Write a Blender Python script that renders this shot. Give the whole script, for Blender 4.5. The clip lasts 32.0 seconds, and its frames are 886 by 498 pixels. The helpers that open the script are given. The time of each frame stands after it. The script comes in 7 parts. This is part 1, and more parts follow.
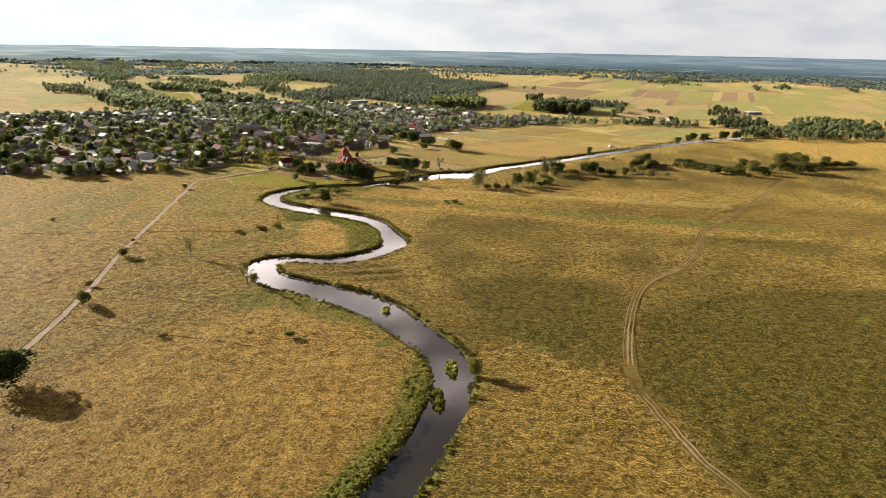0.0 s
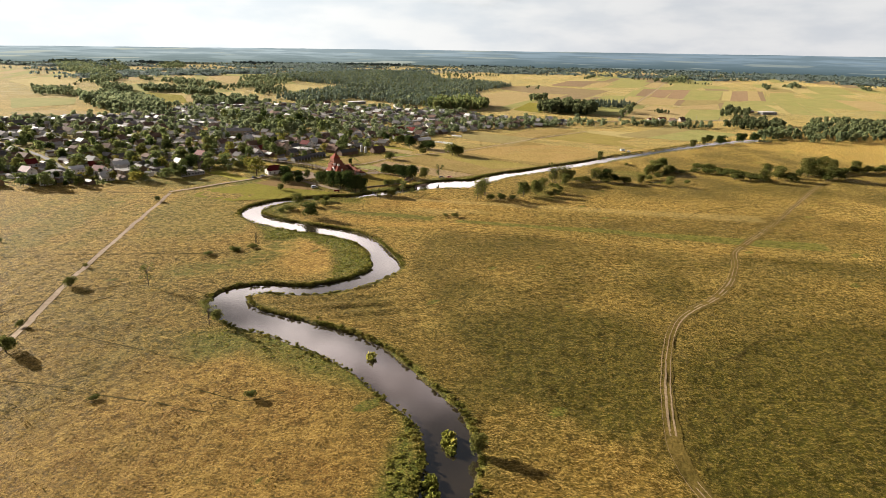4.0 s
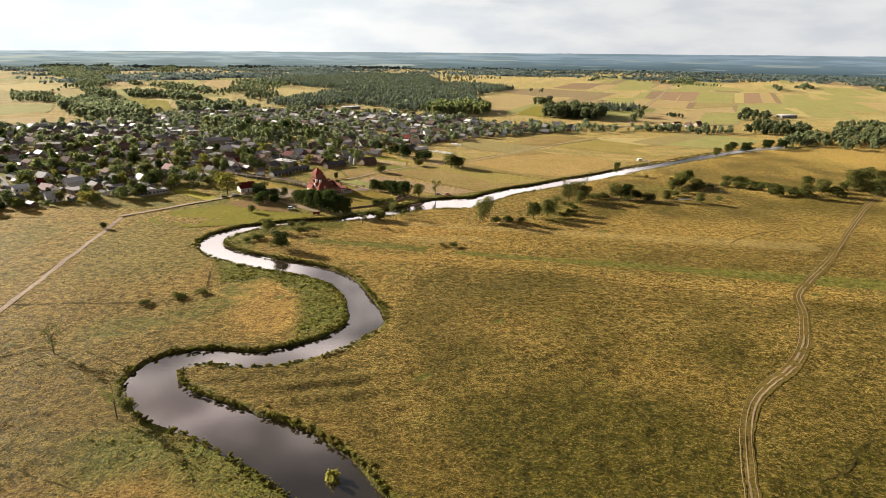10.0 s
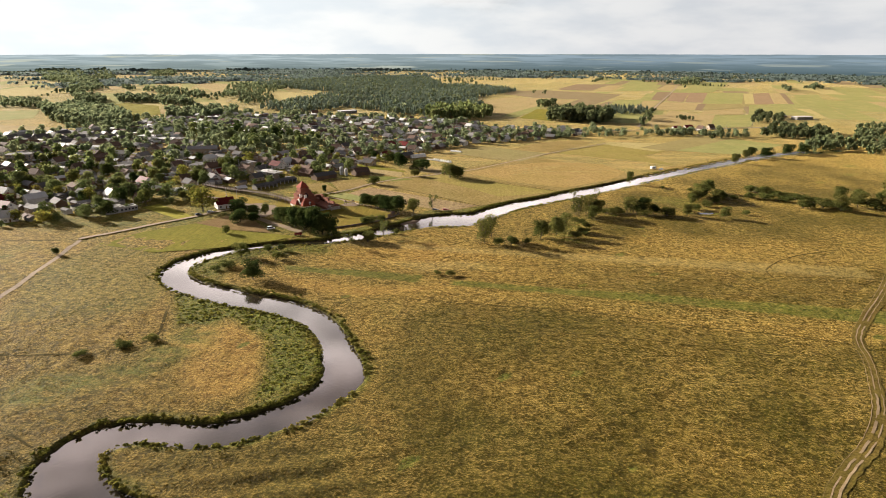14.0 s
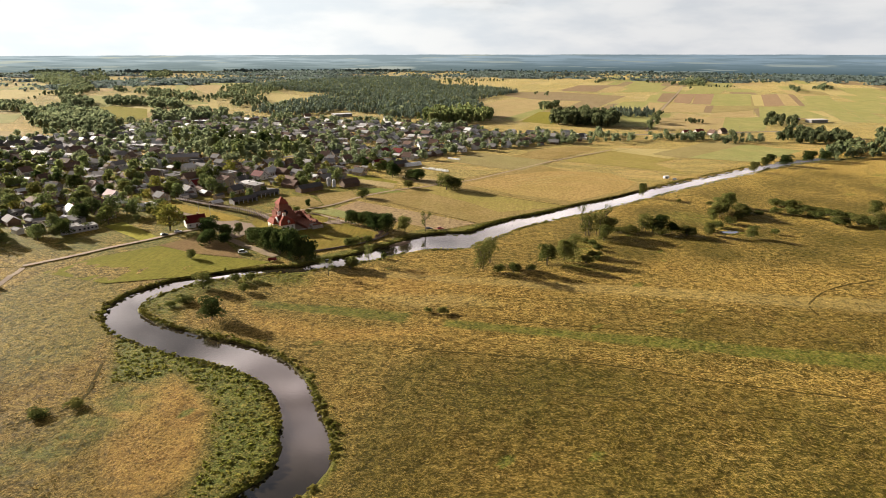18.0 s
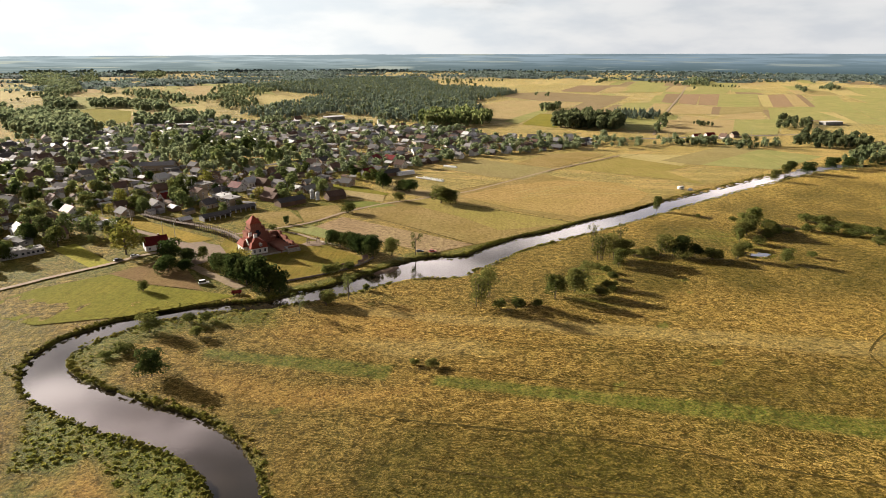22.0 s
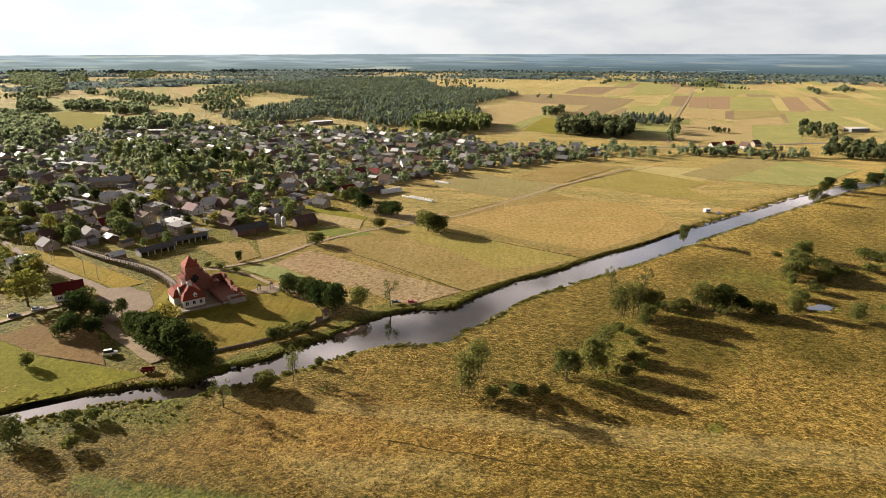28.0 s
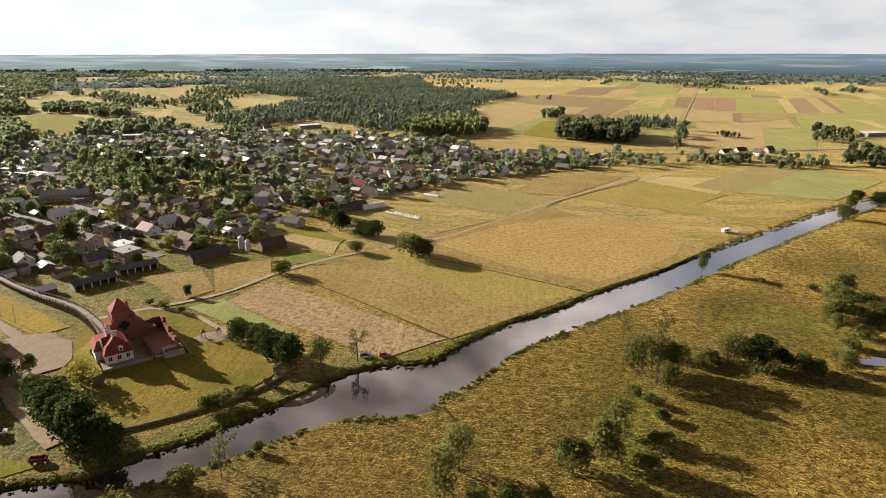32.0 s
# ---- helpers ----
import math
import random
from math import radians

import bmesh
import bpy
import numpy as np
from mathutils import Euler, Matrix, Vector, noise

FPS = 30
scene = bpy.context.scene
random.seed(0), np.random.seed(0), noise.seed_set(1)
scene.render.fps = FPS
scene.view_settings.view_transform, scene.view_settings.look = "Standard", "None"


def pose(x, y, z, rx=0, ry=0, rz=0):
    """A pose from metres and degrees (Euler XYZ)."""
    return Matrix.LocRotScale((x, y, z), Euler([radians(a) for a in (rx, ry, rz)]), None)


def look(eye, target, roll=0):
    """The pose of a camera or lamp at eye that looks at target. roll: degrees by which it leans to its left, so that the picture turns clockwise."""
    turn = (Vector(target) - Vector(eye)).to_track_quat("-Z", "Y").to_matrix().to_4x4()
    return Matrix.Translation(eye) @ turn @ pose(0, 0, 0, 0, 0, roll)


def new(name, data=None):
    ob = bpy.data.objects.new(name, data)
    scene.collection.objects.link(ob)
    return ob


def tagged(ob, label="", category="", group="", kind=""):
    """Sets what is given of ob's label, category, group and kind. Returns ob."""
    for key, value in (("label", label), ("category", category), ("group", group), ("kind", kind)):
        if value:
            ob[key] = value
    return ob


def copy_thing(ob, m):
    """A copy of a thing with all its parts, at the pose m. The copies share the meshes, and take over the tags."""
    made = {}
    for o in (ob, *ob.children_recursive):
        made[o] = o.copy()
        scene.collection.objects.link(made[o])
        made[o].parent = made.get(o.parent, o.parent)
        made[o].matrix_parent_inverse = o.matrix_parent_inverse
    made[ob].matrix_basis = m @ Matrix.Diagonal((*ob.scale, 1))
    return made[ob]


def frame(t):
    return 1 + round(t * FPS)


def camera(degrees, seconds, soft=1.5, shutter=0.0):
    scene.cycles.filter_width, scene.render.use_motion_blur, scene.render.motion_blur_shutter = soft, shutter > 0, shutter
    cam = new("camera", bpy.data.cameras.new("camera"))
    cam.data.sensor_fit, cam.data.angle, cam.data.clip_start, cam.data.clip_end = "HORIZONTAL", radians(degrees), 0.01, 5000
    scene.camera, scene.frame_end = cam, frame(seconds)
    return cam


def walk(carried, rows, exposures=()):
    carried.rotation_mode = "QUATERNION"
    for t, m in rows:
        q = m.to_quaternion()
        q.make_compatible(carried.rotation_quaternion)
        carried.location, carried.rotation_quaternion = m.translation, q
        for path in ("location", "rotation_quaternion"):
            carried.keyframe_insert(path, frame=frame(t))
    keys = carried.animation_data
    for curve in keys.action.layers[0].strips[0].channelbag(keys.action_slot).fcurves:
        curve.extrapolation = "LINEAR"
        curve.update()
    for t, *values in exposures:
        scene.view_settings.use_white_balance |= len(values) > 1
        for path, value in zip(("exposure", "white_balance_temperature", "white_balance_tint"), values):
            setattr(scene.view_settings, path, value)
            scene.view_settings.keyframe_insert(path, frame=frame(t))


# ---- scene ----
cam = camera(71.3, 32.0, soft=0.7)
PATH = [
    (0, (3.447, -0.87, 114.201), (3.303, 1.024, 113.575), 1.4),
    (1, (3.033, 11.444, 113.769), (2.888, 13.338, 113.143), 1.4),
    (2, (2.58, 23.895, 113.262), (2.433, 25.788, 112.635), 1.3),
    (3, (2.257, 35.98, 112.844), (2.106, 37.873, 112.216), 1.3),
    (6, (0.804, 72.665, 109.869), (0.652, 74.559, 109.247), 0.8),
    (7, (0.828, 84.371, 109.595), (0.674, 86.266, 108.974), 0.8),
    (8, (0.117, 95.773, 109.59), (-0.037, 97.667, 108.969), 0.9),
    (9, (-0.4, 107.252, 109.335), (-0.557, 109.147, 108.715), 0.8),
    (10, (-1.013, 118.891, 109.061), (-1.171, 120.786, 108.442), 0.8),
    (11, (-1.363, 130.709, 108.786), (-1.523, 132.605, 108.169), 0.7),
    (12, (-1.692, 142.664, 108.779), (-1.853, 144.559, 108.162), 0.6),
    (13, (-1.569, 154.192, 108.55), (-1.732, 156.088, 107.935), 0.5),
    (14, (-1.509, 165.733, 108.538), (-1.676, 167.629, 107.923), 0.4),
    (17, (-1.104, 200.202, 108.922), (-1.277, 202.097, 108.306), 0.2),
    (18, (-1.288, 212.032, 108.825), (-1.459, 213.928, 108.211), 0.3),
    (19, (-1.414, 223.848, 108.785), (-1.585, 225.743, 108.17), 0.2),
    (20, (-1.502, 235.606, 108.658), (-1.674, 237.501, 108.044), 0.2),
    (21, (-1.622, 247.762, 108.582), (-1.793, 249.657, 107.966), 0.2),
    (22, (-1.97, 260.024, 108.595), (-2.139, 261.92, 107.98), 0.2),
    (23, (-2.091, 272.069, 108.355), (-2.261, 273.966, 107.743), 0.2),
    (25, (-1.688, 296.126, 108.558), (-1.855, 298.023, 107.947), 0.3),
    (28, (0.135, 332.897, 109.273), (-0.037, 334.792, 108.657), 0.3),
    (29, (0.946, 345.212, 109.453), (0.772, 347.106, 108.837), 0.3),
    (30, (1.875, 357.569, 109.693), (1.699, 359.464, 109.076), 0.2),
    (31, (2.553, 369.989, 109.976), (2.38, 371.884, 109.359), 0.4),
    (32, (3.287, 383.092, 109.847), (3.117, 384.987, 109.229), 0.3),
]
walk(cam, [(t, look(eye, target, roll)) for t, eye, target, roll in PATH], exposures=[(0.0, 1.52), (32.0, 1.52)])

# ---- world and light ----
SUN_EL, SUN_AZ = radians(16.5), radians(154)          # the sun stands beyond the village, low
sun_dir = Vector((math.cos(SUN_AZ) * math.cos(SUN_EL), math.sin(SUN_AZ) * math.cos(SUN_EL), math.sin(SUN_EL)))
sun = new("sun", bpy.data.lights.new("sun", "SUN"))
sun.data.energy, sun.data.angle, sun.data.color = 5.0, radians(0.6), (1.0, 0.90, 0.78)
sun.matrix_world = look(sun_dir * 1000, (0, 0, 0))

world = bpy.data.worlds.new("evening_sky")
scene.world = world
world.use_nodes = True
wt = world.node_tree
wt.nodes.clear()


def wnode(kind, **inputs):
    n = wt.nodes.new(kind)
    for k, v in inputs.items():
        n.inputs[k].default_value = v
    return n


sky = wnode("ShaderNodeTexSky")
sky.sky_type, sky.sun_disc, sky.sun_elevation = "NISHITA", False, SUN_EL
sky.sun_rotation = math.atan2(sun_dir.x, sun_dir.y)
sky.air_density, sky.dust_density, sky.ozone_density = 1.0, 1.0, 1.0
sky_gain = wnode("ShaderNodeVectorMath")
sky_gain.operation = "SCALE"
sky_gain.inputs["Scale"].default_value = 0.013
wh = wnode("ShaderNodeHueSaturation", Saturation=0.45)
wt.links.new(sky.outputs[0], wh.inputs["Color"])
wt.links.new(wh.outputs[0], sky_gain.inputs[0])
tc = wnode("ShaderNodeTexCoord")
mp = wnode("ShaderNodeMapping")
mp.inputs["Scale"].default_value = (1.0, 1.0, 3.4)
wt.links.new(tc.outputs["Generated"], mp.inputs["Vector"])
cn = wnode("ShaderNodeTexNoise", Scale=2.6, Detail=7.0, Roughness=0.55)
wt.links.new(mp.outputs[0], cn.inputs["Vector"])
sepw = wnode("ShaderNodeSeparateXYZ")
wt.links.new(tc.outputs["Generated"], sepw.inputs[0])


def wmap(socket, lo, hi, a, b_):
    n = wnode("ShaderNodeMapRange")
    n.interpolation_type = "SMOOTHSTEP"
    for k, v in (("From Min", lo), ("From Max", hi), ("To Min", a), ("To Max", b_)):
        n.inputs[k].default_value = v
    wt.links.new(socket, n.inputs["Value"])
    return n.outputs["Result"]


# clouds crowd together towards the horizon and thin out overhead
thin = wnode("ShaderNodeMath")
thin.operation = "ADD"
wt.links.new(cn.outputs["Fac"], thin.inputs[0])
veil = wnode("ShaderNodeMath")
veil.operation = "ADD"
wt.links.new(wmap(sepw.outputs["Z"], 0.07, 0.15, 0.30, 0.0), veil.inputs[0])
gap = wnode("ShaderNodeMath")
gap.operation = "ADD"
wt.links.new(wmap(sepw.outputs["Z"], 0.12, 0.22, 0.0, 0.16), gap.inputs[0])
wt.links.new(wmap(sepw.outputs["Z"], 0.50, 0.70, 0.0, -0.34), gap.inputs[1])
wt.links.new(gap.outputs[0], veil.inputs[1])
wt.links.new(veil.outputs[0], thin.inputs[1])
cover_fac = wmap(thin.outputs[0], 0.46, 0.70, 0.0, 0.92)
cn2 = wnode("ShaderNodeTexNoise", Scale=7.0, Detail=6.0, Roughness=0.5)
wt.links.new(mp.outputs[0], cn2.inputs["Vector"])
tone = wmap(cn2.outputs["Fac"], 0.35, 0.65, 0.0, 1.0)


def wcol(fac, a, b_):
    n = wnode("ShaderNodeMix")
    n.data_type = "RGBA"
    for k, v in (("A", a), ("B", b_)):
        if isinstance(v, tuple):
            n.inputs[k].default_value = (*v, 1)
        else:
            wt.links.new(v, n.inputs[k])
    wt.links.new(fac, n.inputs["Factor"])
    return n.outputs["Result"]


side = wmap(sepw.outputs["X"], -0.55, 0.35, 0.0, 1.0)
low_cloud = wcol(side, wcol(tone, (0.335, 0.36, 0.375), (0.40, 0.405, 0.40)), wcol(tone, (0.235, 0.245, 0.26), (0.295, 0.295, 0.297)))
bright_cloud = wcol(tone, (0.82, 0.70, 0.67), (1.45, 1.27, 1.18))
blue_cloud = wcol(tone, (0.17, 0.20, 0.27), (0.36, 0.36, 0.40))
blue_cloud = wcol(wmap(sepw.outputs["Z"], 0.18, 0.25, 0.0, 1.0), bright_cloud, blue_cloud)
mid_cloud = wcol(wmap(sepw.outputs["X"], 0.04, 0.30, 0.0, 1.0), bright_cloud, blue_cloud)
east = wmap(sepw.outputs["Y"], -0.25, 0.25, 0.0, 1.0)
mid_cloud = wcol(east, wcol(tone, (0.10, 0.11, 0.14), (0.19, 0.19, 0.21)), mid_cloud)
low_cloud = wcol(east, wcol(tone, (0.12, 0.13, 0.16), (0.18, 0.18, 0.20)), low_cloud)
top_cloud = wcol(tone, (0.18, 0.145, 0.14), (0.70, 0.57, 0.54))
high_cloud = wcol(wmap(sepw.outputs["Z"], 0.36, 0.52, 0.0, 1.0), mid_cloud, top_cloud)
high_cloud = wcol(wmap(sepw.outputs["Z"], 0.50, 0.62, 0.0, 1.0), high_cloud, wcol(tone, (0.06, 0.052, 0.052), (0.20, 0.165, 0.155)))
cloud_colour = wcol(wmap(sepw.outputs["Z"], 0.07, 0.15, 0.0, 1.0), low_cloud, high_cloud)
mixw = wnode("ShaderNodeMix")
mixw.data_type = "RGBA"
wt.links.new(cover_fac, mixw.inputs["Factor"])
wt.links.new(sky_gain.outputs[0], mixw.inputs["A"])
wt.links.new(cloud_colour, mixw.inputs["B"])
bgn = wnode("ShaderNodeBackground", Strength=1.0)
wt.links.new(mixw.outputs["Result"], bgn.inputs["Color"])
wo = wnode("ShaderNodeOutputWorld")
wt.links.new(bgn.outputs[0], wo.inputs[0])

# ---- materials ----
def tree_of(name):
    m = bpy.data.materials.new(name)
    m.use_nodes = True
    m.node_tree.nodes.clear()
    return m, m.node_tree


def nd(t, kind, **inputs):
    n = t.nodes.new(kind)
    for k, v in inputs.items():
        n.inputs[k.replace("_", " ")].default_value = v
    return n


def mixc(t, fac, a, b, blend="MIX"):
    """Mix of two colours; each of fac, a, b is a value or a socket."""
    n = t.nodes.new("ShaderNodeMix")
    n.data_type, n.blend_type = "RGBA", blend
    for key, v in (("Factor", fac), ("A", a), ("B", b)):
        if isinstance(v, bpy.types.NodeSocket):
            t.links.new(v, n.inputs[key])
        elif key == "Factor":
            n.inputs[key].default_value = v
        else:
            n.inputs[key].default_value = (*v, 1)
    return n.outputs["Result"]


def ramp(t, socket, lo, hi, a=0.0, b=1.0):
    n = t.nodes.new("ShaderNodeMapRange")
    n.interpolation_type = "SMOOTHSTEP"
    for k, v in (("From Min", lo), ("From Max", hi), ("To Min", a), ("To Max", b)):
        n.inputs[k].default_value = v
    t.links.new(socket, n.inputs["Value"])
    return n.outputs["Result"]


def noise_of(t, vec, scale, detail=4.0, rough=0.55, stretch=None, turn=0.0):
    if stretch:
        mpn = t.nodes.new("ShaderNodeMapping")
        mpn.inputs["Scale"].default_value, mpn.inputs["Rotation"].default_value = stretch, (0, 0, turn)
        t.links.new(vec, mpn.inputs["Vector"])
        vec = mpn.outputs[0]
    n = nd(t, "ShaderNodeTexNoise", Scale=scale, Detail=detail, Roughness=rough)
    t.links.new(vec, n.inputs["Vector"])
    return n.outputs["Fac"]


def finish(t, colour, rough=0.9, bump=None, strength=0.5, distance=0.1, metal=0.0, spec=0.3, sheen=0.0):
    b = nd(t, "ShaderNodeBsdfPrincipled", Roughness=rough, Metallic=metal)
    if sheen:
        b.inputs["Sheen Roughness"].default_value = 0.36
        if isinstance(sheen, bpy.types.NodeSocket):
            t.links.new(sheen, b.inputs["Sheen Weight"])
        else:
            b.inputs["Sheen Weight"].default_value = sheen
        b.inputs["Sheen Tint"].default_value = (1.0, 0.69, 0.20, 1)
    b.inputs["Specular IOR Level"].default_value = spec
    if sheen:
        b.inputs["Specular Tint"].default_value = (1.0, 0.80, 0.48, 1)
    t.links.new(colour, b.inputs["Base Color"])
    if bump is not None:
        bn = nd(t, "ShaderNodeBump", Strength=strength, Distance=distance)
        t.links.new(bump, bn.inputs["Height"])
        t.links.new(bn.outputs[0], b.inputs["Normal"])
    o = t.nodes.new("ShaderNodeOutputMaterial")
    t.links.new(b.outputs[0], o.inputs[0])


def plain(name, c1, c2, scale=2.0, rough=0.85, bump=0.4, dist=0.05, var=0.12, metal=0.0, spec=0.3, stretch=None, world_coords=False):
    """A worn surface: two noises mix two tones, each object a little lighter or darker than the next."""
    m, t = tree_of(name)
    if world_coords:
        vec = t.nodes.new("ShaderNodeNewGeometry").outputs["Position"]
    else:
        vec = t.nodes.new("ShaderNodeTexCoord").outputs["Object"]
    n1, n2 = noise_of(t, vec, scale, 6, 0.6, stretch), noise_of(t, vec, scale * 0.17, 3)
    c = mixc(t, ramp(t, n1, 0.3, 0.7), c1, c2)
    c = mixc(t, ramp(t, n2, 0.35, 0.7, 0, 0.45), c, tuple(0.5 * (a + b) * 0.75 for a, b in zip(c1, c2)))
    rnd = t.nodes.new("ShaderNodeObjectInfo").outputs["Random"]
    v = ramp(t, rnd, 0, 1, 1 - var, 1 + var)
    hsv = nd(t, "ShaderNodeHueSaturation")
    t.links.new(v, hsv.inputs["Value"])
    t.links.new(c, hsv.inputs["Color"])
    finish(t, hsv.outputs[0], rough, n1, bump, dist, metal, spec)
    return m


def leafy(name, dark, light, warm, trans=0.48):
    """Leaves: each card its own tone, each tree its own; some light comes through."""
    m, t = tree_of(name)
    g = t.nodes.new("ShaderNodeNewGeometry")
    rnd = t.nodes.new("ShaderNodeObjectInfo").outputs["Random"]
    c = mixc(t, g.outputs["Random Per Island"], dark, light)
    c = mixc(t, ramp(t, noise_of(t, g.outputs["Position"], 0.06, 2), 0.42, 0.66, 0, 0.6), c, warm)
    hsv = nd(t, "ShaderNodeHueSaturation")
    t.links.new(ramp(t, rnd, 0, 1, 0.8, 1.2), hsv.inputs["Value"])
    t.links.new(c, hsv.inputs["Color"])
    d, tr = nd(t, "ShaderNodeBsdfDiffuse"), nd(t, "ShaderNodeBsdfTranslucent")
    mx = nd(t, "ShaderNodeMixShader", Fac=trans)
    for s in (d, tr):
        t.links.new(hsv.outputs[0], s.inputs["Color"])
    t.links.new(d.outputs[0], mx.inputs[1])
    t.links.new(tr.outputs[0], mx.inputs[2])
    o = t.nodes.new("ShaderNodeOutputMaterial")
    t.links.new(mx.outputs[0], o.inputs[0])
    return m


def meadow_material():
    m, t = tree_of("meadow")
    pos = t.nodes.new("ShaderNodeNewGeometry").outputs["Position"]
    att = t.nodes.new("ShaderNodeAttribute")
    att.attribute_name = "cover"
    sep = t.nodes.new("ShaderNodeSeparateColor")
    t.links.new(att.outputs["Color"], sep.inputs[0])
    att2 = t.nodes.new("ShaderNodeAttribute")
    att2.attribute_name = "cover_two"
    sep2 = t.nodes.new("ShaderNodeSeparateColor")
    t.links.new(att2.outputs["Color"], sep2.inputs[0])
    att3 = t.nodes.new("ShaderNodeAttribute")
    att3.attribute_name = "wooded"
    big, mid, wide = noise_of(t, pos, 0.012, 3), noise_of(t, pos, 0.06, 4), noise_of(t, pos, 0.0035, 4)
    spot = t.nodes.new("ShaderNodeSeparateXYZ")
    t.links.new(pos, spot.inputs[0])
    # from 1050 m on the plain pales: distance haze put into its colour
    far_haze = ramp(t, spot.outputs["Y"], 1050, 1350)
    fine, tuft = noise_of(t, pos, 1.1, 5, 0.65), noise_of(t, pos, 0.42, 4, 0.6)
    strk = noise_of(t, pos, 0.5, 4, 0.6, (0.12, 1.0, 1.0), radians(6))
    lines = noise_of(t, pos, 0.8, 3, 0.6, (0.035, 1.0, 1.0), radians(7))
    gold, olive, rust, lush, mud, pale = (0.128, 0.080, 0.012), (0.056, 0.047, 0.005), (0.097, 0.050, 0.009), (0.078, 0.108, 0.014), (0.034, 0.024, 0.016), (0.27, 0.187, 0.044)
    c = mixc(t, ramp(t, big, 0.40, 0.62), gold, olive)
    c = mixc(t, ramp(t, mid, 0.48, 0.66, 0, 0.42), c, rust)
    c = mixc(t, ramp(t, noise_of(t, pos, 0.033, 5, 0.65), 0.48, 0.66, 0, 0.42), c, (0.082, 0.086, 0.016))
    c = mixc(t, ramp(t, strk, 0.48, 0.68, 0, 0.45), c, olive)
    c = mixc(t, ramp(t, lines, 0.56, 0.66, 0, 0.40), c, pale)
    c = mixc(t, ramp(t, lines, 0.30, 0.42, 0.30, 0), c, (0.052, 0.044, 0.008))
    c = mixc(t, sep2.outputs[0], c, mixc(t, ramp(t, tuft, 0.35, 0.65), (0.034, 0.037, 0.004), (0.078, 0.068, 0.007)))
    c = mixc(t, sep.outputs[1], c, mixc(t, ramp(t, mid, 0.3, 0.7), (0.29, 0.178, 0.040), (0.21, 0.112, 0.024)))
    c = mixc(t, sep.outputs[0], c, mixc(t, ramp(t, tuft, 0.35, 0.65), lush, (0.125, 0.140, 0.020)))
    c = mixc(t, sep2.outputs[1], c, mixc(t, ramp(t, strk, 0.3, 0.7), (0.30, 0.245, 0.10), (0.22, 0.17, 0.06)))
    c = mixc(t, sep2.outputs[2], c, mixc(t, ramp(t, noise_of(t, pos, 0.07, 5, 0.6, (0.25, 1.0, 1.0), radians(-38)), 0.38, 0.62), mixc(t, far_haze, mixc(t, ramp(t, big, 0.4, 0.6), (0.42, 0.295, 0.12), (0.33, 0.265, 0.10)), mixc(t, ramp(t, wide, 0.4, 0.6), (0.36, 0.33, 0.20), (0.225, 0.255, 0.14))), mixc(t, ramp(t, noise_of(t, pos, 0.3, 4, 0.65), 0.4, 0.6), (0.26, 0.23, 0.09), (0.17, 0.16, 0.055))))
    speck = noise_of(t, pos, 2.3, 4, 0.7)
    clump = noise_of(t, pos, 0.26, 5, 0.72)
    # hollows of the grain darkened, tips paled: tuft shade and light in the colour
    c = mixc(t, ramp(t, clump, 0.36, 0.49, 0.50, 0), c, (0.040, 0.033, 0.007))
    c = mixc(t, ramp(t, clump, 0.55, 0.66, 0, 0.30), c, pale)
    c = mixc(t, ramp(t, fine, 0.36, 0.52, 0.62, 0), c, (0.028, 0.022, 0.005))
    c = mixc(t, ramp(t, speck, 0.41, 0.50, 0.5, 0), c, (0.032, 0.025, 0.006))
    c = mixc(t, ramp(t, fine, 0.55, 0.63, 0, 0.45), c, pale)
    # ground under far woods is tinted blue with painted haze
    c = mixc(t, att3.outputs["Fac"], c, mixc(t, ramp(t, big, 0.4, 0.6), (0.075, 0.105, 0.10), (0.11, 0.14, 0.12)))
    c = mixc(t, sep.outputs[2], c, mud)
    mth = t.nodes.new("ShaderNodeMath")
    mth.operation = "ADD"
    t.links.new(fine, mth.inputs[0])
    t.links.new(tuft, mth.inputs[1])
    # dry straw glints at a low angle, lush sedge and reeds hardly do
    lush_or_cut = t.nodes.new("ShaderNodeMath")
    lush_or_cut.operation = "MAXIMUM"
    t.links.new(sep.outputs[0], lush_or_cut.inputs[0])
    t.links.new(sep2.outputs[0], lush_or_cut.inputs[1])
    either = t.nodes.new("ShaderNodeMath")
    either.operation = "MAXIMUM"
    half_hay = t.nodes.new("ShaderNodeMath")
    half_hay.operation = "MULTIPLY"
    half_hay.inputs[1].default_value = 0.6
    t.links.new(sep2.outputs[2], half_hay.inputs[0])
    t.links.new(lush_or_cut.outputs[0], either.inputs[0])
    t.links.new(half_hay.outputs[0], either.inputs[1])
    glint = t.nodes.new("ShaderNodeMath")
    glint.operation = "MULTIPLY"
    t.links.new(ramp(t, either.outputs[0], 0.0, 1.0, 0.45, 0.11), glint.inputs[0])
    texture = t.nodes.new("ShaderNodeMath")
    texture.operation = "ADD"
    t.links.new(mth.outputs[0], texture.inputs[0])
    t.links.new(clump, texture.inputs[1])
    t.links.new(ramp(t, texture.outputs[0], 1.26, 1.72, 0.14, 1.70), glint.inputs[1])
    finish(t, c, 0.75, mth.outputs[0], 1.0, 0.9, spec=0.05, sheen=glint.outputs[0])
    return m


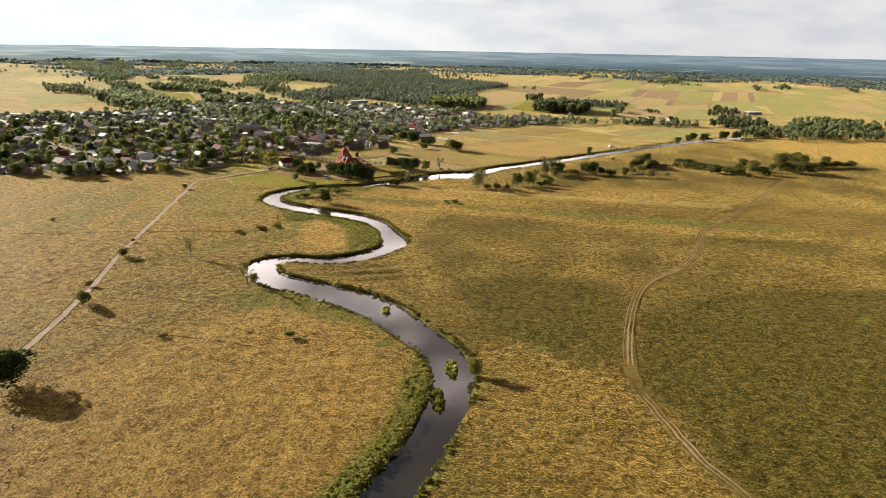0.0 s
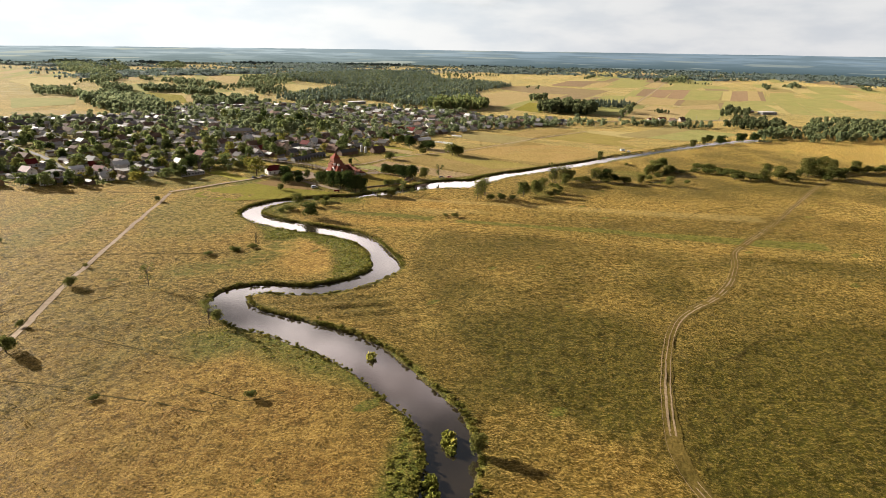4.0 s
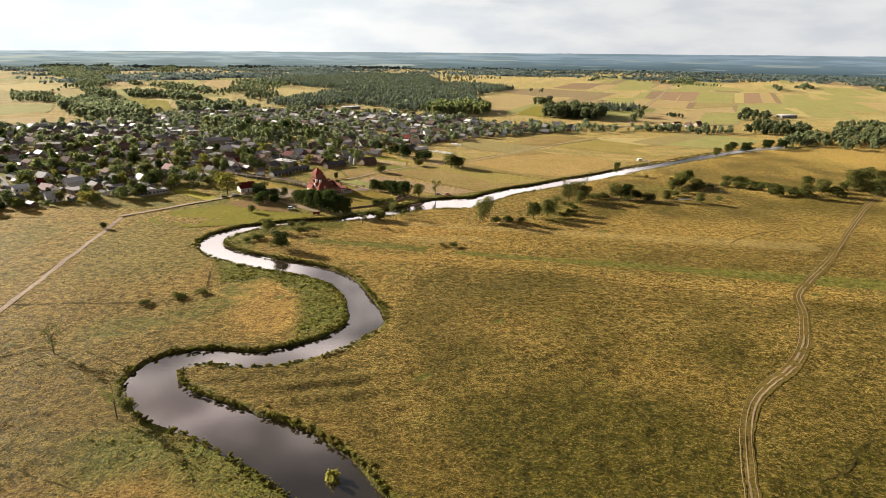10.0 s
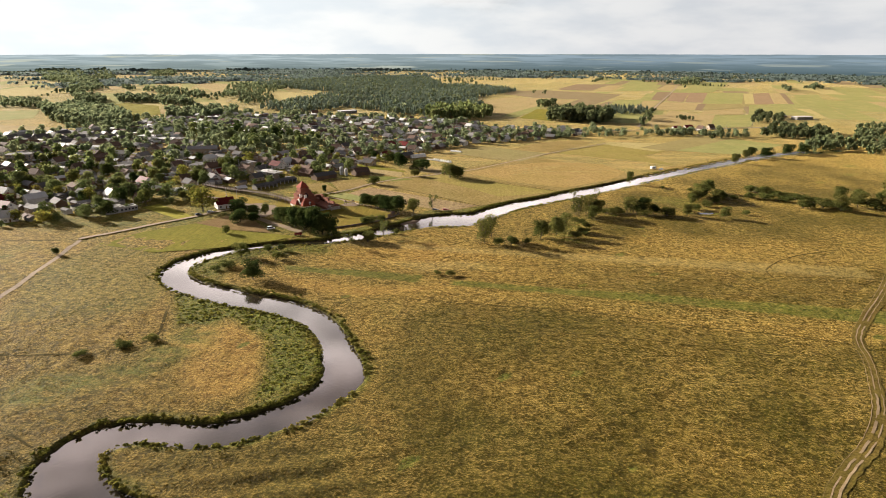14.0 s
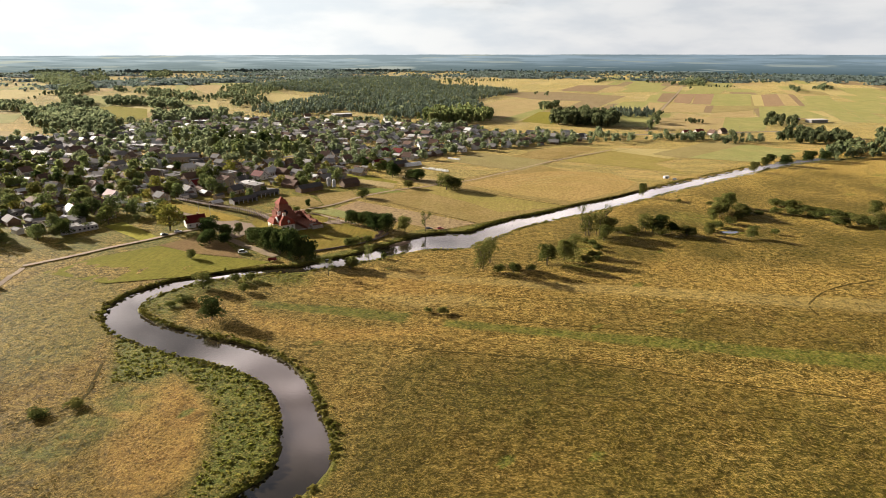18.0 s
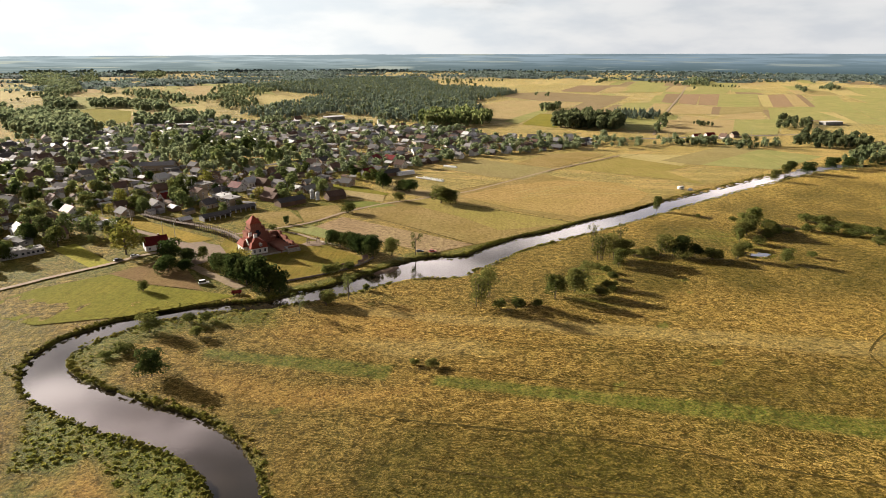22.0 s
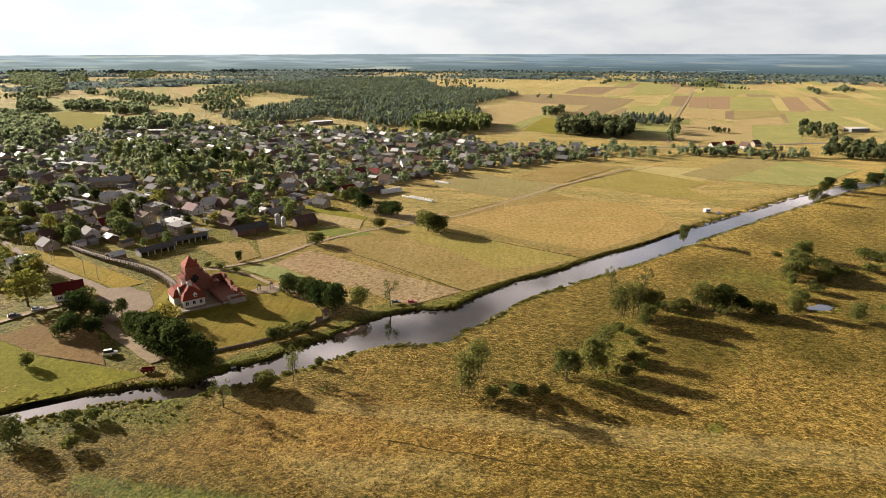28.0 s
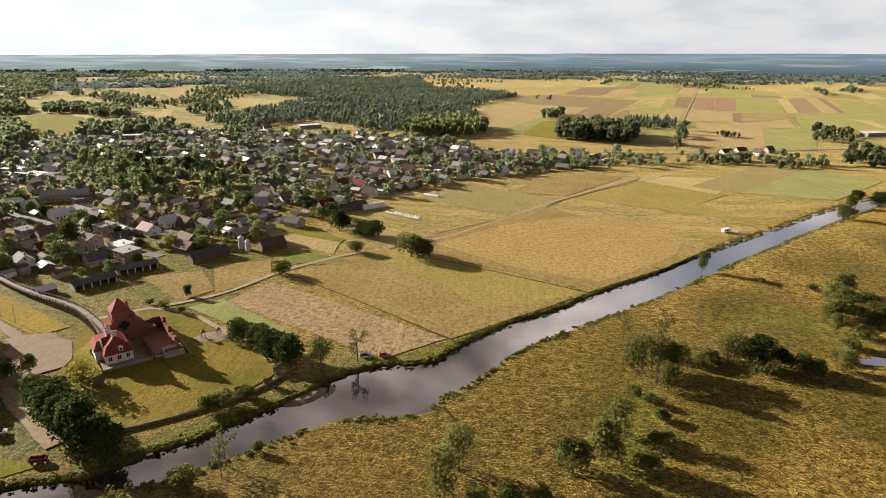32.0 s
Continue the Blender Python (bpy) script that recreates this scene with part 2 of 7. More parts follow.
def crop_material(name, c1, c2, rows=0.7, turn=0.0, relief=0.25):
    """A field: rows along the way it was worked, patches, clumps and fine grain."""
    m, t = tree_of(name)
    pos = t.nodes.new("ShaderNodeNewGeometry").outputs["Position"]
    rowsn = noise_of(t, pos, rows, 3, 0.5, (1.0, 0.03, 1.0), turn)
    patch, fine = noise_of(t, pos, 0.035, 5, 0.65), noise_of(t, pos, 1.0, 5, 0.65)
    c = mixc(t, ramp(t, patch, 0.35, 0.68), c1, c2)
    c = mixc(t, ramp(t, noise_of(t, pos, 0.011, 4, 0.6), 0.5, 0.64, 0, 0.35), c, tuple(v * k for v, k in zip(c1, (0.80, 0.95, 0.75))))
    c = mixc(t, ramp(t, rowsn, 0.4, 0.7, 0, 0.45), c, tuple(v * 0.72 for v in c1))
    tuft = noise_of(t, pos, 0.42, 5, 0.7)
    c = mixc(t, ramp(t, tuft, 0.34, 0.54, min(0.9, 0.35 + relief), 0), c, tuple(v * 0.46 for v in c2))
    c = mixc(t, ramp(t, tuft, 0.56, 0.68, 0, relief * 0.9), c, tuple(min(v * 1.35, 0.6) for v in c1))
    c = mixc(t, ramp(t, fine, 0.32, 0.6, 0.6, 0), c, tuple(v * 0.42 for v in c2))
    mth = t.nodes.new("ShaderNodeMath")
    mth.operation = "ADD"
    t.links.new(fine, mth.inputs[0])
    t.links.new(tuft, mth.inputs[1])
    finish(t, c, 0.95, mth.outputs[0], 0.9, relief * 1.8, spec=0.04, sheen=0.07)
    return m


def water_material():
    m, t = tree_of("river_water")
    pos = t.nodes.new("ShaderNodeNewGeometry").outputs["Position"]
    b = nd(t, "ShaderNodeBsdfPrincipled", Roughness=0.06)
    b.inputs["IOR"].default_value = 2.7
    c = mixc(t, ramp(t, noise_of(t, pos, 0.05, 3), 0.3, 0.7), (0.022, 0.017, 0.012), (0.034, 0.026, 0.017))
    t.links.new(c, b.inputs["Base Color"])
    bn = nd(t, "ShaderNodeBump", Strength=0.05, Distance=0.1)
    t.links.new(noise_of(t, pos, 0.8, 3), bn.inputs["Height"])
    t.links.new(bn.outputs[0], b.inputs["Normal"])
    o = t.nodes.new("ShaderNodeOutputMaterial")
    t.links.new(b.outputs[0], o.inputs[0])
    return m


M = {
    "meadow": meadow_material(),
    "water": water_material(),
    "dirt": plain("dirt_track", (0.36, 0.27, 0.17), (0.24, 0.17, 0.10), 0.5, 0.95, 0.5, 0.1, 0.05, world_coords=True),
    "rut": plain("wheel_rut", (0.31, 0.225, 0.13), (0.20, 0.14, 0.07), 0.6, 0.95, 0.5, 0.1, 0.05, world_coords=True),
    "asphalt": plain("village_asphalt", (0.17, 0.16, 0.15), (0.11, 0.105, 0.10), 0.4, 0.9, 0.3, 0.03, 0.05, world_coords=True),
    "gravel": plain("gravel_yard", (0.235, 0.165, 0.105), (0.165, 0.115, 0.07), 0.7, 0.95, 0.5, 0.08, 0.05, world_coords=True),
    "sand": plain("wet_sand", (0.24, 0.16, 0.10), (0.15, 0.10, 0.06), 0.4, 0.9, 0.5, 0.1, 0.05, world_coords=True),
    "hedge": leafy("bank_weeds", (0.050, 0.058, 0.012), (0.19, 0.175, 0.036), (0.20, 0.16, 0.042)),
    "reed": leafy("river_reeds", (0.070, 0.082, 0.014), (0.27, 0.27, 0.055), (0.29, 0.25, 0.06), 0.55),
    "leaf_b": leafy("dark_broad_leaves", (0.020, 0.035, 0.010), (0.066, 0.092, 0.028), (0.090, 0.098, 0.028)),
    "leaf_w": leafy("willow_leaves", (0.045, 0.058, 0.016), (0.165, 0.175, 0.050), (0.18, 0.16, 0.046), 0.52),
    "leaf_y": leafy("yellowing_leaves", (0.10, 0.11, 0.020), (0.24, 0.23, 0.05), (0.26, 0.20, 0.05)),
    "leaf_v": leafy("garden_leaves", (0.066, 0.092, 0.034), (0.195, 0.225, 0.080), (0.21, 0.21, 0.075)),
    # the next three are paled and blued, distance haze put into the leaf colour
    "needle": leafy("hazed_pine_needles", (0.085, 0.115, 0.090), (0.18, 0.215, 0.155), (0.175, 0.205, 0.135), 0.4),
    "hazed_leaf": leafy("hazed_woods_leaves", (0.10, 0.135, 0.12), (0.16, 0.20, 0.165), (0.15, 0.185, 0.14), 0.45),
    "leaf_hazed": leafy("hazed_broad_leaves", (0.098, 0.128, 0.070), (0.225, 0.258, 0.135), (0.22, 0.232, 0.115)),
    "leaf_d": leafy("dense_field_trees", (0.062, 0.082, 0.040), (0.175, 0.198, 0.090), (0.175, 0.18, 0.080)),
    "bark": plain("bark", (0.13, 0.10, 0.075), (0.07, 0.055, 0.04), 3.0, 0.95, 0.6, 0.05, 0.15),
    "brick": plain("old_red_brick", (0.235, 0.095, 0.060), (0.15, 0.06, 0.042), 1.6, 0.9, 0.5, 0.05, 0.08, spec=0.08),
    "brick_floor": plain("red_paving", (0.30, 0.125, 0.08), (0.22, 0.09, 0.058), 1.2, 0.9, 0.4, 0.03, 0.05),
    "red_tile": plain("red_roof_tiles", (0.26, 0.062, 0.034), (0.17, 0.040, 0.024), 1.8, 0.8, 0.5, 0.05, 0.08, stretch=(1, 1, 4), spec=0.08),
    "stone": plain("field_stone", (0.36, 0.32, 0.27), (0.20, 0.17, 0.14), 1.3, 0.95, 0.8, 0.1, 0.06),
    "white": plain("white_plaster", (0.66, 0.63, 0.58), (0.54, 0.51, 0.46), 0.8, 0.85, 0.1, 0.02, 0.06),
    "beige": plain("beige_plaster", (0.36, 0.29, 0.21), (0.28, 0.22, 0.155), 0.8, 0.9, 0.15, 0.02, 0.12),
    "greywall": plain("grey_block_wall", (0.24, 0.225, 0.205), (0.17, 0.16, 0.145), 0.9, 0.9, 0.3, 0.03, 0.15),
    "brownwall": plain("brown_timber_wall", (0.17, 0.11, 0.07), (0.10, 0.065, 0.04), 1.0, 0.9, 0.4, 0.03, 0.2, stretch=(6, 6, 0.5)),
    "dark_roof": plain("dark_roofing", (0.125, 0.118, 0.115), (0.075, 0.07, 0.068), 1.5, 0.75, 0.4, 0.04, 0.2, stretch=(4, 1, 1), spec=0.08),
    "grey_roof": plain("fibre_cement_roof", (0.31, 0.295, 0.285), (0.21, 0.20, 0.195), 1.2, 0.95, 0.4, 0.04, 0.22, stretch=(4, 1, 1), spec=0.08),
    "brown_roof": plain("brown_roof_tiles", (0.16, 0.105, 0.08), (0.10, 0.064, 0.05), 1.5, 0.8, 0.5, 0.05, 0.2, spec=0.08),
    "wine_roof": plain("dark_red_sheet_roof", (0.15, 0.020, 0.018), (0.10, 0.014, 0.013), 1.2, 0.6, 0.3, 0.03, 0.15, spec=0.08),
    "tin": plain("pale_sheet_metal", (0.58, 0.575, 0.56), (0.44, 0.435, 0.42), 1.2, 0.7, 0.3, 0.03, 0.15, metal=0.0, spec=0.3, stretch=(5, 1, 1)),
    "frame": plain("white_window_frame", (0.72, 0.71, 0.68), (0.62, 0.60, 0.57), 2.0, 0.7, 0.1, 0.01, 0.05),
    "door": plain("brown_door", (0.16, 0.09, 0.05), (0.11, 0.06, 0.035), 2.0, 0.7, 0.2, 0.02, 0.2),
    "old_wood": plain("weathered_timber", (0.22, 0.17, 0.13), (0.13, 0.10, 0.075), 2.0, 0.9, 0.5, 0.03, 0.15, stretch=(1, 1, 5)),
    "concrete": plain("stained_concrete", (0.42, 0.40, 0.37), (0.28, 0.26, 0.24), 0.8, 0.9, 0.4, 0.04, 0.1),
    "foil": plain("white_bale_foil", (0.82, 0.82, 0.80), (0.70, 0.70, 0.68), 2.0, 0.4, 0.4, 0.05, 0.08, spec=0.5),
    "rubber": plain("black_rubber", (0.025, 0.025, 0.025), (0.015, 0.015, 0.015), 4.0, 0.8, 0.2, 0.01, 0.1),
    "car_white": plain("white_car_paint", (0.80, 0.80, 0.80), (0.74, 0.74, 0.73), 1.0, 0.3, 0.0, 0.01, 0.04, spec=0.6),
    "car_red": plain("red_car_paint", (0.45, 0.035, 0.02), (0.36, 0.03, 0.02), 1.0, 0.35, 0.0, 0.01, 0.1, spec=0.6),
    "car_dark": plain("dark_car_paint", (0.05, 0.055, 0.06), (0.035, 0.035, 0.04), 1.0, 0.3, 0.0, 0.01, 0.3, spec=0.6),
}
# brown, tan and green are greyed a little, distance haze in their colour
for key, c1, c2, rel in (
        ("brown", (0.22, 0.155, 0.115), (0.18, 0.125, 0.095), 0.2), ("plough", (0.235, 0.185, 0.12), (0.19, 0.145, 0.095), 0.2),
        ("red", (0.28, 0.185, 0.135), (0.23, 0.15, 0.11), 0.2), ("tan", (0.40, 0.315, 0.165), (0.33, 0.25, 0.12), 0.25),
        ("pale", (0.44, 0.37, 0.17), (0.36, 0.31, 0.13), 0.2), ("green", (0.21, 0.245, 0.085), (0.30, 0.29, 0.115), 0.2),
        ("olive", (0.28, 0.24, 0.11), (0.23, 0.195, 0.085), 0.2), ("yellow", (0.34, 0.31, 0.04), (0.27, 0.26, 0.04), 0.2),
        ("pink", (0.40, 0.285, 0.165), (0.31, 0.215, 0.12), 0.6), ("grass", (0.165, 0.17, 0.020), (0.22, 0.20, 0.026), 0.3), ("soil", (0.20, 0.125, 0.06), (0.26, 0.18, 0.07), 0.3), ("hay", (0.42, 0.285, 0.11), (0.35, 0.245, 0.085), 0.4), ("mix", (0.27, 0.235, 0.06), (0.33, 0.26, 0.085), 0.4), ("straw", (0.33, 0.24, 0.10), (0.25, 0.185, 0.06), 0.4),
        ("lawn", (0.115, 0.125, 0.016), (0.255, 0.180, 0.034), 0.3), ("garden", (0.13, 0.17, 0.035), (0.21, 0.22, 0.055), 0.3), ("paddock", (0.33, 0.225, 0.04), (0.25, 0.19, 0.03), 0.2)):
    M[key] = crop_material(key + "_field", c1, c2, turn=radians(20), relief=rel)
m, t = tree_of("window_glass")
b = nd(t, "ShaderNodeBsdfPrincipled", Roughness=0.08)
b.inputs["Base Color"].default_value = (0.02, 0.022, 0.025, 1)
o = t.nodes.new("ShaderNodeOutputMaterial")
t.links.new(b.outputs[0], o.inputs[0])
M["glass"] = m
# canopy colour carries the same painted blue of distance
M["canopy"] = plain("hazed_canopy", (0.075, 0.105, 0.10), (0.125, 0.155, 0.135), 0.06, 0.95, 0.8, 6.0, 0.0, spec=0.05, world_coords=True)


# ---- plan of the place ----
# The river: stations of x, y, width, from the near reach up to the far bend.
LOWER = [(-52, 20, 14), (-40, 60, 14), (-30, 100, 14), (-19, 138, 14), (-12, 160, 13), (-7, 186, 14), (-7, 201, 15), (-14, 220, 15), (-28, 236, 17),
         (-44, 254, 20), (-64, 267, 20), (-86, 277, 17), (-103, 284, 17), (-113, 293, 16), (-117, 303, 16), (-113, 312, 13), (-100, 316, 11),
         (-85, 316, 12), (-70, 324, 14), (-59, 336, 13), (-53, 355, 14), (-62, 378, 11), (-74, 397, 13), (-93, 410, 16), (-120, 419, 17)]
UPPER = [(-149, 432, 15), (-163, 447, 13), (-164, 466, 13), (-147, 489, 12), (-122, 502, 9), (-103, 508, 10), (-92, 517, 13), (-78, 527, 14), (-64, 541, 17),
         (-53, 552, 20), (-42, 561, 30), (-30, 566, 34), (-21, 572, 25), (-10, 581, 20), (2, 599, 19), (20, 619, 19), (39, 635, 18), (61, 656, 20),
         (85, 678, 19), (115, 709, 18), (151, 744, 18), (197, 788, 16), (247, 834, 17), (296, 876, 16), (345, 905, 14), (400, 925, 12)]


def smooth(points, step=4.0):
    """A Catmull-Rom line through the stations, evenly stepped."""
    p = np.array(points, float)
    p = np.vstack([2 * p[0] - p[1], p, 2 * p[-1] - p[-2]])
    out = []
    for i in range(1, len(p) - 2):
        n = max(2, int(np.linalg.norm(p[i + 1][:2] - p[i][:2]) / step))
        for k in range(n):
            u = k / n
            out.append(0.5 * (2 * p[i] + (p[i + 1] - p[i - 1]) * u + (2 * p[i - 1] - 5 * p[i] + 4 * p[i + 1] - p[i + 2]) * u * u
                              + (3 * p[i] - p[i - 1] - 3 * p[i + 1] + p[i + 2]) * u ** 3))
    out.append(p[-2])
    return np.array(out)


RIVER = smooth(LOWER + UPPER)


def line_distance(xy, line):
    """For each point: how far the nearest place of a polyline is, and that place's index."""
    best, which = np.full(len(xy), 1e9), np.zeros(len(xy), int)
    a, b = line[:-1, :2], line[1:, :2]
    for i in range(len(a)):
        d = b[i] - a[i]
        u = np.clip(((xy - a[i]) @ d) / max(d @ d, 1e-9), 0, 1)
        q = xy - a[i] - u[:, None] * d
        dist = np.einsum("ij,ij->i", q, q)
        m_ = dist < best
        best[m_], which[m_] = dist[m_], i
    return np.sqrt(best), which


def inside(xy, poly):
    """Which points lie inside a polygon."""
    p, x, y = np.array(poly, float), xy[:, 0], xy[:, 1]
    res = np.zeros(len(xy), bool)
    j = len(p) - 1
    for i in range(len(p)):
        cond = (p[i, 1] > y) != (p[j, 1] > y)
        res ^= cond & (x < (p[j, 0] - p[i, 0]) * (y - p[i, 1]) / (p[j, 1] - p[i, 1] + 1e-12) + p[i, 0])
        j = i
    return res


def edge_soft(xy, poly, soft):
    """1 inside a polygon, falling to 0 over soft metres outside and at its rim."""
    p = np.array(list(poly) + [poly[0]], float)
    d, _ = line_distance(xy, p)
    s = np.where(inside(xy, poly), d, -d)
    return np.clip(0.5 + s / (2 * soft), 0, 1)


def rumple(xy, scale, seed=0):
    """Cheap smooth noise from a few turned sine waves, about -1 to 1."""
    rs = np.random.RandomState(seed)
    out = np.zeros(len(xy))
    for k in range(7):
        a, f, ph = rs.rand() * 6.28, (0.6 + rs.rand() * 1.6) / scale, rs.rand() * 6.28
        out += np.sin(xy @ np.array([math.cos(a), math.sin(a)]) * f * 6.28 + ph)
    return out / 3.5


def bumps(xy, cell, seed):
    """Random heights on a lattice of that cell, smoothly joined, about -1 to 1."""
    table = np.random.RandomState(seed).rand(256, 256) * 2 - 1
    q = xy / cell
    i = np.floor(q).astype(int)
    f = q - i
    f = f * f * (3 - 2 * f)
    g = lambda a, b_: table[(i[:, 0] + a) & 255, (i[:, 1] + b_) & 255]
    return (g(0, 0) * (1 - f[:, 0]) + g(1, 0) * f[:, 0]) * (1 - f[:, 1]) + (g(0, 1) * (1 - f[:, 0]) + g(1, 1) * f[:, 0]) * f[:, 1]


def rise(xy):
    """The land climbs gently to the far wooded ridge."""
    r = np.hypot(xy[:, 0], xy[:, 1] - 100)
    return 59 * np.clip((r - 2700) / 2150, 0, 0.31) ** 1.6


def wood_wish(xy):
    """Where far woods stand: over 0.42 is wood."""
    r_ = np.hypot(xy[:, 0], xy[:, 1])
    n1 = rumple(xy * np.array([0.40, 1.0]), 300, 31) + 0.4 * rumple(xy * np.array([0.6, 1.0]), 110, 32)
    want = np.where(xy[:, 0] > -150, np.clip((r_ - 2400) / 1300, -0.9, 1.35), np.clip((r_ - 2800) / 3000, -0.5, 0.3))
    clear = (r_ < 1900) | ((xy[:, 0] < -400) & (r_ < 2150)) | ((xy[:, 0] > -30) & (xy[:, 0] < 1350) & (r_ < 2700)) | ((xy[:, 0] > -560) & (xy[:, 0] < 40) & (xy[:, 1] < 2700))
    return np.where(clear, -1, n1 + 0.8 * want + np.where((xy[:, 0] < -300) & (xy[:, 0] > -1300), 0.35, 0.0))


REEDS = [(-148, 418), (-104, 411), (-80, 393), (-67, 372), (-61, 356), (-64, 345), (-77, 334), (-80, 351), (-89, 377), (-112, 398), (-131, 388)]
ISLAND = [(-120, 366), (-122, 384), (-113, 394), (-98, 386), (-86, 366), (-80, 347), (-85, 337), (-95, 333), (-107, 345)]
SEDGE = [(78, 262), (126, 292), (205, 307), (330, 300), (300, 60), (78, 60), (72, 150), (66, 209)]
DRY = [(-118, 235), (-90, 262), (-50, 240), (-32, 205), (-24, 170), (-40, 120), (-120, 110), (-150, 170)]


STRIPS = [[(-111, 463), (-37, 457), (-39, 447), (-108, 456)], [(-22, 452), (33, 446), (108, 438), (171, 433), (206, 430), (204, 415), (163, 418), (105, 428), (32, 438), (-22, 445)]]

MOWN = [(-94, 508), (-12, 503), (57, 500), (190, 492), (190, 476), (107, 484), (38, 490), (-29, 496), (-90, 503)]


def spaced(lo, hi, core_lo, core_hi, fine, grow):
    mid = list(np.arange(core_lo, core_hi + fine * 0.5, fine))
    up, s = [mid[-1]], fine
    while up[-1] < hi:
        s *= grow
        up.append(up[-1] + s)
    dn, s = [mid[0]], fine
    while dn[-1] > lo:
        s *= grow
        dn.append(dn[-1] - s)
    up[-1], dn[-1] = hi, lo
    return np.array(dn[:0:-1] + mid + up[1:])


# the worn track and the dirt road over the meadow
TRACK = [(95, 100), (77, 143), (69, 160), (63, 183), (59, 204), (63, 232), (74, 274), (88, 306), (118, 341), (137, 381), (147, 408), (185, 459), (202, 484), (250, 555), (293, 615), (339, 668)]
MEADOW_ROAD = [(-245, 493), (-215, 369), (-197, 299), (-183, 252), (-171, 199), (-160, 130), (-150, 40)]
WAYS = [smooth([(*p, 0) for p in line], 8) for line in (TRACK, MEADOW_ROAD)]


def side_of_river(q):
    """The built and farmed side, where lawns, fields and the village lie flat."""
    return (q[:, 1] > 470) & ((q[:, 0] < -165) | (q[:, 1] > 507) & (q[:, 1] - 541 > 0.93 * (q[:, 0] + 64) - 8) & (q[:, 0] > -85) | (q[:, 0] <= -85) & (q[:, 1] > 506))


def land(q):
    """Height of the meadow near the river, its distance from the water's edge and from the middle."""
    d, i = line_distance(q, RIVER)
    w = RIVER[i, 2] / 2
    e = d - w + 0.7 * rumple(q, 17, 3)
    bank = np.clip((e + 0.6) / 1.9, 0, 1)
    bank = bank * bank * (3 - 2 * bank)
    swell = 0.35 * rumple(q, 60, 5) + 0.18 * rumple(q, 14, 6)
    calm = np.clip((540 - q[:, 1]) / 60, 0, 1) * np.clip((d - w - 2) / 25, 0, 1)
    ridge = np.exp(-(((q[:, 0] + 72) / 34) ** 2 + ((q[:, 1] - 298) / 20) ** 2)) * 0.9 * np.sin((q[:, 1] - 0.35 * q[:, 0]) * 0.55)
    fade = np.clip((q[:, 0] + 330) / 40, 0, 1) * np.clip((430 - q[:, 0]) / 40, 0, 1)
    worn = np.minimum(line_distance(q, WAYS[0])[0] / 5.0, line_distance(q, WAYS[1])[0] / 3.5)
    open_ = np.clip((d - w - 0.5) / 4, 0, 1) * np.clip(worn - 0.5, 0, 1) * np.where(side_of_river(q), 0.0, 1.0)
    rough = (0.15 * bumps(q, 2.4, 21) + 0.18 * bumps(q, 6.5, 22) + 0.10 * bumps(q, 1.45, 23)) * (0.75 + 0.5 * bumps(q, 37, 24))
    return -2.3 * (1 - bank) + ((swell + ridge) * calm * bank + rough * open_) * fade, e


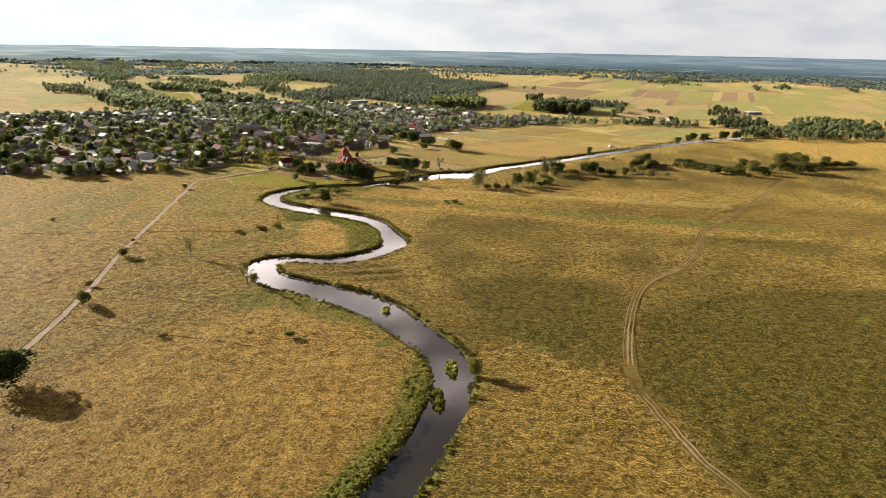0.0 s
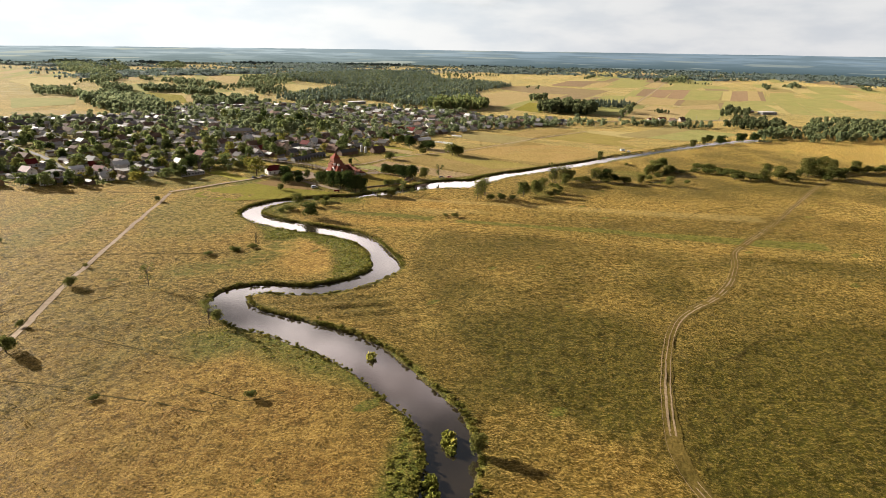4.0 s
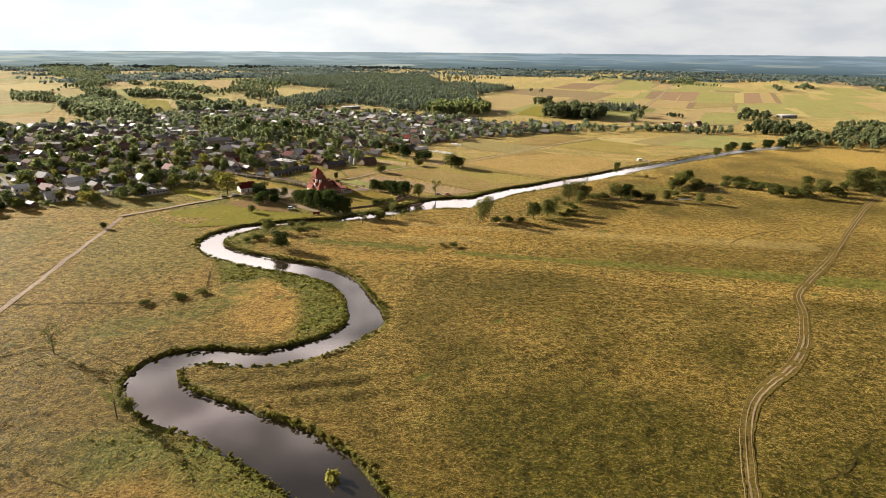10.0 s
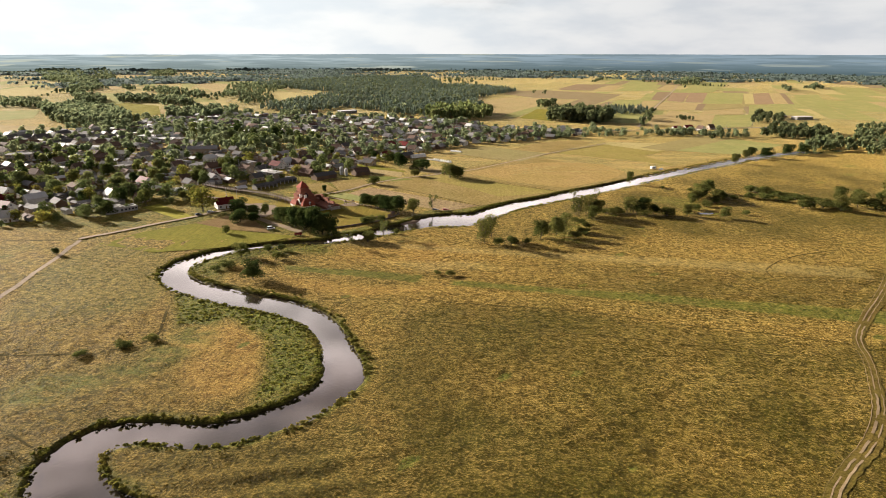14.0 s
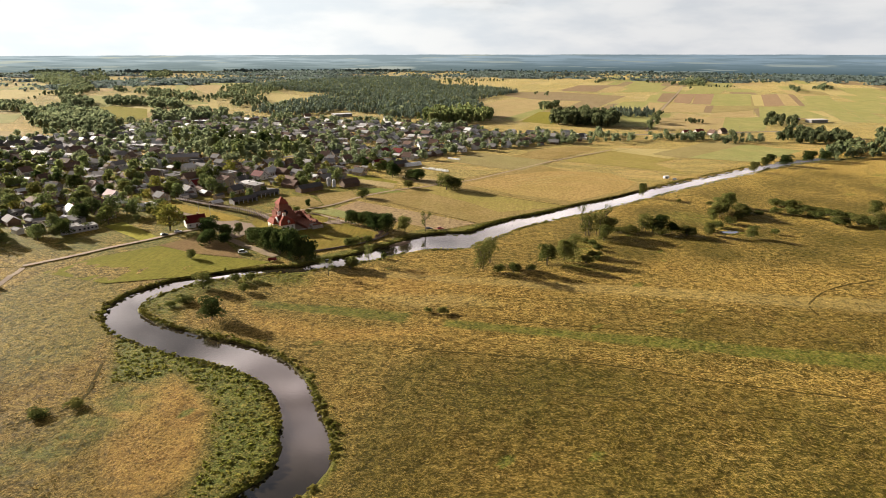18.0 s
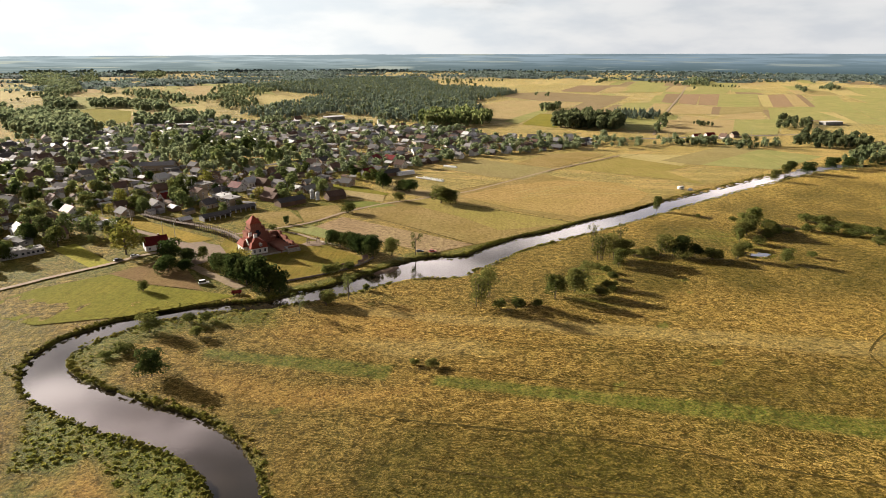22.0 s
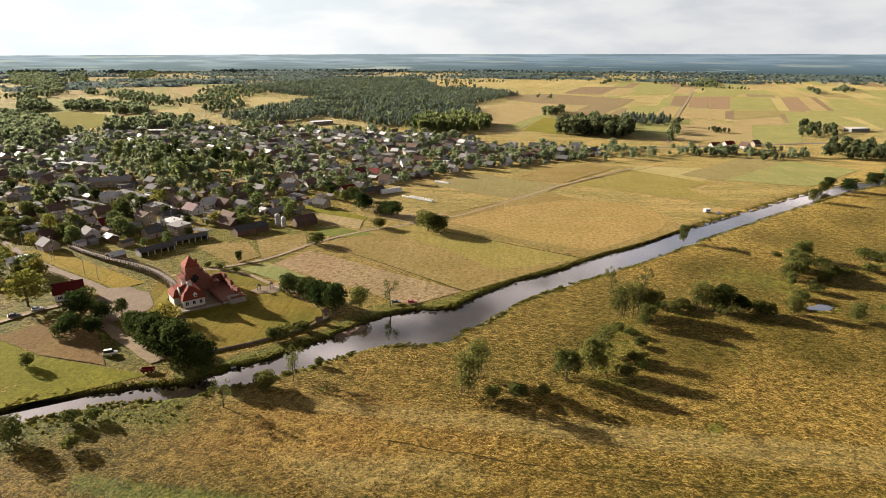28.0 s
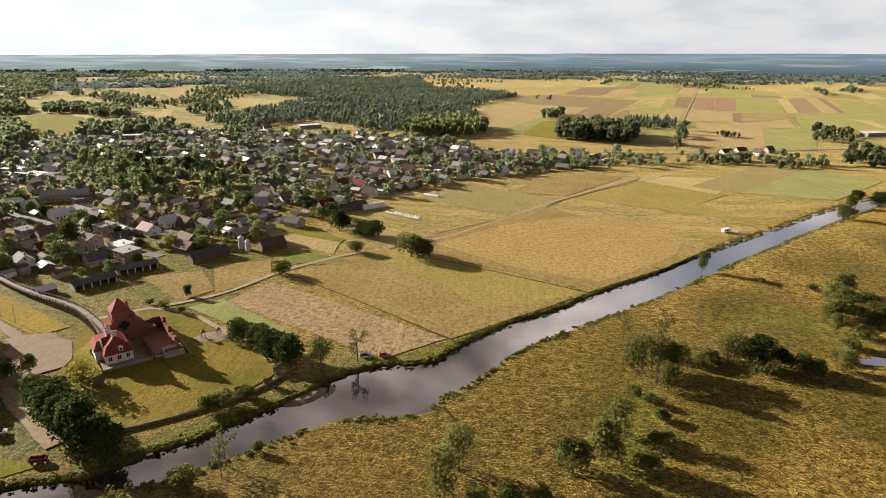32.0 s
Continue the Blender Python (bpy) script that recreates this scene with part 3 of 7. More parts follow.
def build_ground():
    xs, ys = spaced(-4600, 4200, -255, 185, 1.3, 1.07), spaced(-60, 4960, 125, 650, 1.3, 1.06)
    gx, gy = np.meshgrid(xs, ys)
    xy = np.stack([gx.ravel(), gy.ravel()], 1)
    z = rise(xy)
    near = (xy[:, 0] > -330) & (xy[:, 0] < 430) & (xy[:, 1] < 960)
    q = xy[near]
    z[near], e = land(q)
    reed = edge_soft(q, REEDS, 4) + 0.9 * np.clip(1 - (e - 0.5) / (3.5 + 2.5 * rumple(q, 30, 8)), 0, 1)
    spit = edge_soft(q, [(-165, 470), (-150, 486), (-122, 498), (-98, 500), (-92, 486), (-125, 480), (-140, 462), (-135, 440), (-152, 442)], 5)
    nearreed = edge_soft(q, [(-34, 112), (-19, 150), (-15, 190), (-20, 214), (-24, 205), (-26, 165), (-42, 122)], 3)
    flat = edge_soft(q, [(-118, 262), (-100, 272), (-60, 256), (-38, 232), (-60, 236), (-90, 250), (-108, 240)], 6)
    oldbed = edge_soft(q, [(-164, 332), (-159, 342), (-144, 348), (-132, 355), (-127, 374), (-131, 396), (-114, 397), (-110, 376), (-112, 357), (-121, 344), (-136, 335), (-145, 324), (-153, 320)], 5)
    green = np.clip(reed + 0.8 * oldbed * np.clip(0.8 + 0.5 * rumple(q, 12, 16), 0, 1) + 0.85 * spit + 0.9 * nearreed + 0.8 * flat, 0, 1)
    for strip in STRIPS:
        green = np.maximum(green, 0.95 * edge_soft(q, strip, 1.2))
    for wet in ([(33, 524), (32, 541), (48, 570), (56, 581), (65, 580), (57, 556), (59, 544), (51, 532), (57, 520), (40, 518)], [(111, 642), (126, 654), (150, 643), (154, 617), (139, 610), (123, 628), (113, 633)]):
        green = np.maximum(green, 0.75 * edge_soft(q, wet, 5) * np.clip(0.75 + 0.6 * rumple(q, 13, 26), 0, 1))
    green = np.maximum(green, 0.4 * edge_soft(q, [(-205, 380), (-150, 400), (-160, 440), (-185, 480), (-230, 490), (-232, 440)], 3))
    green = np.maximum(green, 0.45 * edge_soft(q, [(-330, 300), (-222, 362), (-250, 485), (-330, 470)], 10) * np.clip(0.6 + rumple(q, 40, 14), 0, 1))
    dry = np.clip(edge_soft(q, ISLAND, 3) + 0.75 * edge_soft(q, DRY, 12) + 0.7 * edge_soft(q, [(-95, 470), (-30, 468), (0, 490), (-40, 505), (-80, 495)], 10) + 0.2 * edge_soft(q, [(-30, 455), (120, 445), (400, 430), (420, 560), (120, 545), (20, 535), (-20, 520)], 12) * np.clip(0.7 + 0.6 * rumple(q, 44, 17), 0, 1), 0, 1)
    sedge = np.clip(edge_soft(q, SEDGE, 6) * 0.9 + 0.6 * edge_soft(q, [(25, 440), (110, 425), (260, 400), (400, 420), (400, 500), (200, 505), (90, 482), (40, 470)], 22) + 0.55 * edge_soft(q, [(-30, 215), (60, 230), (60, 300), (-10, 290), (-45, 262)], 14) + 0.25 * np.clip(rumple(q, 70, 11), 0, 1) + 0.75 * edge_soft(q, [(10, 240), (60, 190), (260, 190), (260, 392), (137, 398), (97, 406), (30, 419), (-24, 422), (-40, 400), (-40, 350), (-20, 300)], 5) * np.clip(0.72 + 0.25 * rumple(q, 95, 12), 0, 1) + 0.5 * edge_soft(q, [(-104, 293), (-92, 311), (-76, 319), (-50, 318), (-39, 300), (-30, 270), (-60, 285)], 6) + 0.8 * edge_soft(q, [(-5, 530), (40, 620), (120, 690), (300, 850), (420, 700), (420, 520), (120, 525)], 22) * np.clip(0.75 + 0.3 * rumple(q, 80, 13), 0, 1), 0, 1)
    for lobe in ([(-118, 456), (-107, 449), (-71, 439), (-26, 441), (-38, 432), (-67, 425), (-95, 432)], [(-77, 497), (-46, 512), (-27, 506), (-24, 478), (-55, 472), (-75, 480)]):
        dry = np.maximum(dry, 0.9 * edge_soft(q, lobe, 3.5))
    mown = np.clip(edge_soft(q, MOWN, 1.5) * 0.6
                   + 0.6 * edge_soft(q, [(-40, 462), (0, 470), (-10, 480), (-60, 476)], 4), 0, 1)
    mud = np.clip(1 - np.abs(e - 0.2) / 1.5, 0, 1) * np.clip(0.75 + 0.6 * rumple(q, 21, 27), 0.2, 1)
    cover, two = np.zeros((len(xy), 4)), np.zeros((len(xy), 4))
    cover[near] = np.stack([green, dry, np.where(e < 0, 1, mud), np.ones(len(q))], 1)
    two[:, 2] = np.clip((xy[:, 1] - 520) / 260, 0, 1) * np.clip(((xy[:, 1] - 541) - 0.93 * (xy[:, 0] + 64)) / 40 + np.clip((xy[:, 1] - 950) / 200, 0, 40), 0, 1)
    yards = np.clip((-95 - xy[:, 0]) / 25, 0, 1) * np.clip((840 - xy[:, 1]) / 40, 0, 1) * np.clip((xy[:, 0] + 760) / 60, 0, 1)
    two[:, 2] *= 1 - yards
    cover[:, 0] = np.maximum(cover[:, 0], 0.75 * yards * np.clip((xy[:, 1] - 505) / 20, 0, 1) * np.clip(0.8 + 0.5 * rumple(xy, 31, 19), 0.25, 1))
    bankside = edge_soft(xy, [(-112, 520), (-95, 533), (-70, 555), (-62, 570), (-50, 588), (-30, 590), (0, 620), (40, 655), (36, 640), (0, 605), (-20, 580), (-45, 568), (-62, 545), (-90, 520), (-110, 512)], 2.5)
    cover[:, 0] = np.maximum(cover[:, 0], 0.9 * bankside)
    two[near, 0], two[near, 1] = sedge, mown
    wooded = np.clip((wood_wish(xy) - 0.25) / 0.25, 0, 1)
    nx, ny = len(xs), len(ys)
    idx = np.arange(nx * ny).reshape(ny, nx)
    quads = np.stack([idx[:-1, :-1], idx[:-1, 1:], idx[1:, 1:], idx[1:, :-1]], -1).reshape(-1, 4)
    mesh = mesh_from(np.column_stack([xy, z]), quads, "ground")
    for name, data in (("cover", cover), ("cover_two", two)):
        a = mesh.attributes.new(name, "FLOAT_COLOR", "POINT")
        a.data.foreach_set("color", data.astype(np.float32).ravel())
    a = mesh.attributes.new("wooded", "FLOAT", "POINT")
    a.data.foreach_set("value", wooded.astype(np.float32))
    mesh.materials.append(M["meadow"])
    mesh.polygons.foreach_set("use_smooth", np.ones(len(quads), bool))
    return tagged(new("ground", mesh), "golden and green rough river meadow reaching the horizon", "ground", kind="structure")


def mesh_from(verts, quads, name):
    """A mesh from arrays of vertices and of faces with one count of corners."""
    verts, quads = np.asarray(verts, np.float32), np.asarray(quads, np.int32)
    k = quads.shape[1]
    mesh = bpy.data.meshes.new(name)
    mesh.vertices.add(len(verts))
    mesh.vertices.foreach_set("co", verts.ravel())
    mesh.loops.add(quads.size)
    mesh.loops.foreach_set("vertex_index", quads.ravel())
    mesh.polygons.add(len(quads))
    mesh.polygons.foreach_set("loop_start", np.arange(0, quads.size, k, dtype=np.int32))
    mesh.update(calc_edges=True)
    return mesh


build_ground()


def ribbon(name, points, width, z, material, label, category, kind="structure", off=0.0, wave=0.0, step=4.0, lie=False):
    """A strip along a line; with a third number the stations give their own width."""
    line = smooth([(*p, width) if len(p) == 2 else p for p in points], step)
    tang = np.gradient(line[:, :2], axis=0)
    tang /= np.linalg.norm(tang, axis=1)[:, None] + 1e-9
    side = np.stack([-tang[:, 1], tang[:, 0]], 1)
    n = len(line)
    wob = wave * rumple(line[:, :2], 9, 2)
    a = line[:, :2] + side * (off + line[:, 2:3] / 2 + wob[:, None])
    b_ = line[:, :2] + side * (off - line[:, 2:3] / 2 + wob[:, None])
    verts = np.vstack([np.column_stack([a, np.full(n, z)]), np.column_stack([b_, np.full(n, z)])])
    verts[:, 2] += land(verts[:, :2])[0] if lie else rise(verts[:, :2])
    i = np.arange(n - 1)
    mesh = mesh_from(verts, np.stack([i, i + n, i + n + 1, i + 1], 1), name)
    mesh.materials.append(material)
    return tagged(new(name, mesh), label, category, kind=kind)


ribbon("river_water", [(x, y, w + 5) for x, y, w in LOWER + UPPER], 0, -1.15, M["water"], "calm brown river reflecting the clouds", "river")


FIELDS, COUNTRY = [], random.Random(64)


def field(kind_, *corners, low=False):
    """One worked field, laid on the plain, each a little above the one before; low ones lie under the others."""
    c = np.array(corners, float)
    if not low:
        FIELDS.append(c)
    zz = (0.02 if low else 0.03 + 0.0015 * len(FIELDS)) + 0.00012 * np.hypot(c[:, 0], c[:, 1]) + rise(c)
    mesh = mesh_from(np.column_stack([c, zz]), [list(range(len(c)))], "field")
    mesh.materials.append(M[kind_])
    words = {"brown": "bare brown ploughed field", "plough": "grey-brown harrowed field on the plain", "red": "reddish bare soil field", "tan": "tan stubble field after harvest",
             "pale": "pale ripe grain field", "green": "green pasture strip on the plain", "olive": "olive-green fallow field", "yellow": "bright yellow-green garden meadow",
             "pink": "pinkish dry grass field with rough tufts", "straw": "straw-coloured hay meadow", "grass": "bright green grazed meadow beside the river", "soil": "freshly turned brown garden plot", "hay": "orange-gold mown hay meadow", "mix": "patchy green and straw meadow", "paddock": "short golden paddock grass beside the footbridge", "garden": "small green vegetable garden between the houses", "lawn": "mown sunny lawn round the castle"}
    return tagged(new("field", mesh), words[kind_], "field", kind="structure")


def patchwork(origin, along, across, a0, a1, b0, b1, kinds, wanted):
    """Narrow strips in blocks, the old parcels of the plain; wanted says which centres to fill."""
    a = a0
    while a < a1:
        deep = COUNTRY.uniform(170, 330)
        b_ = b0
        while b_ < b1:
            wide = COUNTRY.uniform(28, 105)
            at = [(origin[0] + along[0] * p + across[0] * q, origin[1] + along[1] * p + across[1] * q) for p, q in ((a, b_), (a + deep - 4, b_), (a + deep - 4, b_ + wide - 3), (a, b_ + wide - 3))]
            if wanted(sum(p[0] for p in at) / 4, sum(p[1] for p in at) / 4):
                field(COUNTRY.choice(kinds), *at, low=True)
            b_ += wide
        a += deep


patchwork((-330, 60), (0.28, 0.96), (0.92, -0.39), 1250, 2950, -60, 1500, ("green", "green", "green", "olive", "pale", "tan", "green", "plough"),
          lambda x, y: y > 1240 and x > 15 and x < 0.66 * y and (x > 60 or y < 1500) and COUNTRY.random() < 0.72)
patchwork((0, 0), (-0.42, 0.91), (0.86, -0.5), 1300, 3000, -1500, 700, ("green", "green", "pale", "pale", "olive", "green", "tan"),
          lambda x, y: -1700 < x < -470 and 1250 < y < 2600 and x > -0.82 * y and not (x > -560 and y < 1560) and COUNTRY.random() < 0.55)
field("brown", (165, 2055), (255, 2340), (350, 2325), (260, 2005))
field("brown", (350, 1685), (430, 1965), (470, 1970), (370, 1655))
field("brown", (375, 1425), (425, 1580), (445, 1585), (385, 1415))
field("brown", (765, 1995), (770, 1970), (635, 1600), (625, 1605))
field("plough", (165, 1405), (240, 1610), (260, 1585), (190, 1390))
field("red", (380, 1660), (465, 1950), (515, 1960), (405, 1620))
field("red", (410, 1620), (515, 1960), (565, 1965), (445, 1610))
field("red", (680, 1955), (735, 1990), (595, 1605), (550, 1595))
field("tan", (100, 1650), (175, 1650), (125, 1515), (80, 1535))
field("tan", (265, 1455), (325, 1650), (360, 1640), (290, 1430))
field("tan", (300, 1425), (360, 1615), (430, 1590), (375, 1425))
field("tan", (355, 1330), (390, 1415), (480, 1470), (440, 1350))
field("tan", (735, 1990), (765, 1995), (625, 1605), (595, 1605))
field("tan", (255, 1220), (325, 1405), (355, 1320), (335, 1190))
field("tan", (450, 2065), (550, 2360), (595, 2365), (480, 2020))
field("tan", (270, 2005), (345, 2285), (395, 2295), (310, 1995))
field("pale", (655, 1955), (680, 1955), (550, 1595), (530, 1595))
field("pale", (245, 2340), (305, 2540), (365, 2515), (350, 2355))
field("pale", (110, 2315), (195, 2665), (210, 2575), (145, 2320))
field("pale", (895, 2245), (1075, 2555), (1115, 2485), (925, 1995))
field("green", (10, 1280), (55, 1415), (70, 1395), (20, 1220))
field("green", (40, 1220), (70, 1320), (125, 1360), (85, 1225))
field("green", (205, 1455), (270, 1660), (330, 1670), (265, 1455))
field("green", (445, 1610), (565, 1965), (665, 1980), (520, 1585))
field("green", (775, 1930), (840, 1935), (700, 1590), (635, 1580))
field("green", (530, 1570), (600, 1555), (565, 1350), (440, 1330))
field("green", (390, 1325), (460, 1350), (415, 1225), (340, 1190))
field("green", (480, 1970), (735, 2580), (835, 2595), (585, 1985))
field("green", (320, 1995), (445, 2370), (540, 2360), (435, 2030))
field("green", (205, 1300), (240, 1290), (210, 1175), (180, 1170))
field("olive", (385, 1415), (440, 1570), (520, 1595), (490, 1485))
field("green", (-535, 975), (-480, 992), (-425, 940), (-478, 898))
field("grass", (-772, 1317), (-764, 1393), (-664, 1343), (-579, 1196), (-579, 1108))
field("tan", (-659, 1343), (-525, 1365), (-501, 1317), (-606, 1277))
field("tan", (-992, 2152), (-801, 2108), (-688, 1855), (-666, 1700), (-750, 1769))
field("pale", (-659, 1686), (-686, 1855), (-459, 1706), (-481, 1515))
field("tan", (-1075, 1725), (-1298, 2175), (-1188, 2139), (-1011, 1833))
field("green", (-1041, 1648), (-863, 1649), (-818, 1584), (-912, 1554))
field("green", (-341, 1158), (-287, 1134), (-270, 1078), (-317, 1109))
field("green", (-271, 1131), (-243, 1184), (-223, 1122), (-246, 1100))
field("green", (-748, 1530), (-659, 1545), (-597, 1462), (-644, 1433))
field("plough", (7, 1806), (25, 1932), (125, 1990), (312, 1844), (225, 1598), (163, 1420), (114, 1439), (181, 1663), (86, 1687))
field("tan", (-76, 1436), (11, 1687), (104, 1690), (140, 1632), (78, 1470), (5, 1269), (-69, 1344))
field("grass", (32, 1224), (71, 1398), (122, 1373), (80, 1186))
field("green", (2, 1262), (60, 1404), (67, 1397), (27, 1229))
field("tan", (225, 1161), (274, 1316), (384, 1332), (313, 1136))
field("green", (313, 1136), (383, 1319), (455, 1329), (375, 1144))
field("brown", (166, 2019), (246, 2327), (309, 2257), (227, 2010))
field("green", (218, 1473), (273, 1654), (324, 1638), (270, 1472))
field("green", (509, 2004), (694, 2546), (775, 2530), (598, 2040))
field("pale", (-1300, 1647), (-1339, 2057), (-1066, 1646), (-1106, 1477))
field("green", (-920, 1178), (-822, 1228), (-742, 1106), (-790, 1017))
field("tan", (-754, 973), (-715, 1007), (-606, 996), (-590, 931), (-687, 890))
field("yellow", (-252, 572), (-246, 583), (-205, 553), (-208, 542))
field("grass", (-230, 487), (-218, 514), (-195, 536), (-167, 524), (-120, 515), (-138, 501), (-158, 488), (-190, 476))
field("soil", (-196, 537), (-183, 556), (-160, 547), (-139, 520), (-168, 525))
field("pink", (-106, 658), (-15, 605), (-37, 586), (-118, 632))
field("straw", (-103, 667), (-61, 718), (47, 659), (-13, 605))
field("straw", (-40, 713), (-34, 750), (7, 794), (36, 829), (128, 738), (95, 702), (50, 663))
field("hay", (-32, 729), (7, 773), (50, 799), (102, 794), (118, 753), (101, 719), (71, 689), (55, 675), (10, 695))
field("mix", (-71, 704), (-54, 718), (-29, 708), (10, 683), (47, 659), (25, 647), (0, 636), (-26, 666))
field("olive", (-58, 846), (-9, 809), (21, 797), (55, 853), (12, 878), (-21, 901))
field("tan", (-92, 759), (-59, 747), (-31, 734), (-58, 722), (-77, 733))
field("soil", (-151, 678), (-141, 683), (-109, 661), (-117, 656))
field("tan", (-140, 751), (-106, 737), (-89, 725), (-87, 704), (-122, 720), (-140, 741))
field("grass", (-149, 764), (-128, 761), (-87, 732), (-88, 725), (-130, 743))
field("garden", (-117, 705), (-97, 704), (-74, 694), (-91, 685), (-109, 688))
field("straw", (12, 874), (56, 863), (113, 941), (97, 968), (42, 927))
field("mix", (62, 856), (126, 932), (187, 884), (156, 852), (175, 794), (142, 817))
field("pale", (136, 954), (213, 947), (178, 883), (126, 932))
field("olive", (165, 912), (268, 1030), (300, 1004), (196, 888))
field("green", (198, 890), (300, 1004), (346, 957), (263, 872))
field("straw", (-145, 679), (-118, 691), (-109, 666), (-127, 641))
field("straw", (-174, 659), (-147, 670), (-129, 645), (-138, 630))
field("paddock", (-266, 640), (-246, 642), (-170, 600), (-178, 590), (-224, 615))
field("lawn", (-166, 612), (-142, 624), (-118, 610), (-72, 573), (-80, 556), (-97, 541), (-106, 533), (-140, 552), (-158, 578))

# roads, tracks and ditches
ribbon("dirt_road", MEADOW_ROAD, 2.7, 0.12, M["dirt"], "pale dirt road across the meadow", "road", wave=0.35, lie=True)
ribbon("dirt_road", [(-247, 495), (-233, 512), (-220, 531), (-205, 550), (-195, 566), (-188, 573)], 3.2, 0.46, M["dirt"], "pale dirt road along the village edge", "road", wave=0.2)
M["track_mix"] = crop_material("worn_track_grass", (0.165, 0.115, 0.030), (0.105, 0.085, 0.018), rows=1.4, relief=0.3)
ribbon("worn_track", [(x, y, 4.2 + 1.3 * math.sin(i * 1.9)) for i, (x, y) in enumerate(TRACK)], 4.2, 0.12, M["track_mix"], "worn strip of trodden grass and sand", "track", wave=0.6, step=3, lie=True)
for off, wd in ((-0.85, 0.42), (0.8, 0.5), (2.4, 0.16)):
    ribbon("wheel_rut", [(x, y, wd * (1 if i < 9 else 0.7) * (1 + 0.75 * math.sin(i * 2.3 + off * 3))) for i, (x, y) in enumerate(TRACK)], wd, 0.19 + 0.006 * off, M["rut"], "sandy wheel rut worn into the grass", "track", off=off, wave=0.22, step=3, lie=True)
for off in (0.0, 2.2, 4.4, 8.0, 10.2, 13.0):
    ribbon("mowing_line", [(-92, 504.5), (-29, 495), (38, 488), (107, 480), (190, 473)], 0.28, 0.09, M["straw"], "faint wheel line in the mown hay", "track", off=off, wave=0.12, lie=True)
for line in ([(21, 739), (47, 763), (70, 777), (90, 769), (120, 741)], [(11, 742), (29, 761), (71, 785)], [(60, 855), (99, 838), (141, 813), (174, 791)], [(54, 842), (133, 799), (168, 785)], [(11, 724), (45, 745), (96, 751)], [(52, 819), (106, 795), (150, 773)]):
    ribbon("mowing_line", line, 0.7, 0.30, M["pale"], "faint pale mowing line in the hay meadow", "track", wave=0.3)
ribbon("farm_lane", [(-55, 724), (-27, 744), (6, 788), (55, 855), (128, 940)], 2.4, 0.31, M["dirt"], "pale farm lane between the hay fields", "road", wave=0.15)
PATHLINE = [(-166, 607), (-150, 620), (-137, 629), (-122, 644), (-106, 673), (-83, 700), (-58, 718), (-36, 748)]
ribbon("farm_lane", PATHLINE, 2.6, 0.29, M["dirt"], "pale farm lane between the hay fields", "road", wave=0.15)
ribbon("dirt_road", [(-166, 556), (-158, 551), (-148, 543), (-138, 536), (-122, 524)], 5.0, 0.33, M["rut"], "worn sandy drive beside the big trees", "road", wave=0.5)
ribbon("village_street", [(-460, 832), (-400, 800), (-343, 772), (-298, 751), (-257, 728), (-215, 700), (-180, 690)], 6.0, 0.31, M["asphalt"], "grey asphalt village street", "road")
ribbon("village_street", [(-290, 655), (-262, 635), (-247, 625), (-224, 611), (-199, 598), (-178, 585)], 4.0, 0.32, M["gravel"], "gravel lane from the castle into the village", "road", wave=0.3)
ribbon("garden_path", [(-150, 622), (-136, 620), (-123, 615), (-102, 600), (-92, 595)], 2.2, 0.31, M["dirt"], "pale foot path round the castle lawn", "path", wave=0.2)
field("green", (-132, 624), (-121, 635), (-77, 604), (-87, 598))
ribbon("village_street", [(-700, 760), (-600, 720), (-500, 660), (-420, 600), (-350, 530)], 4.6, 0.33, M["asphalt"], "narrow asphalt lane among the gardens", "road")
ribbon("village_street", [(-298, 751), (-240, 830), (-160, 910), (-60, 985), (60, 1040), (200, 1085), (420, 1150)], 5.5, 0.34, M["asphalt"], "grey asphalt road through the village", "road")
ribbon("field_lane", [(205, 1120), (304, 1450), (395, 1735), (486, 2020), (580, 2330)], 4.0, 0.55, M["dirt"], "straight farm lane between the fields", "road")


def ditch(points, width, label):
    """A flat strip of dark grass, laid along the line of a furrow."""
    low = max(p[1] for p in points) < 560
    return ribbon("ditch", points, width * 0.8, 0.05 if low else 0.30, M["sedge_dark"], label, "ditch", wave=0.25, lie=low)


M["sedge_dark"] = crop_material("ditch_grass", (0.055, 0.045, 0.013), (0.088, 0.070, 0.020), relief=0.5)
ditch([(-340, 476), (-296, 485), (-250, 494)], 1.6, "dark grassy ditch at the village meadow")
ditch([(-324, 323), (-288, 331), (-212, 350), (-165, 357), (-143, 363), (-134, 376), (-142, 400)], 1.5, "dark grassy ditch across the meadow")
ditch([(-215, 255), (-193, 290), (-161, 314), (-120, 300)], 0.9, "narrow dark drainage furrow in the grass")
ditch([(-247, 497), (-217, 371), (-199, 300), (-185, 252), (-173, 199), (-162, 130)], 0.9, "dark grassy ditch beside the dirt road")
ditch([(-175, 260), (-150, 254), (-124, 247), (-103, 241)], 0.8, "dark drainage furrow in the dry meadow")
ditch([(-180, 283), (-170, 295), (-162, 309)], 0.8, "dark drainage furrow in the dry meadow")
ditch([(-173, 222), (-146, 220), (-116, 216), (-86, 211)], 0.9, "dark drainage furrow in the dry meadow")
ditch([(-98, 225), (-84, 220), (-73, 220), (-65, 226)], 0.7, "dark wet furrow beside the reeds")
ditch([(139, 472), (141, 485), (160, 505), (188, 520)], 1.2, "dark gully in the hay meadow")
ditch([(178, 465), (236, 511), (256, 536)], 0.5, "thin dark boundary of uncut grass")
ditch([(-105, 672), (-60, 640), (-13, 604)], 0.9, "dark field boundary of uncut grass")
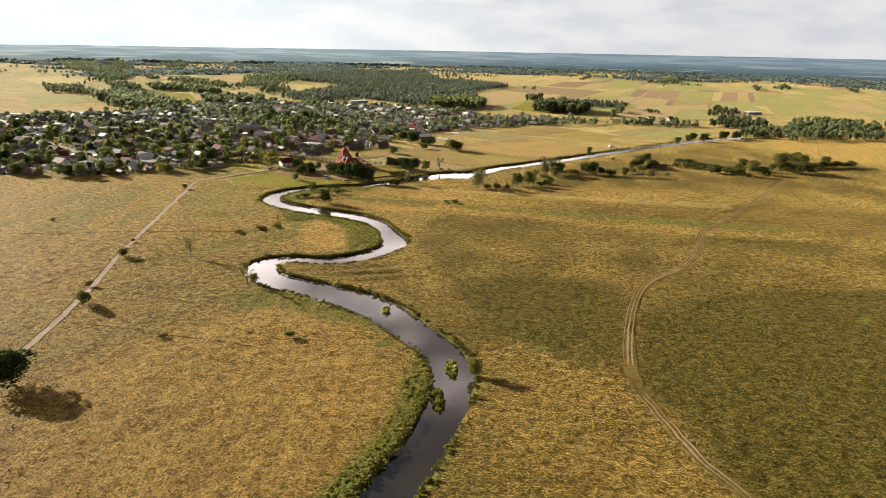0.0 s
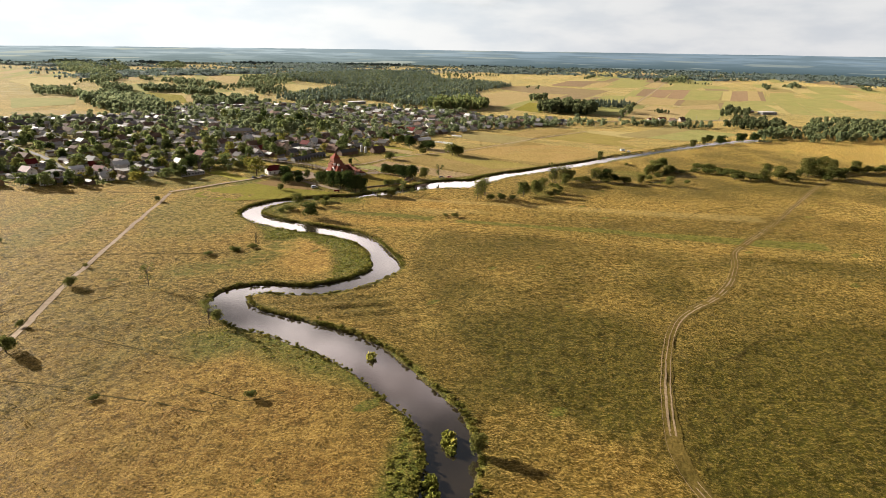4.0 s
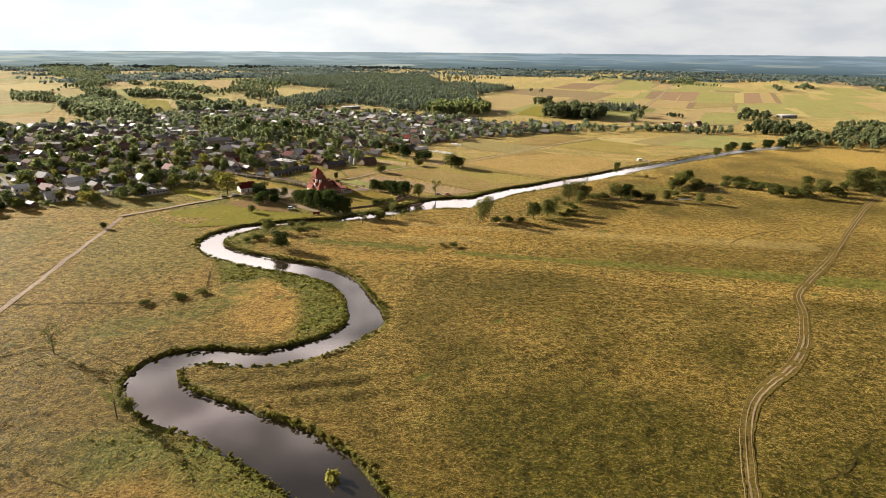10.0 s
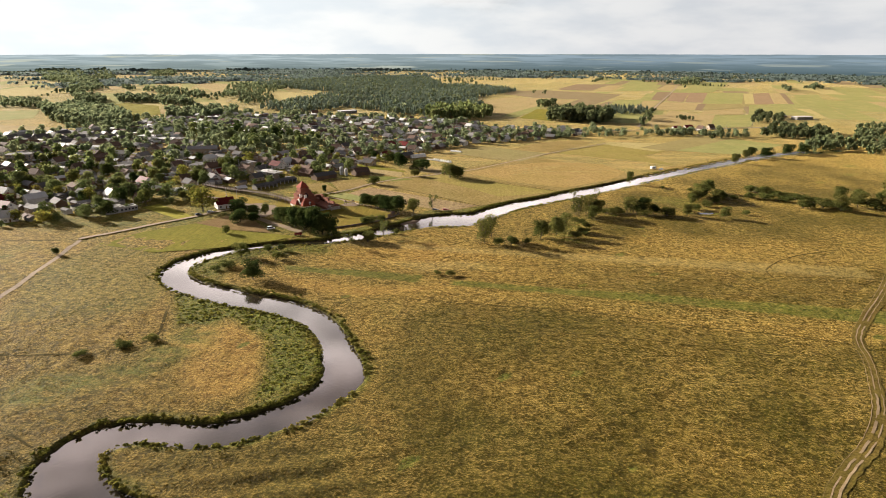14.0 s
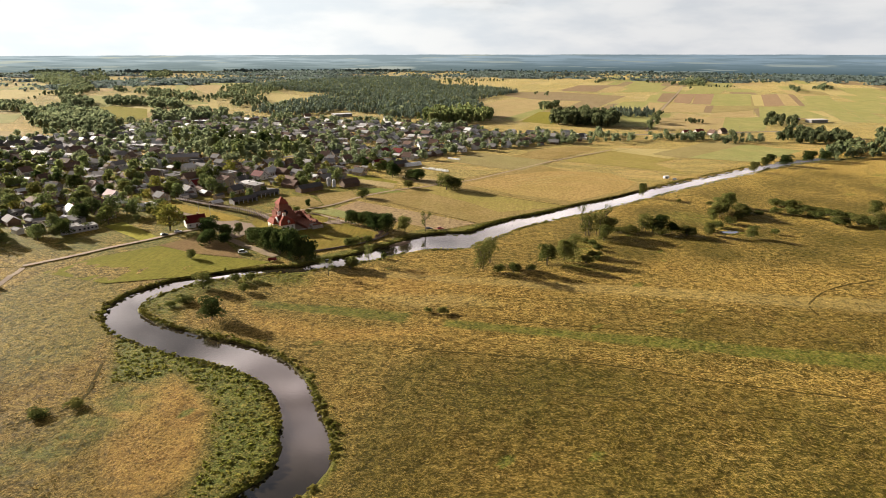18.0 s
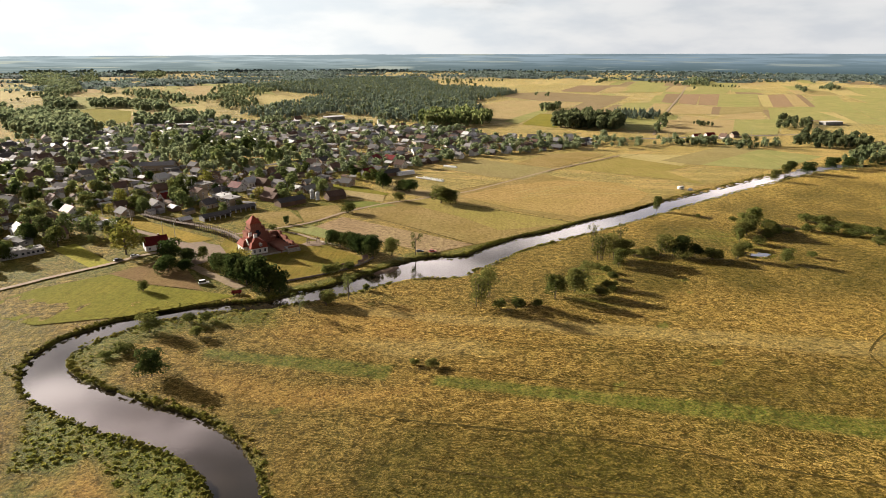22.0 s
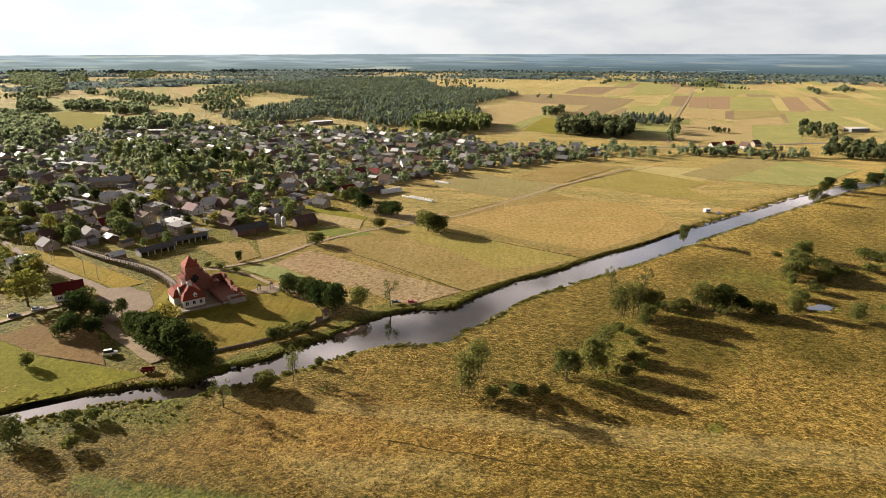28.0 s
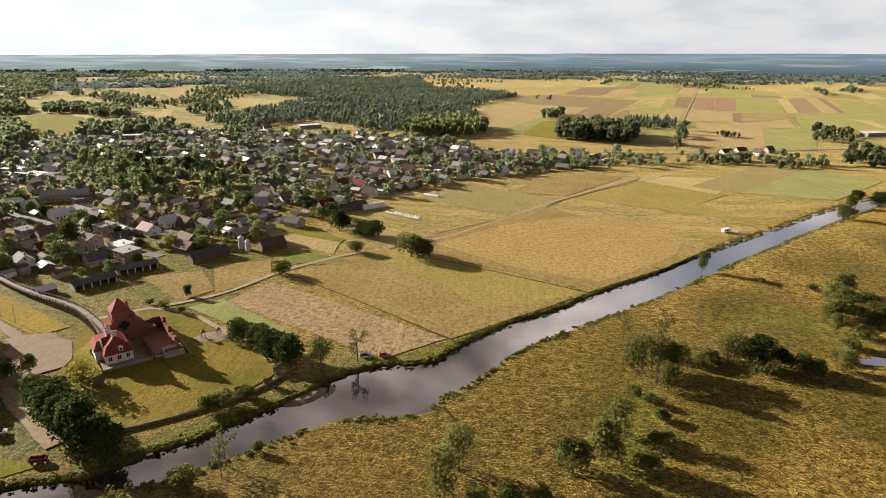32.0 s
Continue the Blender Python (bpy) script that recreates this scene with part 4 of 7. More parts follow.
ditch([(-42, 708), (0, 686), (48, 660)], 1.1, "dark field boundary of uncut grass")
ditch([(-36, 748), (7, 790), (36, 829), (90, 890), (160, 960)], 1.0, "dark field boundary of uncut grass")
ditch([(-20, 456), (60, 448), (140, 444), (208, 441)], 0.7, "dark field boundary of uncut grass")
ditch([(-30, 486), (35, 475), (120, 471), (188, 467)], 0.6, "dark field boundary of uncut grass")
ditch([(-40, 425), (-24, 422), (30, 419), (97, 406), (137, 398)], 1.0, "dark field boundary of uncut grass")
ditch([(-22, 401), (28, 396), (71, 390), (110, 384)], 0.9, "dark field boundary of uncut grass")
ditch([(-3, 535), (-7, 548), (-12, 556)], 1.4, "dark gully running into the river")
ditch([(126, 290), (110, 284), (98, 270), (80, 262)], 1.0, "wet dark gully in the sedge")



def far_ridge():
    """The last wooded plain and ridge behind all else: it glows, with distance haze painted in."""
    m_, t_ = tree_of("hazed_ridge_glow")
    pos = t_.nodes.new("ShaderNodeNewGeometry").outputs["Position"]
    sp = t_.nodes.new("ShaderNodeSeparateXYZ")
    t_.links.new(pos, sp.inputs[0])
    # haze painted by position: paler upwards and towards the west
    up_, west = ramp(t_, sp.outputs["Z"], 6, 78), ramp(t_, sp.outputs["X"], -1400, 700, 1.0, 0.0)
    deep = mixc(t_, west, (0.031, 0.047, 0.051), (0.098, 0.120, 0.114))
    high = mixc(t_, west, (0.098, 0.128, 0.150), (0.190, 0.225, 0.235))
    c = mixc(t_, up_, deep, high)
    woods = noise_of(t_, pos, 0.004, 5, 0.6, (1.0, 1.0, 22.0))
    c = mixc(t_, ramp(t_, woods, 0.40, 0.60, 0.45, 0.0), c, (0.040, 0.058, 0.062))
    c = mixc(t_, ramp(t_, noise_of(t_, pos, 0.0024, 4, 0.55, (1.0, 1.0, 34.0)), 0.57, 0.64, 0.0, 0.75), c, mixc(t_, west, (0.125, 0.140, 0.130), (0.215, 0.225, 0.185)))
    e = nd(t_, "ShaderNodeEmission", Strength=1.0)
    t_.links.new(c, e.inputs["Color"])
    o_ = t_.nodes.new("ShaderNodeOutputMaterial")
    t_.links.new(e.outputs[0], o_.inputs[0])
    ang = np.linspace(radians(36), radians(148), 260)
    xy = np.stack([np.cos(ang) * 3350, 100 + np.sin(ang) * 3350], 1)
    base = rise(xy)
    top = 88 + 13 * xy[:, 0] / 2000 + 0.9 * rumple(xy, 300, 71) + 0.5 * rumple(xy, 60, 72)
    n = len(xy)
    verts = np.vstack([np.column_stack([xy, base - 20]), np.column_stack([xy, top])])
    i = np.arange(n - 1)
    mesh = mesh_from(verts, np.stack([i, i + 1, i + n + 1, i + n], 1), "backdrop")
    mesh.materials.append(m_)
    tagged(new("backdrop", mesh), "glowing backdrop of the wooded horizon ridge with painted blue haze", "backdrop", kind="structure")


far_ridge()
# ---- mesh tools ----
class MB:
    """Collects faces with materials for one mesh."""

    def __init__(self):
        self.v, self.f, self.m = [], [], []

    def add(self, verts, faces, mi=0):
        n = len(self.v)
        self.v += [tuple(p) for p in verts]
        self.f += [tuple(i + n for i in f) for f in faces]
        self.m += [mi] * len(faces)
        return self

    def box(self, x0, y0, z0, x1, y1, z1, mi=0):
        return self.add([(x0, y0, z0), (x1, y0, z0), (x1, y1, z0), (x0, y1, z0), (x0, y0, z1), (x1, y0, z1), (x1, y1, z1), (x0, y1, z1)],
                        [(0, 3, 2, 1), (4, 5, 6, 7), (0, 1, 5, 4), (1, 2, 6, 5), (2, 3, 7, 6), (3, 0, 4, 7)], mi)

    def tube(self, p, q, r0, r1, n=7, mi=0):
        p, q = Vector(p), Vector(q)
        d = (q - p).normalized()
        u = d.orthogonal().normalized()
        w = d.cross(u)
        ring = lambda c, r: [c + (u * math.cos(6.2832 * k / n) + w * math.sin(6.2832 * k / n)) * r for k in range(n)]
        fs = [(k, (k + 1) % n, n + (k + 1) % n, n + k) for k in range(n)] + [tuple(range(n - 1, -1, -1)), tuple(range(n, 2 * n))]
        return self.add(ring(p, r0) + ring(q, r1), fs, mi)

    def prism(self, outline, z0, z1, mi=0):
        n = len(outline)
        return self.add([(x, y, z0) for x, y in outline] + [(x, y, z1) for x, y in outline],
                        [(k, (k + 1) % n, n + (k + 1) % n, n + k) for k in range(n)] + [tuple(range(n - 1, -1, -1)), tuple(range(n, 2 * n))], mi)

    def slab(self, a, b_, c, d, thick, mi=0):
        """A plate on four corners, thickened downwards along z."""
        lo = [(p[0], p[1], p[2] - thick) for p in (a, b_, c, d)]
        return self.add([a, b_, c, d] + lo, [(0, 1, 2, 3), (7, 6, 5, 4), (0, 4, 5, 1), (1, 5, 6, 2), (2, 6, 7, 3), (3, 7, 4, 0)], mi)

    def mesh(self, name, mats):
        me_ = bpy.data.meshes.new(name)
        me_.from_pydata(self.v, [], self.f)
        for m_ in (mats if isinstance(mats, (list, tuple)) else [mats]):
            me_.materials.append(m_)
        me_.polygons.foreach_set("material_index", self.m)
        return me_


def part(name, mb, material, parent, label=""):
    ob = new(name, mb.mesh(name, material))
    ob.parent = parent
    return tagged(ob, label) if label else ob


def thing(name, m_, label, category, group="", kind=""):
    ob = new(name)
    ob.empty_display_size = 0.5
    ob.matrix_basis = m_
    return tagged(ob, label, category, group, kind)


# ---- trees ----
def crown_cards(seed, n, leaf, lobes, core=0.0):
    """Leaf cards round several lobes, as arrays of vertices and quads; unit metres."""
    rs = np.random.RandomState(seed)
    wts = np.array([l[3] * l[3] * l[4] for l in lobes])
    which = rs.choice(len(lobes), n, p=wts / wts.sum())
    L = np.array(lobes)[which]
    d = rs.normal(size=(n, 3))
    d /= np.linalg.norm(d, axis=1)[:, None]
    d[:, 2] = np.where(d[:, 2] < -0.55, -d[:, 2], d[:, 2])
    rad = 0.62 + 0.42 * rs.rand(n) ** 0.6
    c = L[:, :3] + d * rad[:, None] * L[:, [3, 3, 4]]
    nrm = d + rs.normal(size=(n, 3)) * 0.55
    nrm /= np.linalg.norm(nrm, axis=1)[:, None]
    up = np.cross(nrm, rs.normal(size=(n, 3)))
    up /= np.linalg.norm(up, axis=1)[:, None] + 1e-9
    rt = np.cross(nrm, up)
    s = leaf * (0.6 + 0.8 * rs.rand(n))[:, None]
    bend = nrm * s * 0.25
    v = np.stack([c - up * s * 0.7 - bend, c + rt * s * 0.5, c + up * s * 0.7 - bend, c - rt * s * 0.5], 1).reshape(-1, 3)
    q = np.arange(4 * n).reshape(n, 4)
    if core:
        la = np.array(lobes)
        mid_, ext = la[:, :3].mean(0), (la[:, :3] + la[:, [3, 3, 4]]).max(0) - la[:, :3].mean(0)
        for l in [(*mid_, ext[0] * 0.85, ext[2])]:
            k, base = 6, len(v)
            ring = [(math.cos(6.2832 * j / k), math.sin(6.2832 * j / k)) for j in range(k)]
            vv = [(l[0] + core * l[3] * a * r_, l[1] + core * l[3] * b_ * r_, l[2] + core * l[4] * zz) for zz, r_ in ((-0.9, 0.45), (0.1, 1.0), (0.9, 0.4)) for a, b_ in ring]
            qq = [(base + r_ * k + j, base + r_ * k + (j + 1) % k, base + (r_ + 1) * k + (j + 1) % k, base + (r_ + 1) * k + j) for r_ in (0, 1) for j in range(k)]
            qq.append((base + 12, base + 13, base + 15, base + 16))
            v, q = np.vstack([v, vv]), np.vstack([q, qq])
    return v, q


def lobes_of(seed, shape):
    """Lobes (x, y, z, radius, half height) of a crown one metre high and about as wide as shape gives; a tree is scaled to its size."""
    rs = np.random.RandomState(seed)
    out = []
    if shape == "round":
        for k in range(9):
            a, r_ = rs.rand() * 6.28, 0.27 * math.sqrt(rs.rand())
            z_ = 0.18 + 0.62 * rs.rand()
            out.append((r_ * math.cos(a), r_ * math.sin(a), z_, 0.2 + 0.08 * rs.rand(), 0.17 + 0.06 * rs.rand()))
        out.append((0, 0, 0.47, 0.33, 0.42))
    elif shape == "tall":
        for k in range(9):
            a, z_ = rs.rand() * 6.28, 0.25 + 0.075 * k
            r_ = 0.2 * (1 - 0.5 * abs(z_ - 0.5)) * rs.rand()
            out.append((r_ * math.cos(a), r_ * math.sin(a), z_, 0.19 + 0.09 * rs.rand(), 0.13 + 0.05 * rs.rand()))
    elif shape == "bush":
        for k in range(8):
            a, r_ = rs.rand() * 6.28, 0.32 * math.sqrt(rs.rand())
            out.append((r_ * math.cos(a), r_ * math.sin(a), 0.25 + 0.35 * rs.rand(), 0.2 + 0.1 * rs.rand(), 0.25 + 0.12 * rs.rand()))
    elif shape == "thin":
        for k in range(11):
            a, r_ = rs.rand() * 6.28, 0.12 + 0.28 * rs.rand()
            out.append((r_ * math.cos(a), r_ * math.sin(a), 0.35 + 0.58 * rs.rand(), 0.10 + 0.05 * rs.rand(), 0.10 + 0.05 * rs.rand()))
    elif shape == "pine":
        for k in range(5):
            out.append((0, 0, 0.2 + 0.17 * k, 0.24 - 0.04 * k, 0.14))
    return out


TREE_KINDS = {  # shape, cards, card size (of a tree one metre high), leaves, words
    "b": ("round", 2300, 0.046, "leaf_b", "dense dark green broadleaf tree", "tree"),
    "w": ("round", 1700, 0.046, "leaf_w", "grey-green willow with a loose crown", "tree"),
    "y": ("round", 560, 0.060, "leaf_y", "yellowing broadleaf tree with an airy crown", "tree"),
    "p": ("tall", 1100, 0.038, "leaf_w", "slender alder with several thin stems", "tree"),
    "t": ("thin", 420, 0.034, "leaf_w", "half-bare tree with thin dead branches", "tree"),
    "s": ("bush", 1000, 0.066, "leaf_w", "rounded wild shrub in the grass", "shrub"),
    "v": ("round", 900, 0.058, "leaf_v", "leafy green garden tree among the houses", "tree"),
}
PROTO = {}


def tree_proto(kind_, seed):
    shape, n, leaf, lm, words, cat = TREE_KINDS[kind_]
    rs = np.random.RandomState(seed)
    lob = lobes_of(seed, shape)
    trunk = MB()
    if shape == "bush":
        for k in range(4):
            a = 1.57 * k + rs.rand()
            trunk.tube((0, 0, 0), (0.2 * math.cos(a), 0.2 * math.sin(a), 0.5), 0.02, 0.008, 5)
    else:
        stems = 3 if shape == "tall" else 1
        for s in range(stems):
            ox, oy = (0.09 * math.cos(2.1 * s), 0.09 * math.sin(2.1 * s)) if stems > 1 else (0, 0)
            r_ = 0.022 if stems == 1 else 0.013
            trunk.tube((ox, oy, -0.03), (ox * 1.3, oy * 1.3, 0.45), r_, r_ * 0.75, 8).tube((ox * 1.3, oy * 1.3, 0.45), (ox * 2, oy * 2, 0.86), r_ * 0.75, r_ * 0.25, 6)
        for l in lob[:9]:
            z0 = max(0.22, l[2] - 0.24)
            trunk.tube((0, 0, z0), (l[0] * 0.9, l[1] * 0.9, l[2]), 0.010, 0.004, 5)
            if shape == "thin":
                for k in range(3):
                    e = rs.normal(size=3) * 0.13
                    trunk.tube((l[0] * 0.9, l[1] * 0.9, l[2]), (l[0] + e[0], l[1] + e[1], l[2] + abs(e[2])), 0.005, 0.001, 4)
    base = tagged(new("shrub" if cat == "shrub" else "tree"), words, cat)
    base.empty_display_size = 0.1
    tm = trunk.mesh("trunk", M["bark"])
    ob = new("stem_cluster" if cat == "shrub" else "trunk", tm)
    ob.parent = base
    v, q = crown_cards(seed, n, leaf, lob)
    cm = mesh_from(v, q, "crown")
    cm.materials.append(M[lm])
    ob = new("crown", cm)
    ob.parent = base
    return base


def plant(kind_, x, y, h_, w, z=0.0, seed=None, group="", label=""):
    """Set one tree, of that height and crown width, on the ground; the first of a make is built, the others are copies."""
    seed = int(abs(x * 7.3 + y * 3.1)) % 4 if seed is None else seed
    natural = {"round": 0.88, "tall": 0.62, "bush": 1.05, "thin": 0.75}[TREE_KINDS[kind_][0]]
    sx = 1.12 * w / natural
    m_ = pose(x, y, z, 0, 0, (x * 37 + y * 91) % 360)
    if (kind_, seed) not in PROTO:
        ob = PROTO[kind_, seed] = tree_proto(kind_, seed + 10)
        ob.matrix_basis = m_
    else:
        ob = copy_thing(PROTO[kind_, seed], m_)
    ob.scale = (sx, sx, h_)
    tagged(ob, label, group=group)
    return ob


def scatter(name, templates, xy, size, width, material, label, category, seed=0, z=None):
    """Many far plants joined in one mesh; size and width per plant in metres."""
    rs = np.random.RandomState(seed)
    xy = np.asarray(xy, float)
    n = len(xy)
    pick, rot = rs.randint(len(templates), size=n), rs.rand(n) * 6.28
    zz = rise(xy) if z is None else z
    vs, fs, base = [], [], 0
    for k, (tv, tq) in enumerate(templates):
        w_ = np.where(pick == k)[0]
        if not len(w_):
            continue
        c, s = np.cos(rot[w_])[:, None], np.sin(rot[w_])[:, None]
        X = (tv[:, 0] * c - tv[:, 1] * s) * width[w_][:, None] + xy[w_, 0][:, None]
        Y = (tv[:, 0] * s + tv[:, 1] * c) * width[w_][:, None] + xy[w_, 1][:, None]
        Z = tv[:, 2][None] * size[w_][:, None] + zz[w_][:, None]
        vs.append(np.stack([X, Y, Z], -1).reshape(-1, 3))
        fs.append((tq[None] + (np.arange(len(w_)) * len(tv))[:, None, None]).reshape(-1, 4) + base)
        base += len(w_) * len(tv)
    mesh = mesh_from(np.vstack(vs), np.vstack(fs), name)
    mesh.materials.append(material)
    return tagged(new(name, mesh), label, category, kind="stuff")


def spread(poly, step, seed, jitter=0.9):
    """Jittered points inside a polygon."""
    rs = np.random.RandomState(seed)
    p = np.array(poly, float)
    gx, gy = np.meshgrid(np.arange(p[:, 0].min(), p[:, 0].max(), step), np.arange(p[:, 1].min(), p[:, 1].max(), step))
    xy = np.stack([gx.ravel(), gy.ravel()], 1) + (rs.rand(gx.size, 2) - 0.5) * step * jitter * 1.3
    return xy[inside(xy, poly)]


# single trees and shrubs that stand apart: kind, x, y, height, crown width
def grove(text, group=""):
    for row in text.split(";"):
        k, x, y, h_, w = row.split()
        plant(k, float(x), float(y), float(h_), float(w), group=group)


grove("b -141 544 12 11;b -134 540 13 12;b -128 534 15 12;b -121 529 16 12;b -114 525 17 12;b -107 521 15 11;b -101 519 12 9", "big trees beside the castle drive")
grove("b -96 595 10 9;b -86 590 11 10;b -80 584 12 9;b -76 580 12 10;b -69 576 14 11;b -91 593 9 8", "dark row of trees beside the castle lawn")
grove("w -59 580 11 9;t -46 583 13 7;y -135 556 10 11;y -139 562 7 7;b -138 637 6 4;s -105 669 8 12;w -43 704 14 20;w -36 702 12 14;b -72 739 11 17;b -78 742 10 11;b -95 749 15 14;w -75 708 7 10")
grove("w 26 526 13 11;w 36 536 13 11;p -5 526 15 9;p -9 514 15 8;s 8 513 6 8;s 1 512 5 6;s 17 516 4 6;p 55 585 14 9;p 62 587 15 9;w 68 588 12 10;w 63 574 11 7;p 91 597 12 8;p 96 597 10 8;b 101 596 13 11;s 116 591 7 12;b 108 595 8 8;w 157 650 12 11;w 131 594 8 6;s 56 556 4 4;s 53 545 3 4;s 55 565 4 5;s 79 592 5 8;s 85 594 4 7;w 148 640 9 9;s 141 612 5 8;s 152 622 6 9", "trees on the far river meadow")
grove("s 56 556 4 6;s 52 543 4 5;s 56 545 3 4;s 47 531 5 7;p 41 548 11 8;s 54 539 3 5;s 51 570 3 6;s 75 594 4 7;s 83 597 5 8;s 101 590 6 9;w 130 593 9 7;s 132 602 4 6;w 156 650 11 10;s 171 659 6 12;s 173 652 5 9;s 162 635 5 8;w 143 627 9 5;s 156 676 3 6;s 135 682 3 4;t 69 607 15 6;t 54 607 14 6", "scrub of the damp hollow")
grove("w 111 697 12 6;w 239 815 11 9;b 273 864 11 10;b 285 856 12 12;w 262 850 10 9;b 320 885 12 14;b 340 892 11 14", "trees on the upper river bank")
grove("t -69 521 11 6;w -76 511 7 8;s -62 528 4 4;s -87 547 6 7;s -82 550 6 7;s -77 555 5 6;s -132 618 4 5;s -142 623 4 5;s -150 626 3 4")
grove("b -177 562 12 12;b -165 558 9 9;b -168 543 10 11;b -160 545 7 8;y -205 567 19 19;s -166 516 6 6;w -139 474 9 9;s -128 485 5 6;s -119 473 5 6;s -121 487 5 5;t -85 498 9 7;s -76 508 8 8;t -68 516 11 5;b -119.5 441 11 9;s -140 457 4 8;s -144 452 3 5;s -24 458 3 6;s -30 459 2 4;w -158 562 9 6", "trees along the near river bank")
grove("t -160 310 11 7;t -113 273 12 6;w -111 276 6 5;s -176 240 8 7;s -195 304 6 6;b -158 174 13 15;s 1 200 7 6;s -278 363 3 3;s -75 221 3 4;b -241 467 4 4;s -141 366 3 7;s -133 372 3 6;s -152 358 2 6;s -125 214 1.5 4;s -187 262 3 4;s -205 330 2.5 3", "lone trees and shrubs of the meadow")
grove("s 205 680 6 11;s 209 675 6 11;s 213 671 7 12;s 217 666 5 10;s 220 662 5 10;s 224 658 5 10;s 228 653 6 10;s 231 649 6 11;s 235 645 5 11;s 238 641 6 10;s 241 637 6 11;s 245 633 6 9;s 295 659 8 10;s 303 662 7 12;w 311 665 8 12;w 319 668 7 9;w 328 671 8 10;s 336 674 7 10;s 344 677 7 10;w 353 680 8 10;s 362 683 7 10;s 370 686 8 9;s 379 689 7 11;w 388 692 8 11;w 156 658 11 9;w 168 672 12 10;w 261 655 12 10;w 271 649 11 9;w 330 692 15 12;w 336 685 14 11;w 360 689 12 10", "willow hedge along the old arm")
grove("s 205 652 6 13;s 217 645 5 13;s 222 627 7 14;s 237 629 7 16;w 245 620 12 12;w 263 633 13 12;w 297 650 20 19;s 273 628 9 16;w 152 641 10 11;w 166 639 10 11;w 154 589 9 7;s 195 655 5 9;s 180 648 4 7;s 172 600 4 6;s 310 640 8 16;s 325 650 9 15", "willows along the old arm of the river")

# ---- houses ----
def window_part(parent, x, y, z, w, h_, face, name="window"):
    """A framed window on a wall; face: 'x+', 'x-', 'y+' or 'y-'."""
    sgn = 1 if face[1] == "+" else -1
    fr, pn = MB(), MB()

    def put(mb, a0, b0, a1, b1, d0, d1):
        lo, hi = sorted((d0 * sgn, d1 * sgn))
        if face[0] == "y":
            mb.box(x + a0, y + lo, z + b0, x + a1, y + hi, z + b1)
        else:
            mb.box(x + lo, y + a0, z + b0, x + hi, y + a1, z + b1)
    for a0, b0, a1, b1 in ((-w / 2 - 0.12, -0.14, w / 2 + 0.12, 0), (-w / 2 - 0.12, h_, w / 2 + 0.12, h_ + 0.12), (-w / 2 - 0.12, 0, -w / 2, h_), (w / 2, 0, w / 2 + 0.12, h_), (-0.04, 0, 0.04, h_)):
        put(fr, a0, b0, a1, b1, -0.05, 0.09)
    put(pn, -w / 2, 0, w / 2, h_, -0.05, 0.03)
    wo_ = part(name, fr, M["frame"], parent)
    part("pane", pn, M["glass"], wo_)
    return wo_


def gable_walls(l, w, h_, top):
    mb = MB()
    x, y = l / 2, w / 2
    v = [(-x, -y, -0.4), (x, -y, -0.4), (x, y, -0.4), (-x, y, -0.4), (-x, -y, h_), (x, -y, h_), (x, y, h_), (-x, y, h_), (-x, 0, top), (x, 0, top)]
    return mb.add(v, [(0, 1, 5, 4), (2, 3, 7, 6), (1, 2, 6, 9, 5), (3, 0, 4, 8, 7), (0, 3, 2, 1)])


def gable_roof(l, w, h_, top, over, thick=0.2):
    mb = MB()
    x, y = l / 2 + over, w / 2 + over
    drop = over * (top - h_) / (w / 2)
    e = h_ - drop + thick
    mb.slab((-x, -y, e), (x, -y, e), (x, 0, top + thick), (-x, 0, top + thick), thick)
    return mb.slab((x, y, e), (-x, y, e), (-x, 0, top + thick), (x, 0, top + thick), thick)


def house(m_, label, l, w, h_, pitch, wall, roof, windows=2, floors=1, chimney=True, name="house"):
    """A village house: walls, pitched roof, chimney, door, and windows storey by storey."""
    top = h_ + w / 2 * math.tan(radians(pitch))
    ob = thing(name, m_, label, name.replace("_", " "), "village houses")
    part("wall", gable_walls(l, w, h_, top), M[wall], ob)
    part("roof", gable_roof(l, w, h_, top, 0.5), M[roof], ob)
    if chimney:
        ch = part("chimney", MB().box(l * 0.18 - 0.35, -0.35 + w * 0.1, top - w * 0.25, l * 0.18 + 0.35, 0.35 + w * 0.1, top + 0.9), M["brick"], ob)
        part("chimney_cap", MB().box(l * 0.18 - 0.45, -0.45 + w * 0.1, top + 0.9, l * 0.18 + 0.45, 0.45 + w * 0.1, top + 1.0), M["concrete"], ch)
    part("door", MB().box(-0.5, -w / 2 - 0.06, 0, 0.5, -w / 2 + 0.05, 2.05), M["door"], ob)
    for fl in range(floors):
        z_ = 0.95 + 2.8 * fl
        for k in range(windows):
            x_ = l * ((k + 0.5) / windows - 0.5)
            if fl or abs(x_) > 1.2:
                window_part(ob, x_, -w / 2, z_, 1.15, 1.3, "y-")
            window_part(ob, x_, w / 2, z_, 1.15, 1.3, "y+")
        window_part(ob, l / 2, 0, z_, 1.15, 1.3, "x+")
        window_part(ob, -l / 2, 0, z_, 1.15, 1.3, "x-")
    if pitch > 30:
        for sg, face in ((1, "x+"), (-1, "x-")):
            window_part(ob, sg * l / 2, 0, h_ + 0.6, 1.0, 1.1, face)
    return ob


